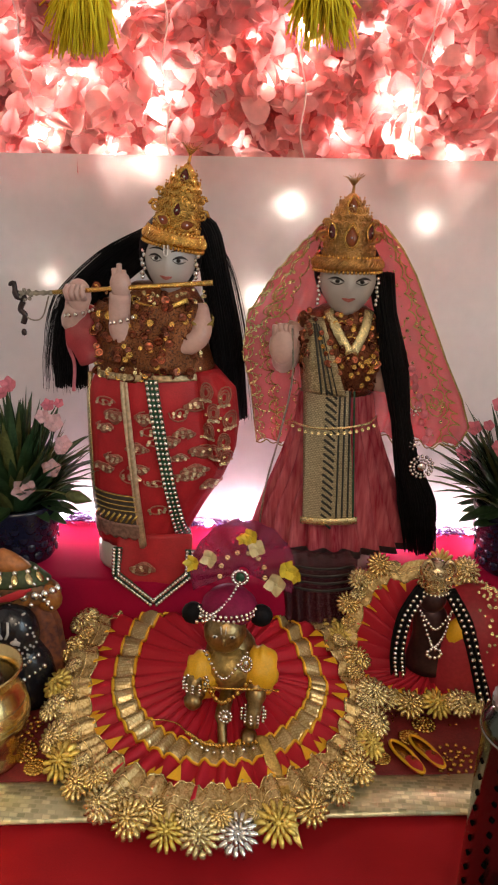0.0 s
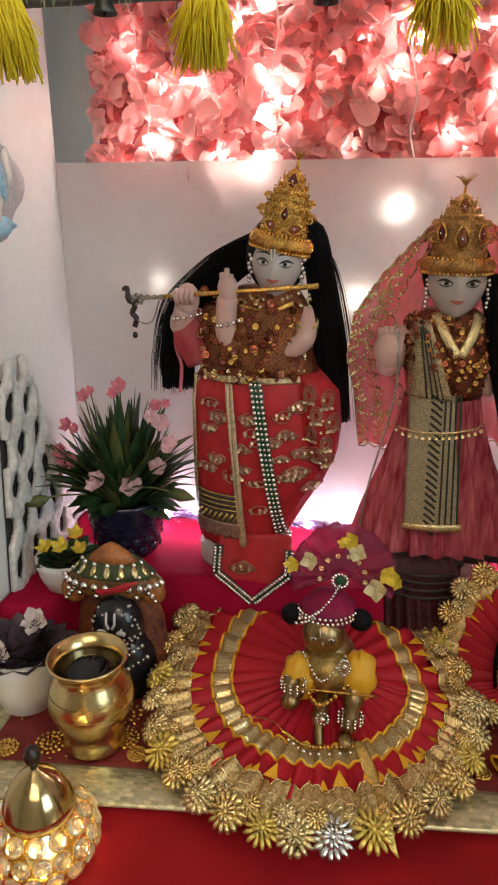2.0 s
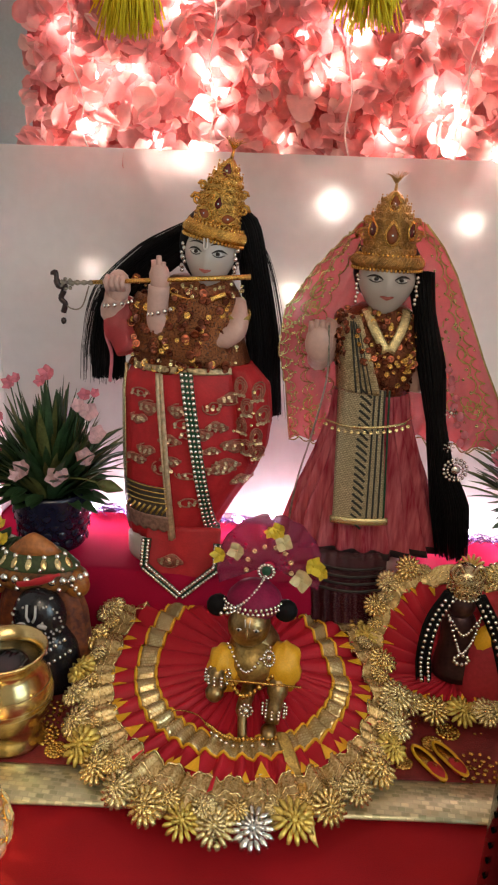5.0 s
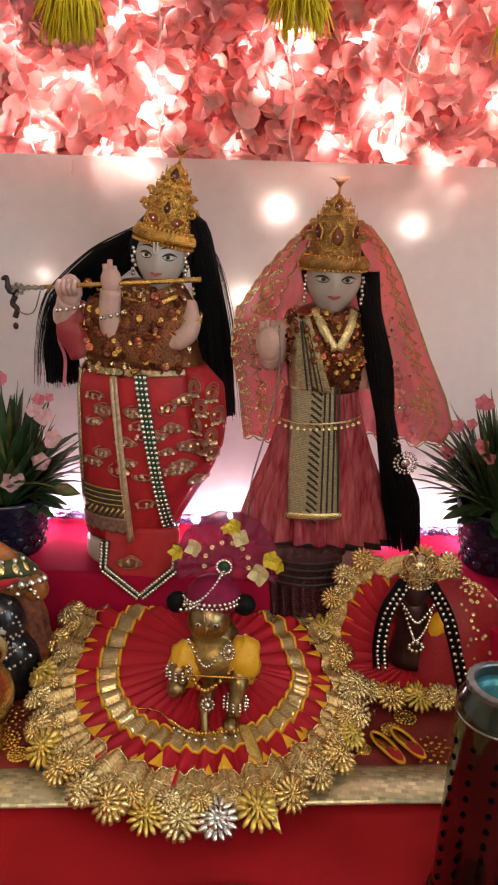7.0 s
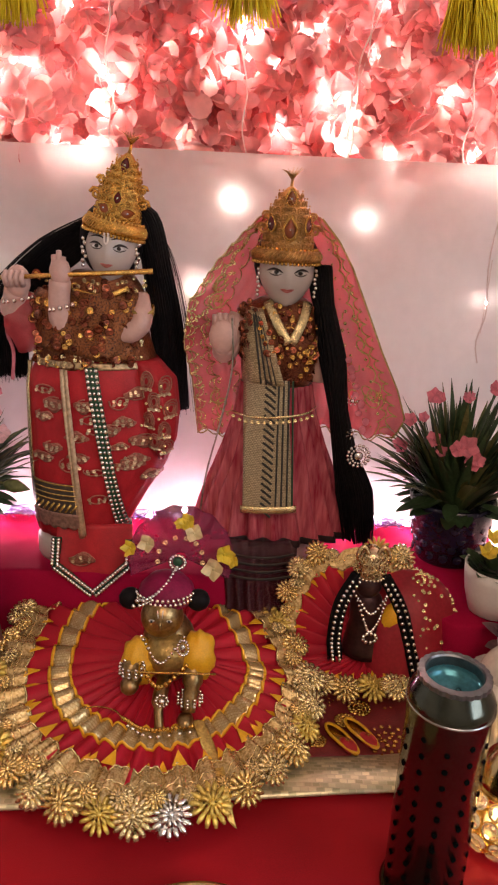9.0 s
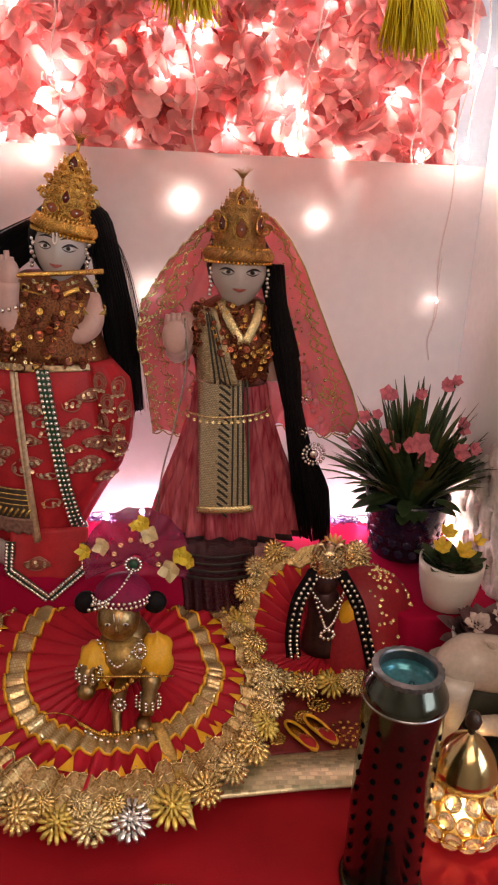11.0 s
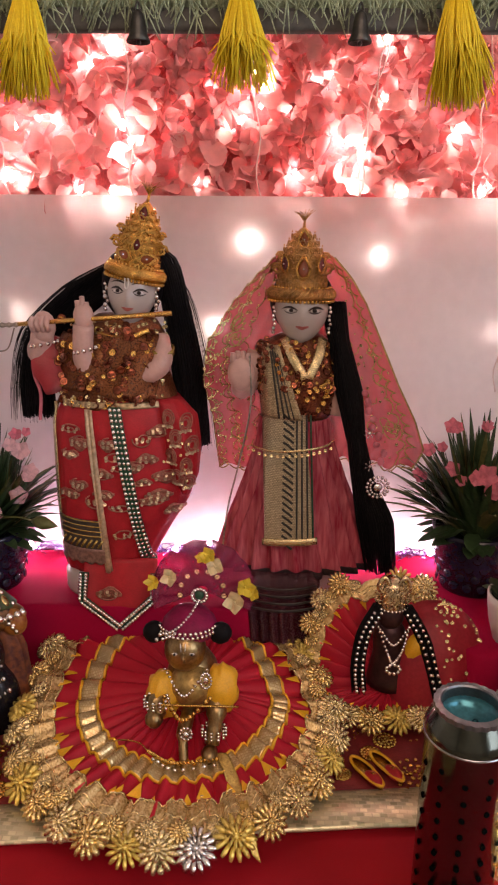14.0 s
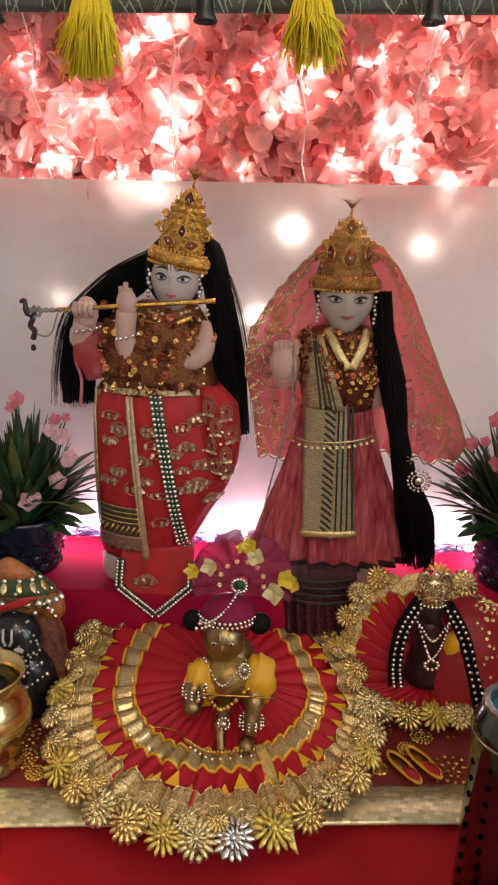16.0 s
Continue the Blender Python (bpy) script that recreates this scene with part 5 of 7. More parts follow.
def rosette(r, mt, n=15):
    """A lace flower of long glossy rice-grain petals in two rings round a bead."""
    bm = B()
    for ring, (k, a0, l0, l1, w, lift) in enumerate(((n, 0.0, 0.30, 1.0, 0.20, 0.10), (n - 4, 0.3, 0.10, 0.58, 0.15, 0.30))):
        for i in range(k):
            a = a0 + 2 * math.pi * i / k
            d = Vector((math.cos(a), math.sin(a), 0))
            up = Vector((0, 0, r * lift))
            tube(bm, [d * r * l0 + up, d * r * (l0 + 0.3 * (l1 - l0)) + up * 1.25, d * r * (l0 + 0.7 * (l1 - l0)) + up, d * r * l1 + up * 0.3], [r * w * 0.35, r * w * 0.8, r * w, r * w * 0.55], 6, 0.7)
    ball(bm, (0, 0, r * 0.32), (r * 0.17, r * 0.17, r * 0.12), 7)
    return mesh_of("lace_flower", bm, mt)


RIM = [rosette(0.0185, mat("straw_gold_lace", (0.85, 0.62, 0.26), 0.18, 0.75, 0.4, 160, 0.6, 480)), rosette(0.0185, M["palegold"], 16), rosette(0.0185, mat("yellow_gold_lace", (0.90, 0.64, 0.17), 0.2, 0.65, 0.4, 120, 0.5, 900), 14), rosette(0.0185, M["silver"])]
LACE = mat("woven_lace_ribbon", (0.88, 0.67, 0.34), 0.2, 0.7, 0.4, 260, 1.0, 520, second=(0.44, 0.28, 0.09))
BANDM = weave("woven_gold_band", (0.84, 0.68, 0.40), (0.60, 0.45, 0.22), 0.0030, 0.0024, 0.65, 0.25, 0.9, (0.50, 0.34, 0.13))
TRI = B()
tv = [TRI.verts.new(p) for p in ((-0.008, 0, 0), (0.008, 0, 0), (0, -0.019, 0.0008), (-0.008, 0, 0.0012), (0.008, 0, 0.0012), (0, -0.019, 0.002))]
for q in ((0, 2, 1), (3, 4, 5), (0, 1, 4, 3), (1, 2, 5, 4), (2, 0, 3, 5)):
    TRI.faces.new([tv[i] for i in q])
TRI = mesh_of("zigzag_point", TRI, M["yellow"], True)


def fan_dress(label, ctr, cx, cy, rx, ry, zc, ze, rise, pleats, rim, scale=1.0, droop=0.0, front_reach=1.0, fold=None, band=True):
    """A pleated round dress; with fold it lies flat and drops over an edge at that depth."""
    t = thing("fan_dress", label, "dress", "pleated fan dresses")
    amp = 0.0046 * scale

    def P(r, th, off=0.0, wav=1.0):
        c, s = math.cos(th), math.sin(th)
        if fold:
            bx = cx + rx * c * (1 + (0.13 if c < 0 else -0.30) * max(0.0, s))
            by = cy + (ry * front_reach * s if s < 0 else 0.30 * s)
        else:
            e = 1 - 0.52 * min(1, max(0, s * 2.2))
            bx, by = cx + rx * math.copysign(abs(c) ** e, c), cy + ry * (s * front_reach if s < 0 else s ** 0.62)
        x, y = ctr[0] + (bx - ctr[0]) * r, ctr[1] + (by - ctr[1]) * r
        z = ze + (zc - ze) * (1 - r) ** 0.85 - droop * max(0.0, r - 0.8) * 5 * max(0.0, -s) ** 3
        z += rise * min(1.0, max(0.0, (y - 0.62) / 0.18)) if fold else rise * r * max(0.0, s) ** 1.4
        z += amp * wav * min(1, r * 1.5) * (math.sin(pleats * th + 0.7 * math.sin(th * 3)) + 0.35 * math.sin(2 * pleats * th + math.sin(th * 5) + 1.2)) + amp
        z += 0.0012 * noise.noise((x * 30, y * 30, 2)) + off
        if fold and y > fold:
            z, y = max(0.012, z - 0.9 * (y - fold)), fold + 0.12 * (y - fold)
        return Vector((x, y, z))

    def pull(th):
        return 0.055 * max(0.0, -math.sin(th)) if fold else 0.0

    N = pleats * 8
    part("pleated_skirt", sheet(B(), lambda u, v: P(0.06 + 0.74 * v, 2 * math.pi * u), N, 18, 0.0008), M["fanred"], t)
    if band:
        part("gold_band", sheet(B(), lambda u, v: P(0.53 + 0.115 * v - pull(2 * math.pi * u), 2 * math.pi * u, 0.0022), N, 4, 0.0008), BANDM, t, "gold ribbon band")
    for r in (0.532, 0.643) if band else ():
        part("band_edge", tube(B(), [P(r - pull(2 * math.pi * i / N), 2 * math.pi * i / N, 0.0030) for i in range(N + 1)], 0.0021 * scale, 5, 0.6), M["yellow"], t, "yellow piping")
    # ribbed lace ribbon, scalloped inwards over each flower
    NC = rim * 20

    def lace(u, v):
        th, col = 2 * math.pi * u, round(u * NC)
        r0 = 0.800 - 0.75 * pull(th) - 0.048 * abs(math.sin(rim * th / 2 + 0.4)) ** 0.6
        p = P(r0 + (0.930 - r0) * v, th, 0.0050 * scale, 0.35)
        return p + Vector((0, 0, 0.0055 * scale * math.sin(rim * th + 0.8) * (0.4 + 0.6 * v) + 0.0016 * math.sin(2.7 * rim * th) + (0.0009 if col % 2 else 0)))
    part("gold_ruffle", sheet(B(), lace, NC, 8, 0.0008), LACE, t, "ribbed gold lace ruffle")
    for v in (0.03, 0.42, 0.60):
        part("ruffle_cord", tube(B(), [lace(i / NC, v) + Vector((0, 0, 0.0010)) for i in range(NC + 1)], 0.0009 * scale, 4), M["palegold"], t, "pale gold cord")
    k = int(rim * 1.5)
    for i in range(k):
        th = 2 * math.pi * (i + 0.55 * rnd.random()) / k
        p, q = P(0.772 - 0.75 * pull(th), th, 0.0040), P(0.69 - 0.75 * pull(th), th, 0.0036)
        if fold and p.y > fold - 0.004:
            continue
        d = (q - p).normalized()
        ang, tilt = math.atan2(d.y, d.x) + math.pi / 2, math.asin(max(-1, min(1, d.z)))
        piece("zigzag_point", TRI, t, Matrix.Translation(p) @ Matrix.Rotation(ang, 4, "Z") @ Matrix.Rotation(-tilt, 4, "X") @ Matrix.Scale(scale * rnd.uniform(0.6, 0.95), 4))
    for i in range(rim):
        th = 2 * math.pi * (i + 0.2 * rnd.random()) / rim
        p = P(0.945, th, 0.007 * scale, 0.3)
        s = math.sin(th)
        if fold and p.y > fold + 0.001 and abs(math.cos(th)) > 0.75:
            continue
        n = Vector((0.45 * math.cos(th), -0.35 + 0.3 * s, 1.0)) if fold or s < 0.3 else Vector((0.25 * math.cos(th), -0.85, 0.7))
        n += Vector((rnd.uniform(-0.2, 0.2), rnd.uniform(-0.15, 0.15), 0))
        kind = RIM[3] if fold and i == round(rim * 0.795) else RIM[(1, 0, 2, 1, 1, 2, 0)[i % 7]]
        piece("lace_flower", kind, t, facing(p, n, rnd.random() * 6, scale * rnd.uniform(0.92, 1.15)))
    for i in range(rim):
        th = 2 * math.pi * (i + 0.5 + 0.2 * rnd.random()) / rim
        p = P(0.885, th, 0.0090 * scale, 0.3)
        if not (fold and p.y > fold):
            piece("lace_flower", RIM[(0, 1)[i % 2]], t, facing(p, (0.3 * math.cos(th), -0.3, 1), rnd.random() * 6, scale * rnd.uniform(0.5, 0.7)))
    return P


FAN = fan_dress("round pleated red satin dress with gold lace ruffle on the mat", (-0.004, 0.703), -0.020, 0.688, 0.190, 0.170, 0.046, 0.017, 0.030, 38, 32, 1.0, 0.010, 1.10, 0.802)
LFAN = fan_dress("small pleated red satin dress with gold lace ruffle", (0.236, 0.748), 0.222, 0.752, 0.104, 0.056, 0.040, 0.014, 0.135, 30, 21, 0.86, band=False)
rb = thing("gold_ribbon", "crumpled gold ribbon end lying over the fan dress", "ribbon")
part("ribbon_band", sheet(B(), lambda u, v: (0.028 + 0.040 * v + (0.013 + 0.004 * math.sin(5 * v)) * u, 0.618 - 0.098 * v - 0.004 * u, 0.043 - 0.020 * v + 0.004 * math.sin(9 * v + 2 * u) - (0.010 * max(0, v - 0.8) * 5)), 6, 30, 0.0008), M["goldlace"], rb)

# crawling figure in the middle
bm = B()
ball(bm, (-0.006, 0.655, 0.146), (0.0225, 0.022, 0.024), 22)
ball(bm, (0.0, 0.672, 0.098), (0.030, 0.032, 0.042), 18)
tube(bm, curve_pts([(0.026, 0.655, 0.100), (0.028, 0.634, 0.080), (0.024, 0.620, 0.054)], 5), [0.011] * 6 + [0.008] * 5, 10)
ball(bm, (0.022, 0.614, 0.047), (0.009, 0.012, 0.008), 10)
tube(bm, curve_pts([(-0.020, 0.655, 0.105), (-0.038, 0.634, 0.092), (-0.030, 0.622, 0.085)], 5), [0.011] * 6 + [0.008] * 5, 10)
ball(bm, (-0.036, 0.620, 0.084), (0.010, 0.010, 0.010), 10)
tube(bm, curve_pts([(-0.002, 0.650, 0.075), (-0.006, 0.622, 0.062), (-0.004, 0.606, 0.040)], 5), [0.008] * 6 + [0.005] * 5, 10)
n0 = len(bm.faces)
for s in (-1, 1):
    ball(bm, (-0.006 + s * 0.009, 0.6345, 0.152), (0.0032, 0.0012, 0.0015), 8)
for s in (-0.002, 0.002):
    tube(bm, [(-0.006 + s, 0.6330, 0.156), (-0.006 + s * 1.4, 0.6345, 0.164)], 0.0006, 5)
paint(bm, n0, 1)
n0 = len(bm.faces)
for s in (-1, 1):
    ball(bm, (-0.006 + s * 0.009, 0.6331, 0.152), (0.0015, 0.0008, 0.0017), 7)
paint(bm, n0, 2)
tube(bm, [(-0.006, 0.6335, 0.153), (-0.006, 0.6305, 0.144)], [0.0012, 0.0028], 7)
solid("brass_crawling_statue", bm, [M["darkbrass"], mat("white_enamel", (0.7, 0.66, 0.6), 0.4), mat("black_enamel_dot", (0.01, 0.01, 0.01), 0.3)], "small dark brass statue of a crawling child", "statue")
vest = thing("yellow_vest", "puffed yellow satin vest on the small brass statue", "vest")
for x, y, z, r in ((-0.030, 0.650, 0.092, 0.020), (0.032, 0.654, 0.098, 0.021)):
    sl = ball(B(), (x, y, z), (r * 0.95, r, r * 1.4), 28)
    for v in sl.verts:
        v.co += (v.co - Vector((x, y, z))).normalized() * (0.0020 * math.sin(v.co.x * 700) * math.cos(v.co.z * 120) + 0.003 * noise.noise(v.co * 90))
    part("sleeve", sl, M["yellow"], vest)
part("vest_front", ball(B(), (0.001, 0.655, 0.104), (0.026, 0.026, 0.024), 16), mat("gold_vest_front", (0.45, 0.30, 0.10), 0.4, 0.7, 0.4, 120, 0.8), vest, "gold embroidered vest front")


def strand(name, label, ctrl, n, scale=1.0, mesh=None, cat="necklace"):
    s = thing(name, label, cat, "jewellery of the figures")
    pts = curve_pts(ctrl, 12)
    for i in range(n):
        k = i / max(1, n - 1) * (len(pts) - 1)
        a = int(min(k, len(pts) - 2))
        piece("bead", mesh or BEAD, s, Matrix.Translation(pts[a].lerp(pts[a + 1], k - a)) @ Matrix.Scale(scale * (1 + 0.25 * (i % 2)), 4))
    return s


strand("pearl_necklace", "pearl necklace on the small brass statue", [(-0.026, 0.640, 0.130), (-0.005, 0.625, 0.108), (0.018, 0.640, 0.130)], 17, 0.8)
n2 = strand("pearl_necklace", "gold bead necklace with pearl pendant on the small brass statue", [(-0.026, 0.628, 0.105), (-0.006, 0.618, 0.084), (0.022, 0.628, 0.104)], 15, 0.9, GBEAD)
for a in range(10):
    piece("bead", BEAD, n2, Matrix.Translation((-0.002 + 0.006 * math.cos(a * 0.628), 0.612, 0.072 + 0.007 * math.sin(a * 0.628))) @ Matrix.Scale(0.9, 4))
piece("bead", BEAD, n2, Matrix.Translation((-0.002, 0.611, 0.072)) @ Matrix.Scale(1.8, 4))
for j in range(2):
    b2 = thing("pearl_bracelet", "three-row pearl bracelet on the small brass statue", "bracelet", "jewellery of the figures")
    cx, cy, cz = ((0.026, 0.625, 0.066), (-0.034, 0.626, 0.100))[j]
    for row in range(3):
        for i in range(11):
            a = i / 11 * 6.283
            piece("bead", BEAD, b2, Matrix.Translation((cx + 0.0125 * math.cos(a), cy + 0.010 * math.sin(a), cz + 0.0042 * (row - 1))) @ Matrix.Scale(0.95, 4))
ear = thing("drop_earring", "large silver drop earring on the small brass statue", "earring", "jewellery of the figures")
for i in range(14):
    a = i / 14 * 6.283
    piece("bead", BEAD, ear, Matrix.Translation((0.0175 + 0.0055 * math.cos(a), 0.632, 0.122 + 0.009 * math.sin(a))) @ Matrix.Scale(0.8, 4))
part("stone", ball(B(), (0.0175, 0.631, 0.122), (0.0032, 0.002, 0.0055), 8), M["silver"], ear)
solid("toy_flute", tube(B(), [(-0.030, 0.617, 0.103), (0.052, 0.626, 0.096)], 0.0012, 6), M["gold"], "tiny gold flute in front of the brass statue", "flute")
strand("pearl_anklet", "gold chain with hanging pearls on the red pleats", [(-0.042, 0.612, 0.050), (-0.015, 0.600, 0.046), (0.030, 0.606, 0.047)], 24, 0.75, GBEAD, "chain")
strand("pearl_anklet", "gold chain with hanging pearls on the red pleats", [(-0.036, 0.606, 0.045), (-0.012, 0.594, 0.042), (0.028, 0.600, 0.044)], 9, 1.1, None, "chain")
solid("gold_wire", tube(B(), curve_pts([(-0.105, 0.622, 0.036), (-0.080, 0.632, 0.046), (-0.055, 0.625, 0.050), (-0.042, 0.612, 0.050)], 8), 0.0008, 5), M["gold"], "thin gold wire on the red pleats", "wire")

hat = thing("fan_turban", "magenta fan turban with pearls and green stone on the small statue", "turban")
PKN = net(mat("magenta_net", (0.30, 0.012, 0.07), 0.5, 0, 0.5, 60, 0.5, 400, trans=0.3), 0.35)
PK = mat("magenta_satin", (0.22, 0.008, 0.05), 0.6, 0, 0.3, 60, 0.3, 600, spec=0.2)


def hat_f(u, v):
    a = math.pi * (-0.12 + 1.24 * u)
    r = 0.006 + 0.050 * v
    return (0.010 + 1.0 * r * math.cos(a), 0.690 + 0.022 * math.sin(a) * v + 0.0025 * math.sin(u * 60) * v, 0.196 + 0.95 * r * math.sin(a) * (0.95 if math.sin(a) > 0 else 1))


part("fan", sheet(B(), hat_f, 80, 10, 0.0012), PKN, hat, "sheer magenta net fan")
bm = B()
lathe(bm, [(0.028, 0.158), (0.030, 0.165), (0.028, 0.172), (0.020, 0.181), (0.006, 0.187)], 28, Matrix.Translation((-0.003, 0.671, 0)))
part("cap", bm, PK, hat)
for row, (dz, k) in enumerate(((0, 18), (0.005, 17))):
    for i in range(k):
        a = -math.pi * (0.05 + 0.9 * i / (k - 1))
        piece("bead", BEAD, hat, Matrix.Translation((-0.004 + 0.0310 * math.cos(a), 0.671 + 0.0325 * math.sin(a), 0.163 + dz + 0.004 * math.sin(-a))))
for i in range(16):
    k = i / 15
    for o in (-0.003, 0.003):
        piece("bead", BEAD, hat, Matrix.Translation((-0.032 + 0.040 * k ** 0.7 + o * 0.6, 0.640 + 0.034 * k ** 1.5, 0.168 + 0.026 * k ** 1.6 + o)) @ Matrix.Scale(1.1 - 0.3 * k, 4))
g = part("stone", ball(B(), (0.008, 0.674, 0.1985), (0.0055, 0.003, 0.0055), 12), M["green"], hat, "dark green round stone")
for i in range(14):
    a = i / 14 * 6.283
    piece("bead", BEAD, hat, Matrix.Translation((0.008 + 0.0078 * math.cos(a), 0.673, 0.1985 + 0.0078 * math.sin(a))) @ Matrix.Scale(1.0, 4))
for i in range(8):
    a = math.pi * (-0.05 + 1.1 * i / 7)
    piece("bead", GSEQ, hat, facing((0.010 + 0.024 * math.cos(a), 0.684 + 0.006 * math.sin(a), 0.197 + 0.022 * math.sin(a)), (0, -1, 0.2), a, 1.0))
for sx in (-0.040, 0.031):
    part("hair_bun", ball(B(), (sx, 0.664, 0.160), (0.0125, 0.011, 0.012), 14), M["black"], hat, "black yarn hair bun")
YP = mat("yellow_petal", (0.78, 0.60, 0.06), 0.5, 0, 0.25, 60, 0.1, trans=0.3)
CP = mat("cream_petal", (0.78, 0.66, 0.36), 0.5, 0, 0.2, 60, 0.1, trans=0.3)


def bloom_mesh(n, r, cup, mt, pw=0.42):
    bm = B()
    for i in range(n):
        a = 2 * math.pi * i / n
        q = B()
        petal_mesh(q, r * pw, r, r * cup, -r * 0.1)
        q.transform(Matrix.Rotation(a, 4, "Z") @ Matrix.Rotation(0.25, 4, "X"))
        tmp = bpy.data.meshes.new("t")
        q.to_mesh(tmp)
        q.free()
        bm.from_mesh(tmp)
        bpy.data.meshes.remove(tmp)
    ball(bm, (0, 0, r * 0.12), r * 0.13, 6)
    return mesh_of("blossom", bm, mt)


YB, CB = bloom_mesh(5, 0.0105, 0.5, YP), bloom_mesh(4, 0.0125, 0.4, CP, 0.5)
for x, z, me, s in ((-0.042, 0.210, YB, 1), (-0.024, 0.216, CB, 0.9), (0.018, 0.243, YB, 1), (0.024, 0.230, CB, 0.9), (0.056, 0.206, YB, 1.2), (0.046, 0.188, CB, 1.1), (0.066, 0.198, YB, 0.8), (0.010, 0.240, YB, 0.7)):
    piece("blossom", me, hat, facing((x, 0.680, z), (rnd.uniform(-0.4, 0.4), -1, 0.4), rnd.random() * 6, s))

# small seated figure
bm = B()
ball(bm, (0.228, 0.748, 0.138), (0.0165, 0.016, 0.018), 18)
loft(bm, [(0.128, 0.220, 0.240, 0.752, 0.012), (0.115, 0.209, 0.250, 0.752, 0.018), (0.085, 0.211, 0.250, 0.752, 0.020), (0.045, 0.204, 0.260, 0.752, 0.028)], 24, 10)
solid("seated_figurine", bm, mat("brown_patina", (0.055, 0.020, 0.022), 0.4, 0.5, 0.4, 60, 0.2), "small brown seated figurine in a fan dress", "statue")
cr = thing("silver_crown", "small embossed silver crown on the seated figurine", "crown", "crowns of the figures")
bm = B()
lathe(bm, [(0.017, 0.148), (0.0185, 0.152), (0.0165, 0.160), (0.0175, 0.170), (0.014, 0.180), (0.006, 0.186)], 24, Matrix.Translation((0.229, 0.750, 0)))
for s in (-1, 1):
    tube(bm, curve_pts([(0.229 + s * 0.008, 0.740, 0.165), (0.229 + s * 0.018, 0.740, 0.178), (0.229 + s * 0.012, 0.740, 0.190), (0.229 + s * 0.004, 0.740, 0.178)], 5), 0.0028, 7)
for k, (r, z) in enumerate(((0.0185, 0.158), (0.0185, 0.168), (0.0165, 0.177))):
    for q in range(8):
        a = -math.pi * (q + 0.5) / 8
        o = Vector((0.229 + r * math.cos(a), 0.750 + r * math.sin(a), z))
        tube(bm, [o + Vector((0.0035 * math.cos(t * 1.2 + q), -0.0006, 0.0042 * math.sin(t * 1.2 + q))) * (1 - t * 0.13) for t in range(6)], 0.0009, 5)
part("crown_body", bm, mat("pale_silver_gilt", (0.66, 0.54, 0.34), 0.25, 1.0, 0.5, 160, 0.8), cr)
for i in range(14):
    a = -math.pi * i / 13
    piece("bead", BEAD, cr, Matrix.Translation((0.229 + 0.0185 * math.cos(a), 0.750 + 0.0185 * math.sin(a), 0.150)) @ Matrix.Scale(0.8, 4))
strand("pearl_necklace", "double pearl necklace with star pendant on the seated figurine", [(0.212, 0.732, 0.130), (0.224, 0.724, 0.098), (0.230, 0.722, 0.088), (0.240, 0.724, 0.104), (0.248, 0.732, 0.130)], 26, 0.85)
pn = strand("pearl_necklace", "short pearl necklace on the seated figurine", [(0.214, 0.730, 0.128), (0.229, 0.722, 0.112), (0.246, 0.730, 0.128)], 13, 0.8)
for i in range(9):
    a = i / 9 * 6.283
    piece("bead", BEAD, pn, Matrix.Translation((0.230 + 0.008 * math.cos(a), 0.719, 0.082 + 0.006 * math.sin(a))) @ Matrix.Scale(1.2, 4))
solid("yellow_drape", ball(B(), (0.258, 0.742, 0.098), (0.012, 0.014, 0.022), 12, Matrix.Translation((0.258, 0.742, 0.098)) @ Matrix.Rotation(0.4, 4, "Y") @ Matrix.Translation((-0.258, -0.742, -0.098))), M["yellow"], "yellow satin drape on the seated figurine's shoulder", "drape")
for ctrl in ([(0.214, 0.745, 0.152), (0.196, 0.735, 0.120), (0.190, 0.728, 0.080), (0.193, 0.722, 0.050)], [(0.246, 0.745, 0.150), (0.266, 0.735, 0.115), (0.280, 0.722, 0.070), (0.290, 0.705, 0.030)]):
    bd = thing("pearl_braid", "black braid studded with pearls on the seated figurine", "braid", "wigs of the figures")
    part("hair_lock", hair_lock(B(), ctrl, [0.007, 0.008, 0.008, 0.009], 0.006, 90, 0.0016), M["black"], bd)
    pts = curve_pts(ctrl, 6)
    for i in range(1, 18):
        for o in (-0.004, 0.004):
            piece("bead", BEAD, bd, Matrix.Translation(pts[i] + Vector((o, -0.009, 0.002 * o))) @ Matrix.Scale(1.1, 4))
vl = thing("small_red_veil", "sheer red veil with gold sequins spread behind the seated figurine", "veil")


def sv(u, v):
    a, ph = math.pi * u, v * math.pi / 2
    r = math.cos(ph) + 0.02
    k = 1 + 0.05 * math.sin(u * 25) * (1 - v)
    return (0.286 - 0.078 * r * k * math.cos(a), 0.778 - 0.066 * r * k * math.sin(a), 0.014 + 0.128 * math.sin(ph))


part("veil_cloth", sheet(B(), sv, 40, 16, 0.0008), net(mat("red_net_small", (0.50, 0.03, 0.05), 0.5, 0, 0.2, 30, 0.3, trans=0.3), 0.15), vl)
for i in range(90):
    piece("sequin", GSEQ, vl, facing(Vector(sv(rnd.uniform(0.45, 1), rnd.uniform(0.1, 0.95))) + Vector((0, -0.003, 0)), (rnd.uniform(-0.5, 0.5), -1, 0.5), 0, rnd.uniform(0.5, 0.9)))
part("border", tube(B(), [Vector(sv(i / 60, 0.03)) + Vector((0, -0.002, 0)) for i in range(61)], 0.0016, 5), M["goldlace"], vl, "gold border")

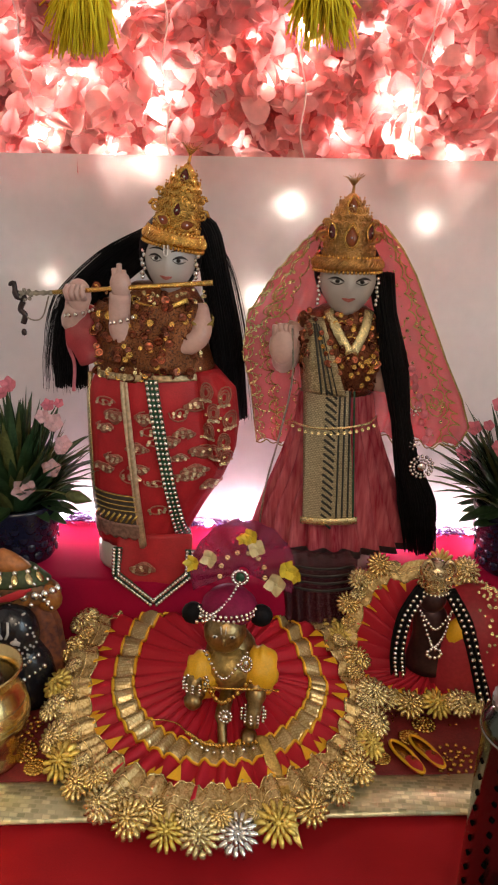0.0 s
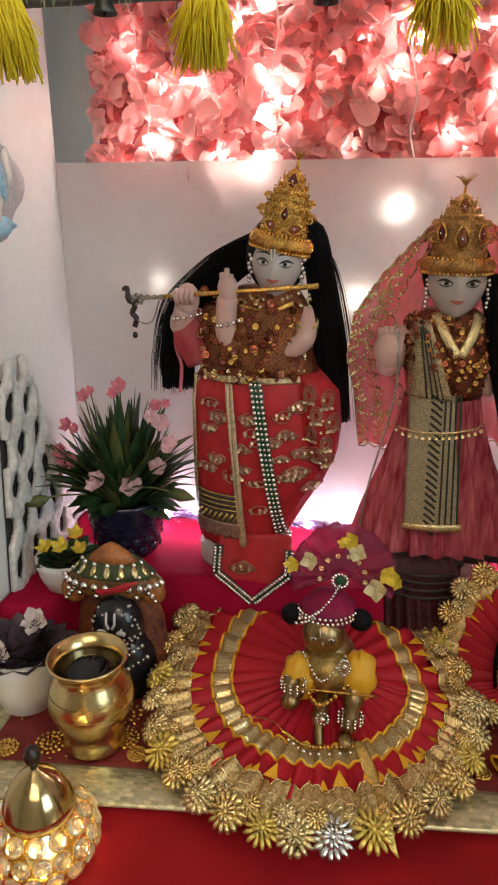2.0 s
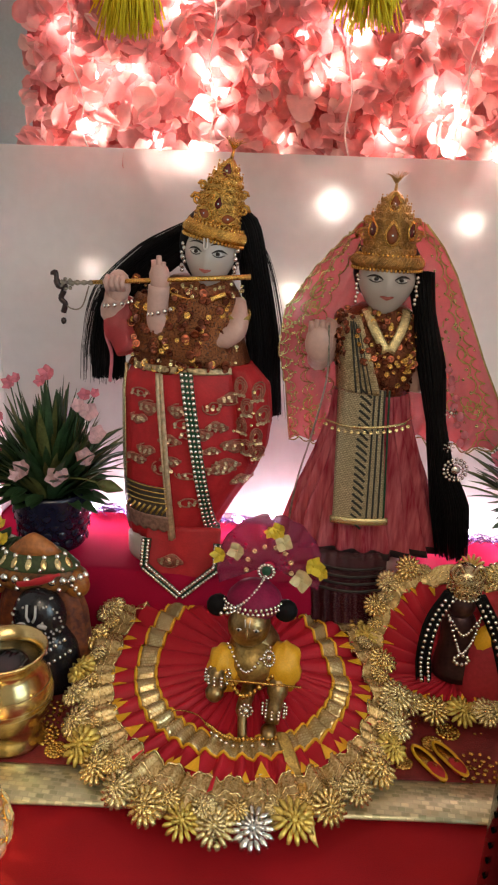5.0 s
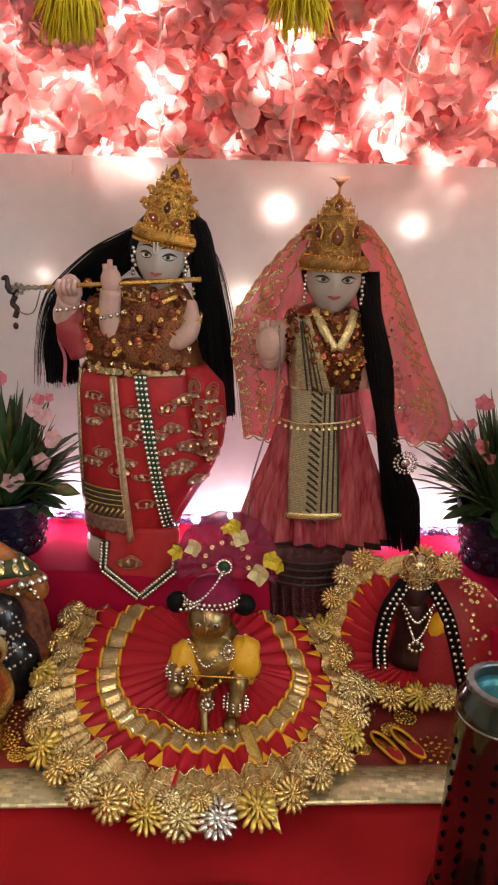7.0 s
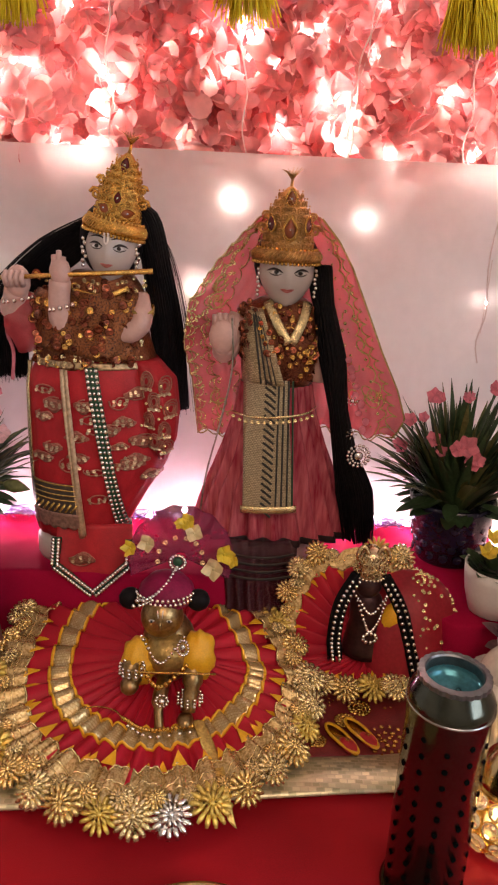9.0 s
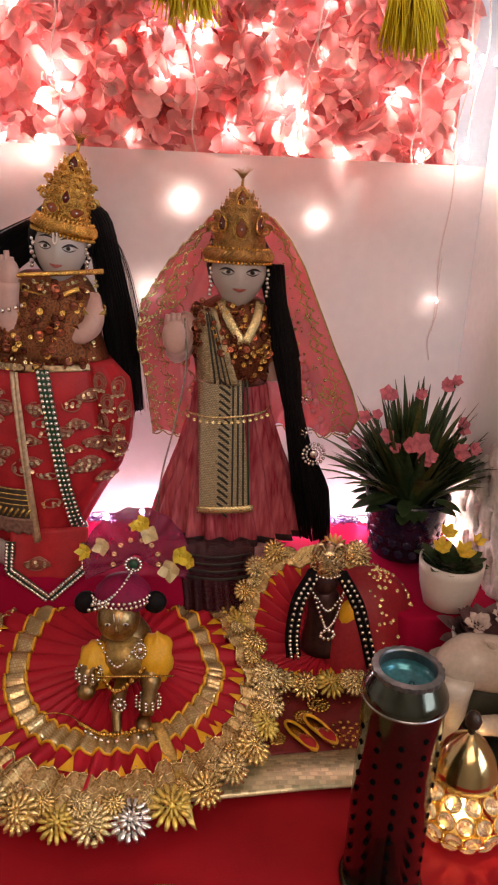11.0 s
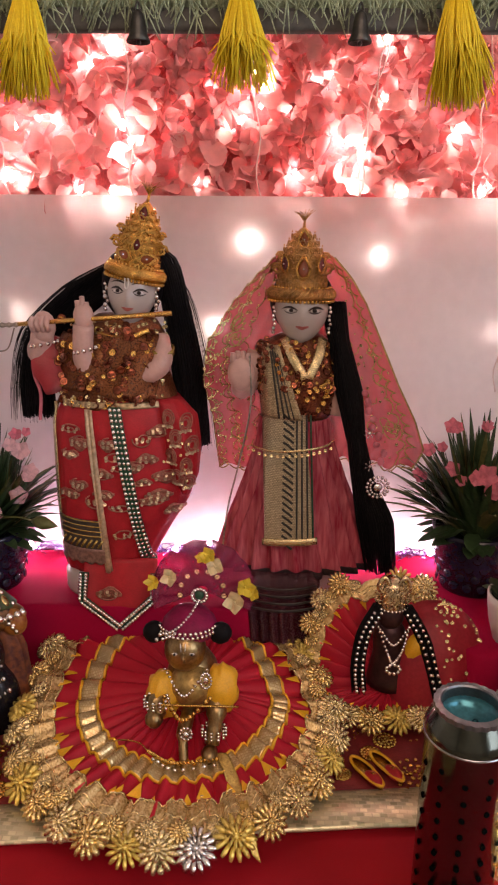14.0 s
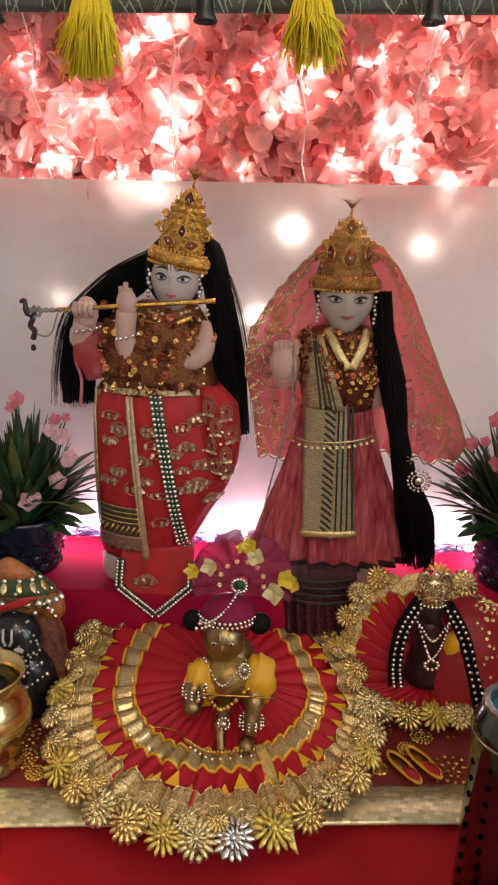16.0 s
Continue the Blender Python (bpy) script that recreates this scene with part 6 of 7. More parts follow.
# tiny slippers
for x, y, rz in ((0.190, 0.634, 32), (0.213, 0.643, 32)):
    sh = thing("slipper", "tiny red and gold embroidered slipper on the brocade mat", "slipper", "pair of slippers")
    sh.matrix_world = Matrix.Translation((x, y, 0.009)) @ Matrix.Rotation(radians(rz), 4, "Z") @ Matrix.Scale(1.15, 4)
    out = [(0.007 * math.sin(a) * (1.0 if math.cos(a) > 0 else 0.9), 0.021 * math.cos(a) * (1 if math.cos(a) > 0 else 1.15)) for a in [i / 24 * 6.283 for i in range(24)]]
    bm = B()
    lo, hi = [bm.verts.new((a, b, 0)) for a, b in out], [bm.verts.new((a, b, 0.0025)) for a, b in out]
    for i in range(24):
        bm.faces.new((lo[i], lo[(i + 1) % 24], hi[(i + 1) % 24], hi[i]))
    bm.faces.new(lo[::-1])
    bm.faces.new(hi)
    part("sole", bm, M["gold"], sh, "gold insole")
    part("rim", tube(B(), [(a, b, 0.004) for a, b in out + out[:1]], 0.0015, 6), M["yellow"], sh, "gold piped rim")
    part("toe_cap", ball(B(), (0, -0.012, 0.003), (0.0068, 0.0115, 0.0045), 14), M["skirt"], sh, "red embroidered toe")
    part("toe_flower", flower_head(B(), 0.003, 6), M["gold"], sh).matrix_basis = Matrix.Translation((0, -0.010, 0.0075))

# masked bust with a jewelled turban
bm = B()
loft(bm, [(0.085, -0.285, -0.238, 0.715, 0.022), (0.060, -0.300, -0.222, 0.715, 0.028), (0.007, -0.305, -0.215, 0.715, 0.034)], 28, 8)
ball(bm, (-0.260, 0.704, 0.100), (0.0310, 0.025, 0.037), 24)
n0 = len(bm.faces)
for i in range(46):
    a, z = rnd.uniform(-2.9, -0.25), rnd.uniform(-0.9, 0.8)
    if abs(math.cos(a)) < 0.35 and z < 0.5:
        continue
    k = math.sqrt(1 - z * z)
    ball(bm, (-0.260 + 0.0314 * k * math.cos(a), 0.704 + 0.0254 * k * math.sin(a), 0.100 + 0.0375 * z), 0.0016, 5)
for s in (-1, 1):
    tube(bm, [(-0.260 + s * 0.002, 0.6785, 0.108), (-0.260 + s * 0.0050, 0.6790, 0.114), (-0.260 + s * 0.0050, 0.6825, 0.127)], 0.0016, 6)
    ball(bm, (-0.260 + s * 0.0115, 0.6805, 0.102), (0.0064, 0.0016, 0.0034), 10)
paint(bm, n0, 1)
bm.transform(Matrix.Translation((0.008, -0.002, 0)))
solid("black_faced_bust", bm, [mat("black_enamel", (0.012, 0.011, 0.014), 0.25, 0, 0.3, 60, 0.05), M["marble"]], "small black painted bust with white dots", "statue")
tb = thing("jewelled_turban", "orange and green jewelled turban with pearl rows on the black bust", "turban")
TO = mat("orange_patchwork", (0.30, 0.11, 0.018), 0.5, 0.1, 0.6, 45, 0.4, 200, second=(0.015, 0.012, 0.010))
part("turban_roll", lathe(B(), [(0.030, 0.131), (0.048, 0.133), (0.060, 0.142), (0.060, 0.152), (0.050, 0.160), (0.032, 0.175), (0.021, 0.186), (0.008, 0.195), (0.002, 0.198)], 36, Matrix.Translation((-0.264, 0.730, -0.008)), 0.45), TO, tb)
part("top_patch", lathe(B(), [(0.033, 0.176), (0.0225, 0.1865), (0.010, 0.196), (0.002, 0.200)], 20, Matrix.Translation((-0.264, 0.729, -0.008)), 0.47), mat("orange_silk", (0.36, 0.12, 0.03), 0.5, 0, 0.4, 60, 0.3), tb, "orange silk top")
part("green_band", lathe(B(), [(0.0505, 0.160), (0.0525, 0.163), (0.0365, 0.178), (0.0345, 0.178)], 32, Matrix.Translation((-0.264, 0.7295, -0.008)), 0.46), mat("olive_velvet", (0.05, 0.07, 0.02), 0.6, 0, 0.5, 80, 0.3), tb, "olive green band")
for r, z, k, sc in ((0.061, 0.153, 13, 2.5), (0.062, 0.142, 8, 1.6), (0.037, 0.177, 7, 1.7), (0.05, 0.164, 6, 1.4)):
    for i in range(k):
        a = -math.pi * (0.05 + 0.9 * i / (k - 1))
        piece("pearl", BEAD, tb, Matrix.Translation((-0.264 + r * math.cos(a), 0.730 + 0.46 * r * math.sin(a) - 0.001, z - 0.008)) @ Matrix.Scale(sc, 4))
for i in range(7):
    a = -math.pi * (0.14 + 0.72 * i / 6)
    part("teardrop", ball(B(), (0, 0, 0), (0.0042, 0.0016, 0.0070), 10, facing((-0.264 + 0.0475 * math.cos(a), 0.7295 + 0.46 * 0.0475 * math.sin(a), 0.1625), (math.cos(a), math.sin(a), 0.8), 0, 1) @ Matrix.Rotation(radians(90), 4, "X")), M["palegold"] if i % 2 else M["softbrass"], tb, "gold teardrop")
for sx, sz in ((-1, 0.128), (1, 0.134)):
    part("side_lobe", ball(B(), (-0.264 + sx * 0.050, 0.722, sz), (0.016, 0.010, 0.017), 16), mat("ochre_silk", (0.36, 0.15, 0.02), 0.5, 0, 0.5, 60, 0.4, 200, second=(0.20, 0.03, 0.01)), tb, "ochre silk lobe")
    for k in range(4):
        piece("pearl", BEAD, tb, Matrix.Translation((-0.264 + sx * (0.044 + 0.004 * k), 0.7125, sz + 0.008 - 0.005 * k)) @ Matrix.Scale(1.4, 4))
part("red_feather", tube(B(), curve_pts([(-0.275, 0.700, 0.140), (-0.25, 0.696, 0.148), (-0.225, 0.700, 0.158)], 5), [0.004] * 5 + [0.005] * 4 + [0.002] * 2, 8, 0.5), M["skirt"], tb, "red cloth feather")
for row, (z, r) in enumerate(((0.060, 0.036), (0.045, 0.042), (0.022, 0.046))):
    strand("pearl_necklace", "pearl necklace on the black bust", [(-0.260 - r, 0.700, z + 0.012), (-0.260, 0.675, z - 0.004), (-0.260 + r, 0.700, z + 0.012)], 18, 1.3)

solid("bust_drape", loft(B(), [(0.140, -0.296, -0.226, 0.734, 0.016), (0.10, -0.312, -0.208, 0.735, 0.018), (0.05, -0.318, -0.204, 0.734, 0.022), (0.007, -0.322, -0.200, 0.732, 0.026)], 60, 12, 14, 0.07),
      mat("rust_brown_cloth", (0.26, 0.07, 0.015), 0.6, 0, 0.5, 28, 0.5, 160, second=(0.06, 0.012, 0.01)), "rust brown pleated drape behind the black bust", "drape")

# ---- vessels and lamps ----
lota = thing("brass_lota", "round brass water pot with dark water on the mat", "pot")
part("lota_body", lathe(B(), [(0.002, 0.012), (0.032, 0.009), (0.0375, 0.008), (0.0380, 0.012), (0.0350, 0.022), (0.0345, 0.028), (0.0385, 0.036), (0.0455, 0.050), (0.0500, 0.066), (0.0498, 0.080),
                                (0.0455, 0.094), (0.0405, 0.104), (0.0385, 0.110), (0.0392, 0.116), (0.0435, 0.123), (0.0475, 0.1285), (0.0470, 0.1305), (0.0445, 0.130),
                                (0.0375, 0.118), (0.0360, 0.110), (0.0375, 0.104), (0.043, 0.090), (0.044, 0.086), (0.002, 0.085)], 56, Matrix.Translation((-0.2525, 0.612, 0.001)) @ Matrix.Scale(0.91, 4)), M["softbrass"], lota)
part("water", lathe(B(), [(0.0364, 0.1135), (0.020, 0.1140), (0.001, 0.1140)], 32, Matrix.Translation((-0.2525, 0.612, 0.001)) @ Matrix.Scale(0.91, 4)), mat("dark_water", (0.004, 0.003, 0.003), 0.05, 0, 0.1, 10, 0.0), lota, "still dark water")
for z, r in ((0.066, 0.0500), (0.0725, 0.0502), (0.088, 0.0478)):
    ring = [(-0.2525 + 0.91 * r * math.cos(i / 48 * 6.2832), 0.612 + 0.91 * r * math.sin(i / 48 * 6.2832), 0.91 * z + 0.001) for i in range(49)]
    part("groove", tube(B(), ring, 0.00035, 5), M["darkbrass"], lota)

CRY = mat("faceted_crystal", (0.95, 0.90, 0.80), 0.04, 0, 0.06, 90, 0.0, trans=0.06, coat=0.8, random=0.15)
FLAME = glow("candle_flame", (1.0, 0.76, 0.34), 75.0)
gl = CRY.node_tree.nodes["Principled BSDF"]
gl.inputs["Transmission Weight"].default_value, gl.inputs["IOR"].default_value = 0.95, 1.5
DISC = lathe(B(), [(0.0005, -0.0030), (0.0066, -0.0016), (0.0094, 0.0), (0.0080, 0.0022), (0.0048, 0.0038), (0.0005, 0.0042)], 10)
DISC = mesh_of("crystal", DISC, CRY, True)
RING = B()
tube(RING, [(0.0098 * math.cos(i / 14 * 6.2832), 0.0098 * math.sin(i / 14 * 6.2832), 0) for i in range(15)], 0.0008, 5)
RING = mesh_of("setting", RING, M["gold"])


def crystal_lamp(c, R, H, rows, label, lid_shift=(0, 0)):
    t = thing("crystal_candle_holder", label, "candle holder", "crystal candle holders")
    t.location = c
    s = R / 0.058

    def prof(k):
        a = -0.95 + 2.05 * k
        return R * math.cos(a * 0.92) ** 0.75, H * (0.10 + 0.84 * (math.sin(a * 0.92) + 0.77) / 1.62)
    part("base_ring", lathe(B(), [(R * 0.62, 0.0), (R * 0.66, 0.002), (R * 0.64, H * 0.12), (R * 0.55, H * 0.13), (R * 0.50, 0.004)], 36), M["gold"], t, "gold wire base ring")
    part("tealight", lathe(B(), [(R * 0.34, 0.004), (R * 0.34, H * 0.22), (R * 0.30, H * 0.23), (0.002, H * 0.23)], 20), mat("wax", (0.8, 0.7, 0.45), 0.5, trans=0.4), t, "pale wax tealight")
    part("flame", ball(B(), (0, 0, H * 0.42), (0.007 * s, 0.007 * s, 0.015 * s), 10), FLAME, t)
    for j in range(rows):
        r, z = prof((j + 0.5) / rows)
        k = max(8, int(2 * math.pi * r / (0.0205 * s)))
        r2, z2 = prof((j + 0.62) / rows)
        nz = -(r2 - r) / max(1e-5, math.hypot(r2 - r, z2 - z))
        nr = (z2 - z) / max(1e-5, math.hypot(r2 - r, z2 - z))
        for i in range(k):
            a = 2 * math.pi * (i + 0.5 * (j % 2)) / k
            n = Vector((nr * math.cos(a), nr * math.sin(a), nz))
            m = facing((r * math.cos(a), r * math.sin(a), z), n, rnd.random(), s)
            piece("setting", RING, piece("crystal", DISC, t, m), Matrix())
    r, z = prof(1.0)
    part("top_ring", lathe(B(), [(r * 1.0, z - 0.003), (r * 1.06, z), (r * 1.0, z + 0.004), (r * 0.92, z + 0.002)], 36), M["gold"], t, "gold top ring")
    lid = part("lid", lathe(B(), [(r * 1.02, 0.0), (r * 1.05, 0.002), (r * 1.0, 0.006), (r * 0.93, 0.013), (r * 0.79, 0.022), (r * 0.58, 0.031), (r * 0.34, 0.037), (r * 0.17, 0.041), (0.002, 0.044)], 40), M["brass"], t, "polished brass domed lid")
    lid.location = (lid_shift[0], lid_shift[1], z + 0.004)
    part("knob", lathe(B(), [(0.0035, 0.042), (0.0030, 0.046), (0.0065, 0.050), (0.0078, 0.056), (0.0052, 0.063), (0.001, 0.066)], 18), mat("dark_wood", (0.03, 0.015, 0.010), 0.4, 0, 0.3, 200, 0.1), lid, "dark wooden knob")
    return t


crystal_lamp((-0.243, 0.466, 0.003), 0.0495, 0.064, 4, "round lit crystal candle holder with brass lid on red cloth")
crystal_lamp((0.325, 0.520, 0.003), 0.047, 0.066, 4, "round lit crystal candle holder with brass lid beside the incense cylinder")

inc = thing("incense_cylinder", "tall dark perforated metal incense holder with open top on red cloth", "incense holder")
TX, TY, TR, TT = 0.2368, 0.465, 0.0328, 0.223
DM = mat("dark_chrome", (0.085, 0.095, 0.075), 0.19, 0.97, 0.25, 20, 0.03, 90, coat=0.3)
part("tube_body", lathe(B(), [(TR * 0.9, 0.004), (TR, 0.006), (TR, TT - 0.030), (TR * 1.03, TT - 0.027), (TR * 1.03, TT - 0.020), (TR * 0.98, TT - 0.016), (TR * 0.80, TT - 0.005)], 56, Matrix.Translation((TX, TY, 0)), 1.0, False), DM, inc)
bm = B()
for i in range(72):
    a = i / 72 * 6.2832
    rr = TR * (0.835 + 0.030 * (i % 3 > 0))
    bm.verts.new((TX + rr * math.cos(a), TY + rr * math.sin(a), TT))
bm.verts.ensure_lookup_table()
outer = bm.verts[:]
rings = [outer]
for r, z in ((0.70, TT + 0.0008), (0.67, TT - 0.0005), (0.665, TT - 0.009)):
    rings.append([bm.verts.new((TX + TR * r * math.cos(i / 72 * 6.2832), TY + TR * r * math.sin(i / 72 * 6.2832), z)) for i in range(72)])
low = [bm.verts.new(v.co - Vector((0, 0, 0.004))) for v in outer]
rings.insert(0, low)
for a, b in zip(rings, rings[1:]):
    for i in range(72):
        bm.faces.new((a[i], a[(i + 1) % 72], b[(i + 1) % 72], b[i]))
part("scalloped_top", bm, mat("brushed_steel", (0.18, 0.19, 0.20), 0.42, 1, 0.2, 60, 0.1), inc, "steel scalloped rim", True)
# teal base colour paints in the bluish reflection inside the open top
part("well", lathe(B(), [(0.001, TT - 0.019), (TR * 0.30, TT - 0.019), (TR * 0.54, TT - 0.0175), (TR * 0.640, TT - 0.015), (TR * 0.668, TT - 0.008), (TR * 0.680, TT - 0.009), (TR * 0.66, TT - 0.022)], 36, Matrix.Translation((TX, TY, 0))), mat("teal_reflection_steel", (0.05, 0.26, 0.32), 0.25, 0.6, 0.4, 60, 0.1), inc, "metal well with its teal reflection painted in")
part("spike", ball(B(), (TX + 0.004, TY - 0.002, TT - 0.0165), (0.003, 0.003, 0.004), 10), mat("teal_reflection_steel_dark", (0.04, 0.16, 0.20), 0.2, 1), inc)
part("seam", lathe(B(), [(TR * 1.005, TT - 0.0275), (TR * 1.055, TT - 0.0265), (TR * 1.04, TT - 0.0245)], 56, Matrix.Translation((TX, TY, 0))), mat("steel_bead", (0.36, 0.37, 0.38), 0.25, 1), inc, "bright steel bead")
HOLE = mesh_of("perforation", lathe(B(), [(0.0024, -0.0006), (0.0024, 0.0003), (0.0016, 0.0005), (0.0003, 0.0002)], 8), mat("hole_black", (0.004, 0.004, 0.004), 0.9, spec=0.0))
for col in range(6):
    a = math.pi + 0.15 + col * 0.58
    for row in range(11):
        z = 0.172 - 0.0155 * row + (0.006 if col % 2 else 0)
        piece("perforation", HOLE, inc, facing((TX + TR * math.cos(a), TY + TR * math.sin(a), z), (math.cos(a), math.sin(a), 0)))
part("foot", lathe(B(), [(TR * 0.8, 0.0), (TR * 1.08, 0.0), (TR * 1.10, 0.004), (TR * 0.95, 0.007)], 40, Matrix.Translation((TX, TY, 0.0025))), DM, inc)

pl = thing("brass_plate", "round brass plate with raised rim on the red cloth", "plate")
part("dish", lathe(B(), [(0.002, 0.004), (0.070, 0.004), (0.078, 0.006), (0.086, 0.015), (0.089, 0.016), (0.089, 0.014), (0.080, 0.003), (0.002, 0.002)], 64, Matrix.Translation((0.046, 0.366, 0.002))), M["softbrass"], pl)

# ---- plants ----


def blade(bm, base, d, length, width, bend, n=6):
    d = Vector(d).normalized()
    side = d.cross(Vector((0, 0, 1)))
    side = (side if side.length > 0.05 else Vector((1, 0, 0))).normalized()
    out = Vector((d.x, d.y, 0))
    rows, p = [], Vector(base)
    for j in range(n + 1):
        t = j / n
        w = width * math.sin(math.pi * (0.12 + 0.88 * t)) ** 0.8 if j < n else 0.0003
        up = side.cross(d).normalized()
        rows.append([bm.verts.new(q) for q in (p - side * w, p + up * (-w * 0.35), p + side * w)])
        d = (d + out * bend / n + Vector((0, 0, -bend * 0.9 / n))).normalized()
        p = p + d * (length / n)
    for a, b in zip(rows, rows[1:]):
        bm.faces.new((a[0], a[1], b[1], b[0]))
        bm.faces.new((a[1], a[2], b[2], b[1]))
    return bm


PINKB = [bloom_mesh(5, 0.0145, 0.4, M["pink"], 0.5), bloom_mesh(5, 0.0155, 0.5, M["palepink"], 0.5)]


def grass_plant(label, c, rp, hp, spread, high, blooms, seed, xlim):
    r = random.Random(seed)
    t = thing("artificial_plant", label, "plant", "grass plants in dark pots")
    cx, cy, cz = c
    m = Matrix.Translation(c)
    part("pot", lathe(B(), [(0.002, 0.001), (rp * 0.72, 0.001), (rp * 0.76, 0.004), (rp * 0.92, hp * 0.55), (rp, hp * 0.93), (rp * 1.02, hp), (rp * 0.94, hp), (rp * 0.90, hp * 0.9), (0.002, hp * 0.88)], 40, m), M["navy"], t, "dark glazed pot")
    for j in range(4):
        z = hp * (0.18 + 0.17 * j)
        rr = rp * (0.80 + 0.20 * (z / hp))
        for i in range(16):
            a = 2 * math.pi * (i + 0.5 * (j % 2)) / 16
            if math.sin(a) < 0.3:
                piece("pot_facet", FACET, t, m @ facing((rr * math.cos(a), rr * math.sin(a), z), (math.cos(a), math.sin(a), 0.1)))
    for i in range(230):
        a, k = r.uniform(0, 6.283), r.random() ** 0.6
        d = Vector((math.cos(a) * k * spread, math.sin(a) * k * spread * 0.7, 1.0 - 0.35 * k))
        base = Vector((cx + rp * 0.5 * k * math.cos(a), cy + rp * 0.5 * k * math.sin(a), cz + hp * 0.9))
        L = high * r.uniform(0.55, 1.0) * (1.05 - 0.3 * k)
        d.x = max(-(cx + xlim), min(xlim - cx, d.normalized().x * L)) / L if abs(cx + d.normalized().x * L) > xlim else d.normalized().x
        d.z = max(0.3, d.z)
        part("leaf_blade", blade(B(), base, d, L, r.uniform(0.0045, 0.0078), r.uniform(0.1, 1.0)), M["leaf"] if r.random() < 0.6 else M["leafolive"], t)
    for i in range(46):
        a = r.uniform(0, 6.283)
        out = Vector((math.cos(a), math.sin(a) * 0.9, r.uniform(-0.1, 0.5)))
        base = Vector((cx + rp * 0.75 * math.cos(a), cy + rp * 0.75 * math.sin(a), cz + hp * r.uniform(0.88, 1.1)))
        if abs(base.x + out.x * 0.05) > xlim:
            continue
        part("leaf", blade(B(), base, out, r.uniform(0.028, 0.042), r.uniform(0.008, 0.012), r.uniform(0.6, 1.4)), M["leaf"], t)
    for dx, dy, dz, k, s in blooms + [(dx + r.uniform(-0.018, 0.018), dy - 0.004, dz + r.uniform(-0.016, 0.012), k, s * 0.75) for dx, dy, dz, k, s in blooms]:
        p = Vector((cx + dx, cy + dy, cz + dz))
        part("stem", tube(B(), [(cx + dx * 0.4, cy + dy * 0.3, cz + hp), (cx + dx * 0.8, cy + dy * 0.7, cz + hp + (dz - hp) * 0.6), p], 0.0009, 4), M["leaf"], t)
        piece("blossom", PINKB[k], t, facing(p, (dx * 6, -1, 0.5), r.random() * 6, s * 0.85))
    return t


FACET = mesh_of("pot_facet", ball(B(), (0, 0, 0), (0.0070, 0.0070, 0.0012), 8), M["navy"])
BL = [(-0.072, -0.01, 0.185, 0, 1.0), (-0.080, -0.02, 0.150, 0, 1.1), (-0.060, -0.03, 0.140, 0, 1.0), (-0.040, -0.02, 0.230, 0, 0.9), (0.006, -0.01, 0.243, 0, 1.0), (0.062, -0.02, 0.198, 1, 1.1), (0.072, -0.02, 0.170, 1, 1.0),
      (0.058, -0.03, 0.140, 1, 1.1), (-0.012, -0.062, 0.130, 1, 1.1), (0.030, -0.060, 0.122, 1, 1.15), (-0.085, 0.0, 0.118, 0, 0.9), (0.050, 0.0, 0.215, 0, 0.8)]
grass_plant("artificial grass plant with pale pink flowers in a dark pot", (-0.302, 0.885, STEP), 0.056, 0.085, 0.48, 0.165, BL, 3, 0.405)
BR2 = [(-0.050, -0.02, 0.235, 0, 1.0), (0.030, -0.01, 0.245, 0, 1.0), (-0.012, -0.055, 0.180, 0, 1.35), (-0.004, -0.060, 0.162, 0, 1.2), (0.046, -0.045, 0.165, 0, 1.2), (-0.048, -0.03, 0.180, 0, 1.0), (0.055, -0.02, 0.19, 0, 1.0),
       (-0.075, -0.01, 0.20, 0, 0.9), (-0.080, 0.0, 0.16, 0, 0.9), (0.0, 0.0, 0.23, 0, 0.8)]
grass_plant("artificial grass plant with deep pink flowers in a dark pot", (0.368, 0.900, STEP), 0.058, 0.090, 0.52, 0.178, BR2, 5, 0.445)
for pts, r in (([(-0.270, 0.84, 0.215), (-0.235, 0.82, 0.225), (-0.205, 0.812, 0.222)], 0.0085), ([(-0.34, 0.84, 0.20), (-0.37, 0.82, 0.205), (-0.392, 0.812, 0.200)], 0.0085)):
    bud = thing("lily_bud", "olive green closed bud on a stem beside the grass plant", "bud", "buds")
    part("stem", tube(B(), curve_pts(pts, 5), 0.0014, 5), M["leafolive"], bud)
    d = (Vector(pts[2]) - Vector(pts[1])).normalized()
    e = Vector(pts[2])
    part("bud_head", tube(B(), [e - d * 0.010, e - d * 0.004, e + d * 0.006, e + d * 0.016, e + d * 0.026], [0.002, r * 0.8, r, r * 0.6, 0.0006], 10), M["leafolive"], bud)


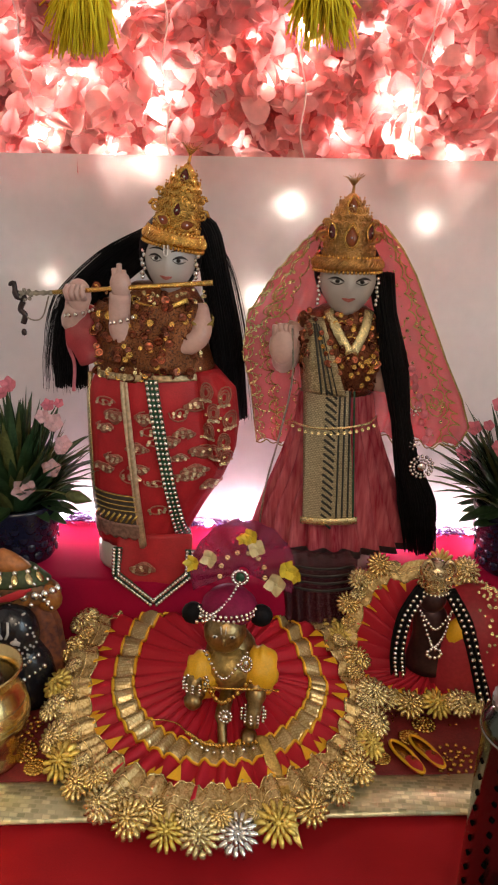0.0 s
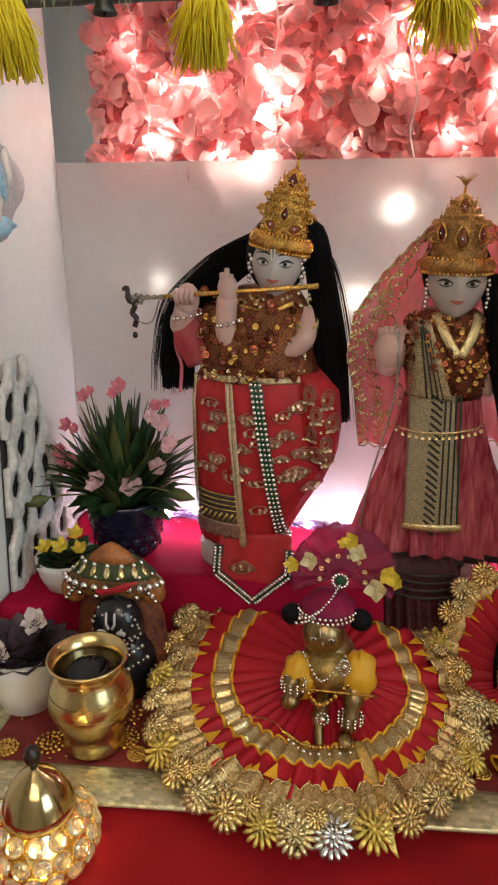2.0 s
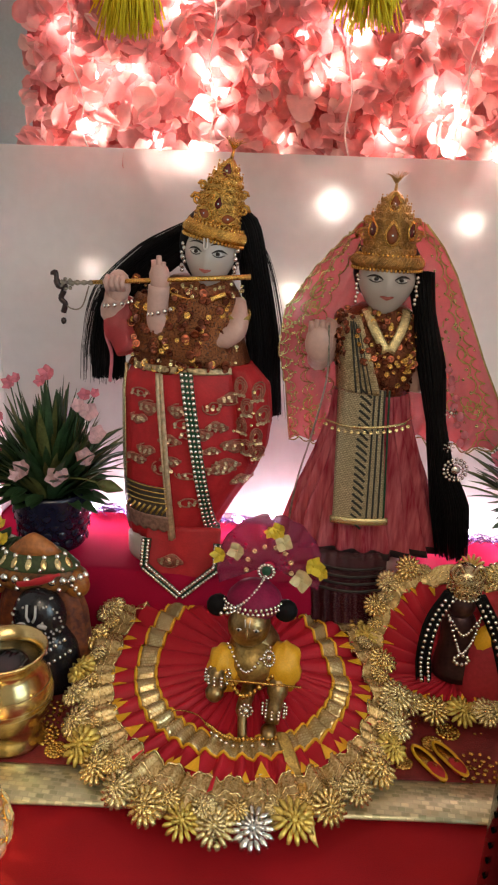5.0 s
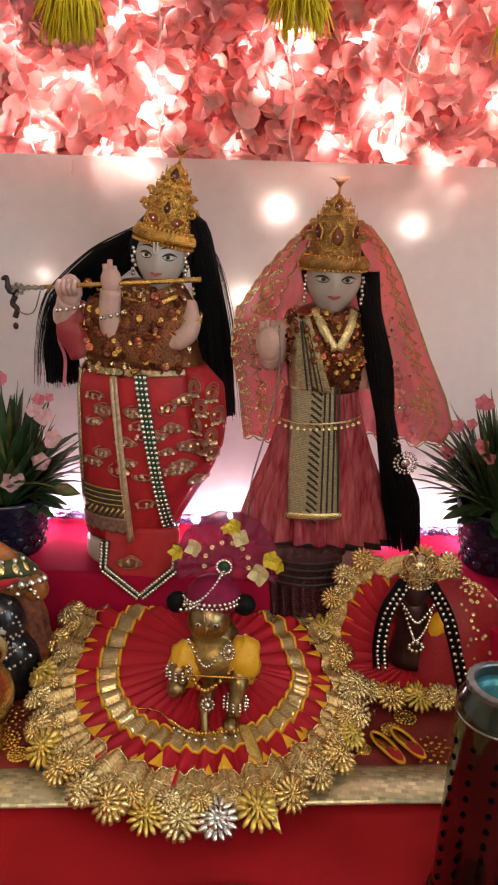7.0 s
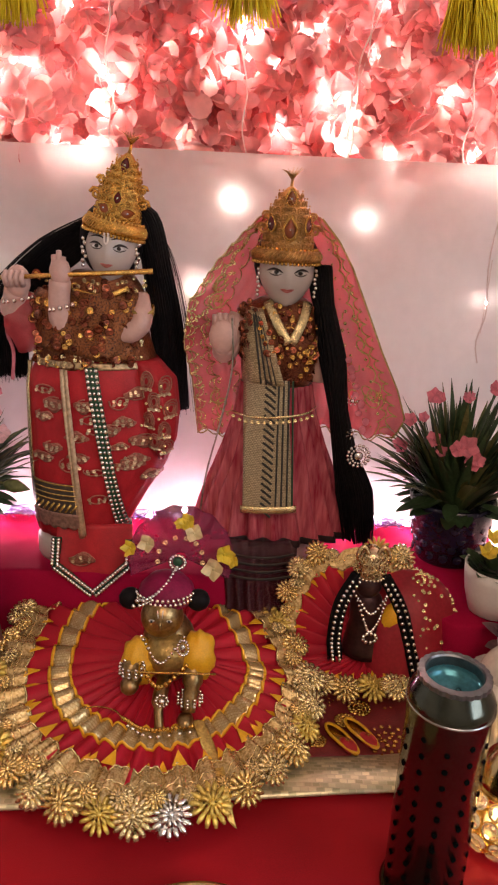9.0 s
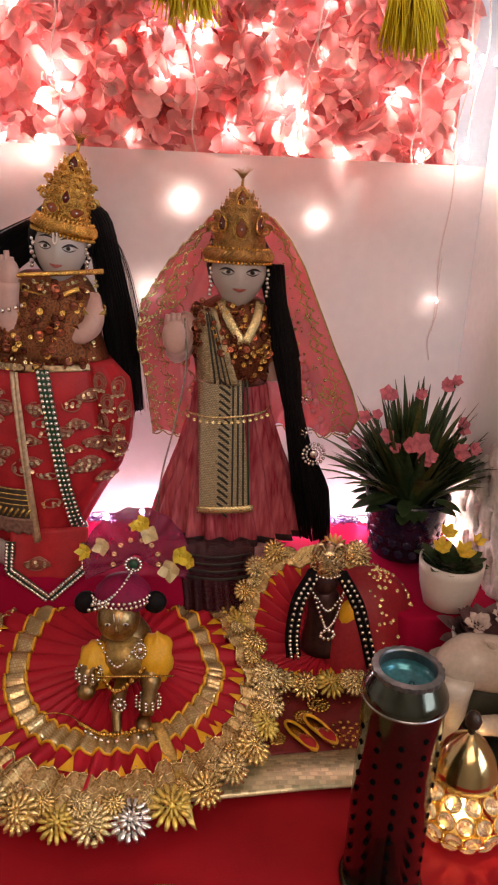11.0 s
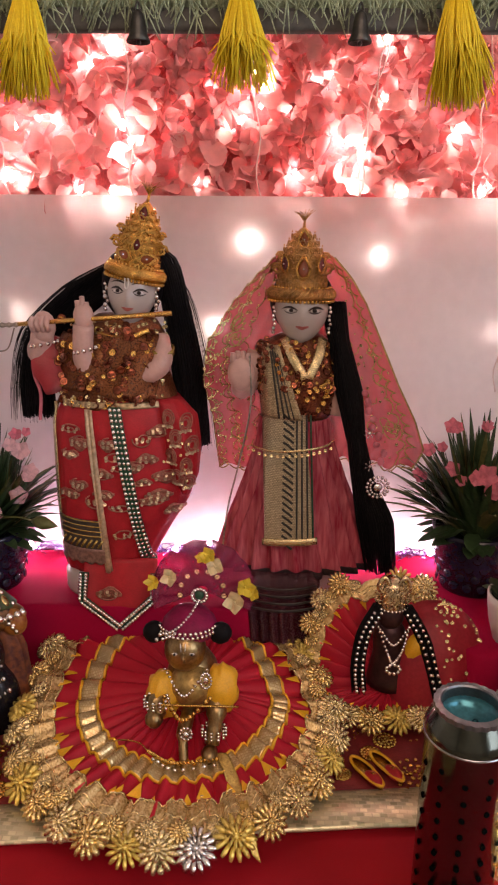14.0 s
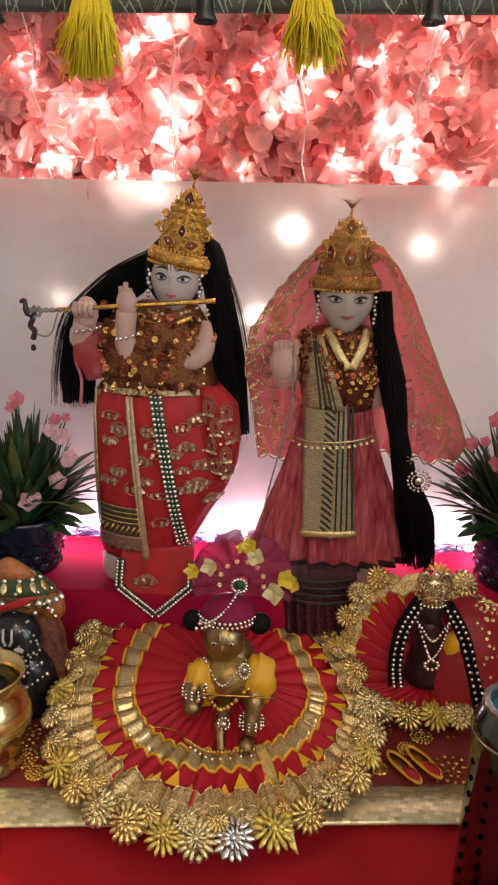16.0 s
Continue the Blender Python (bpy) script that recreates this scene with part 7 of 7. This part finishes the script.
def white_pot(label, c, r, h, leaf, blooms, seed, n=60, size=0.02):
    q = random.Random(seed)
    t = thing("potted_flowers", label, "plant", "small white flower pots")
    m = Matrix.Translation(c)
    part("pot", lathe(B(), [(0.002, 0.001), (r * 0.62, 0.001), (r * 0.72, 0.003), (r * 0.90, h * 0.45), (r * 0.98, h * 0.8), (r, h), (r * 0.93, h), (r * 0.90, h * 0.80), (0.002, h * 0.78)], 44, m), WHITEP, t, "smooth white pot")
    part("soil", lathe(B(), [(r * 0.905, h * 0.86), (r * 0.86, h * 0.90), (r * 0.5, h * 0.97), (0.002, h)], 28, m), mat("dark_moss", (0.022, 0.022, 0.014), 0.9, 0, 0.5, 90, 0.9, 400), t, "dark moss")
    for i in range(n):
        a, k = q.uniform(0, 6.283), q.random() ** 0.5
        base = Vector(c) + Vector((r * 0.66 * k * math.cos(a), r * 0.66 * k * math.sin(a), h * 0.92))
        part("leaf", blade(B(), base, (math.cos(a) * k, math.sin(a) * k, q.uniform(0.5, 1.1)), size * q.uniform(0.7, 1.2), size * 0.40, q.uniform(0.2, 0.9), 5), leaf, t)
    for dx, dy, dz, me, s in blooms:
        piece("blossom", me, t, m @ facing((dx, dy, h + dz), (dx * 8, -0.7, 1.0), q.random() * 6, s))
    return t


WHITEP = mat("white_ceramic", (0.74, 0.71, 0.68), 0.3, 0, 0.05, 15, 0.05)
PURP = mat("dusky_purple_leaf", (0.10, 0.065, 0.09), 0.5, 0, 0.4, 50, 0.15, trans=0.2)
rose = B()
for k in range(16):
    a, rr = k * 2.4, 0.0012 + 0.00062 * k
    q = B()
    petal_mesh(q, 0.0042 + 0.0002 * k, 0.010, -0.002, 0.001)
    q.transform(Matrix.Rotation(a, 4, "Z") @ Matrix.Translation((0, rr, 0)) @ Matrix.Rotation(1.35 - 0.05 * k, 4, "X"))
    tmp = bpy.data.meshes.new("t")
    q.to_mesh(tmp)
    q.free()
    rose.from_mesh(tmp)
    bpy.data.meshes.remove(tmp)
ROSE = mesh_of("rose", rose, mat("cream_rose", (0.72, 0.62, 0.58), 0.6, 0, 0.15, 80, 0.1, trans=0.25))
white_pot("white pot with dusky purple leaves and cream roses on the mat", (-0.355, 0.660, 0.007), 0.043, 0.076, PURP,
          [(-0.026, -0.018, 0.030, ROSE, 0.9), (0.026, -0.012, 0.046, ROSE, 0.9), (-0.012, -0.036, 0.012, ROSE, 0.95)], 4, 110, 0.034)
white_pot("white pot with green leaves and yellow flowers on the step", (-0.345, 0.775, STEP), 0.040, 0.044, M["leaf"],
          [(-0.018, -0.02, 0.018, YB, 1.2), (0.004, -0.022, 0.022, YB, 1.3), (0.024, -0.012, 0.016, YB, 1.1), (0.010, 0.012, 0.024, YB, 1.2)], 6)
white_pot("white pot with green leaves and yellow flowers beside the grass plant", (0.384, 0.757, STEP), 0.039, 0.062, M["leaf"],
          [(-0.020, -0.012, 0.022, YB, 1.3), (0.004, -0.020, 0.020, YB, 1.4), (-0.006, 0.010, 0.030, YB, 1.2), (0.030, 0.004, 0.022, YB, 1.0)], 8)
white_pot("white pot with dusky purple leaves and pale roses behind the cow", (0.405, 0.672, 0.007), 0.042, 0.105, mat("mauve_leaf", (0.15, 0.08, 0.085), 0.5, 0, 0.4, 50, 0.15, trans=0.2),
          [(-0.026, -0.02, 0.028, ROSE, 0.8), (0.0, -0.02, 0.04, ROSE, 0.8)], 9, 90, 0.034)

# cow figurine
bm = B()
tube(bm, curve_pts([(0.322, 0.604, 0.112), (0.330, 0.604, 0.120), (0.350, 0.604, 0.127), (0.378, 0.604, 0.124), (0.408, 0.604, 0.119), (0.434, 0.604, 0.122), (0.450, 0.604, 0.128)], 6),
     [float(r) for k in range(6) for r in np.linspace((0.004, 0.019, 0.028, 0.029, 0.026, 0.026)[k], (0.019, 0.028, 0.029, 0.026, 0.026, 0.014)[k], 6, endpoint=False)] + [0.010], 20)
for lx, ly in ((0.336, 0.594), (0.342, 0.616), (0.434, 0.592), (0.438, 0.616)):
    tube(bm, [(lx - 0.004, ly, 0.120), (lx - 0.003, ly, 0.094), (lx + 0.003, ly, 0.072), (lx - 0.001, ly, 0.046), (lx + 0.001, ly, 0.028), (lx, ly - 0.003, 0.019)], [0.024, 0.020, 0.013, 0.009, 0.0085, 0.010], 14)
tube(bm, curve_pts([(0.372, 0.596, 0.146), (0.366, 0.592, 0.154), (0.358, 0.590, 0.160)], 3), [0.006, 0.005, 0.004, 0.003, 0.002, 0.001, 0.0008], 8)
n0 = len(bm.faces)
# dark ball paints in the shade below the belly; the box is the base
ball(bm, (0.393, 0.606, 0.068), (0.046, 0.016, 0.040), 18)
box(bm, (0.325, 0.570, 0.007), (0.452, 0.630, 0.021), 0.004)
paint(bm, n0, 1)
solid("cow_figurine", bm, [mat("cream_plaster", (0.52, 0.46, 0.39), 0.22, 0, 0.12, 40, 0.1), mat("black_green_base_and_shade", (0.014, 0.018, 0.012), 0.5)], "cream cow figurine on a dark green base on the mat", "figurine")
bm = B()
CALF = Matrix.Translation((-0.016, 0.014, 0.046))
tube(bm, [(0.372, 0.566, 0.016), (0.382, 0.566, 0.021), (0.398, 0.567, 0.020), (0.410, 0.568, 0.017)], [0.006, 0.010, 0.011, 0.006], 12)
tube(bm, [(0.404, 0.566, 0.022), (0.412, 0.566, 0.036), (0.420, 0.564, 0.040)], [0.008, 0.007, 0.006], 10)
ball(bm, (0.421, 0.561, 0.040), (0.009, 0.008, 0.007), 12)
for k in (-1, 1):
    tube(bm, [(0.416 , 0.563, 0.044), (0.412, 0.563 + 0.009 * k, 0.046), (0.408, 0.563 + 0.014 * k, 0.043)], [0.002, 0.004, 0.001], 8)
bm.transform(CALF)
solid("calf_figurine", bm, mat("calf_plaster", (0.68, 0.58, 0.48), 0.5, 0, 0.2, 60, 0.2), "small cream calf figurine lying beneath the cow", "figurine")

# white openwork panels leaning on the side walls
PLA = mat("grey_white_plaster", (0.82, 0.78, 0.74), 0.7, 0, 0.25, 30, 0.9, 140, trans=0.3)


def pierced_panel(label, sx, y0, wide, high, side_dir=1, backing=False, lean=0.0):
    """A lumpy plaster sheet pierced by leaf-shaped holes, with a tapering outline."""
    t = thing("openwork_panel", label, "panel", "openwork panels")
    if backing:
        bm = B()
        out = [(y0 + 0.004, 0.012), (y0 + wide * 0.93, 0.012), (y0 + wide * 0.90, high * 0.30), (y0 + wide * 0.62, high * 0.62), (y0 + wide * 0.28, high * 0.93), (y0 + 0.004, high * 0.96)]
        out = [(y + lean * (z - 0.19), z) for y, z in out]
        lo, hi = [bm.verts.new((sx, y, z)) for y, z in out], [bm.verts.new((sx - side_dir * 0.002, y, z)) for y, z in out]
        for i in range(6):
            bm.faces.new((lo[i], lo[(i + 1) % 6], hi[(i + 1) % 6], hi[i]))
        bm.faces.new(lo[::-1])
        bm.faces.new(hi)
        part("backing", bm, mat("black_backing", (0.02, 0.018, 0.02), 0.7), t, "black backing", True)
        sx -= side_dir * 0.004
    bm, st = B(), 0.0022
    ny, nz = int(wide / st), int(high / st)
    keep, grid = {}, {}
    for j in range(nz + 1):
        for i in range(ny + 1):
            y, z = i * st, j * st
            row = int(z / 0.050)
            col = y - (0.021 if row % 2 else 0.0) + 0.006 * noise.noise((z * 30, y * 20, 7.0))
            dy, dz = (col - (math.floor(col / 0.042) + 0.5) * 0.042) / 0.0118, (z - (row + 0.5) * 0.050) / 0.0185
            n = min(0.4, 0.55 * (math.hypot(dy, dz) - 1.0) + 0.22 * noise.noise((y * 60, z * 50, 3.3)))
            lim = wide * (1 - 0.75 * (z / high) ** 1.5) + 0.012 * noise.noise((z * 40, 5.0, 1.0))
            keep[i, j] = n > 0.0 and y < lim
            grid[i, j] = (y0 + y + lean * (z - 0.19), 0.006 + z, 0.006 * max(0, n + 0.2) + 0.003 * noise.noise((y * 90, z * 60, 8.0)))
    front, back = {}, {}

    def vert(store, i, j, side):
        if (i, j) not in store:
            y, z, d = grid[i, j]
            store[i, j] = bm.verts.new((sx - side_dir * (0.005 + d if side else 0.0), y, z))
        return store[i, j]
    cell = {(i, j) for i in range(ny) for j in range(nz) if keep[i, j]}
    for i, j in sorted(cell):
        q = [(i, j), (i + 1, j), (i + 1, j + 1), (i, j + 1)]
        bm.faces.new([vert(front, *p, 1) for p in q][::-1])
        bm.faces.new([vert(back, *p, 0) for p in q])
        for (di, dj), (p, r) in (((0, -1), (0, 1)), ((1, 0), (1, 2)), ((0, 1), (2, 3)), ((-1, 0), (3, 0))):
            if (i + di, j + dj) not in cell:
                bm.faces.new((vert(front, *q[p], 1), vert(front, *q[r], 1), vert(back, *q[r], 0), vert(back, *q[p], 0)))
    for _ in range(3):
        bmesh.ops.smooth_vert(bm, verts=bm.verts[:], factor=0.5, use_axis_x=False, use_axis_y=True, use_axis_z=True)
    bmesh.ops.recalc_face_normals(bm, faces=bm.faces[:])
    part("pierced_sheet", bm, PLA, t)
    return t


pierced_panel("grey-white plaster openwork panel with black backing against the side wall", -W + 0.001, 0.752, 0.215, 0.385, -1, True, 0.11)
pierced_panel("cream plaster panel pierced with leaf-shaped holes against the side wall", 0.4545, 0.765, 0.215, 0.30)

# flat wall picture on the west wall
pic = thing("wall_sticker", "blue, grey and white tent-shaped wall sticker on the cabinet wall", "sticker")
SK = [mat("sticker_blue", (0.34, 0.60, 0.74), 0.5, 0, 0.3, 30, 0.1), mat("sticker_grey", (0.50, 0.52, 0.55), 0.5, 0, 0.25, 25, 0.1), mat("sticker_white", (0.76, 0.75, 0.72), 0.5, 0, 0.1, 30, 0.1)]


def flat_blob(cy, cz, ry, rz, k, lift, wob, point=0.0):
    bm = B()
    ring = []
    for i in range(36):
        a = i / 36 * 6.2832
        w = 1 + wob * noise.noise((math.cos(a) * 1.7 + cy * 30, math.sin(a) * 1.7, k * 3 + cz * 20))
        ring.append((cy + ry * w * math.cos(a) * (1 - point * max(0, math.sin(a))), cz + rz * w * math.sin(a)))
    lo, hi = [bm.verts.new((-W + 0.0002, y, z)) for y, z in ring], [bm.verts.new((-W + 0.0008 + lift, y, z)) for y, z in ring]
    for i in range(36):
        bm.faces.new((lo[i], lo[(i + 1) % 36], hi[(i + 1) % 36], hi[i]))
    bm.faces.new(hi)
    bm.faces.new(lo[::-1])
    return part("shape", bm, SK[k], pic)


flat_blob(0.795, 0.600, 0.090, 0.072, 1, 0.0000, 0.35, 0.4)
flat_blob(0.780, 0.690, 0.055, 0.060, 1, 0.0002, 0.3, 0.7)
flat_blob(0.785, 0.545, 0.085, 0.014, 0, 0.0006, 0.3)
for i in range(9):
    flat_blob(0.735 + 0.016 * i, 0.575 + 0.02 * (i % 3), 0.010, 0.022, (2, 0, 2)[i % 3], 0.0010 + 0.0002 * (i % 2), 0.5)
for i in range(5):
    flat_blob(0.745 + 0.02 * i, 0.64 + 0.015 * (i % 2), 0.011, 0.022, (0, 2)[i % 2], 0.0008 + 0.0002 * (i % 2), 0.5)
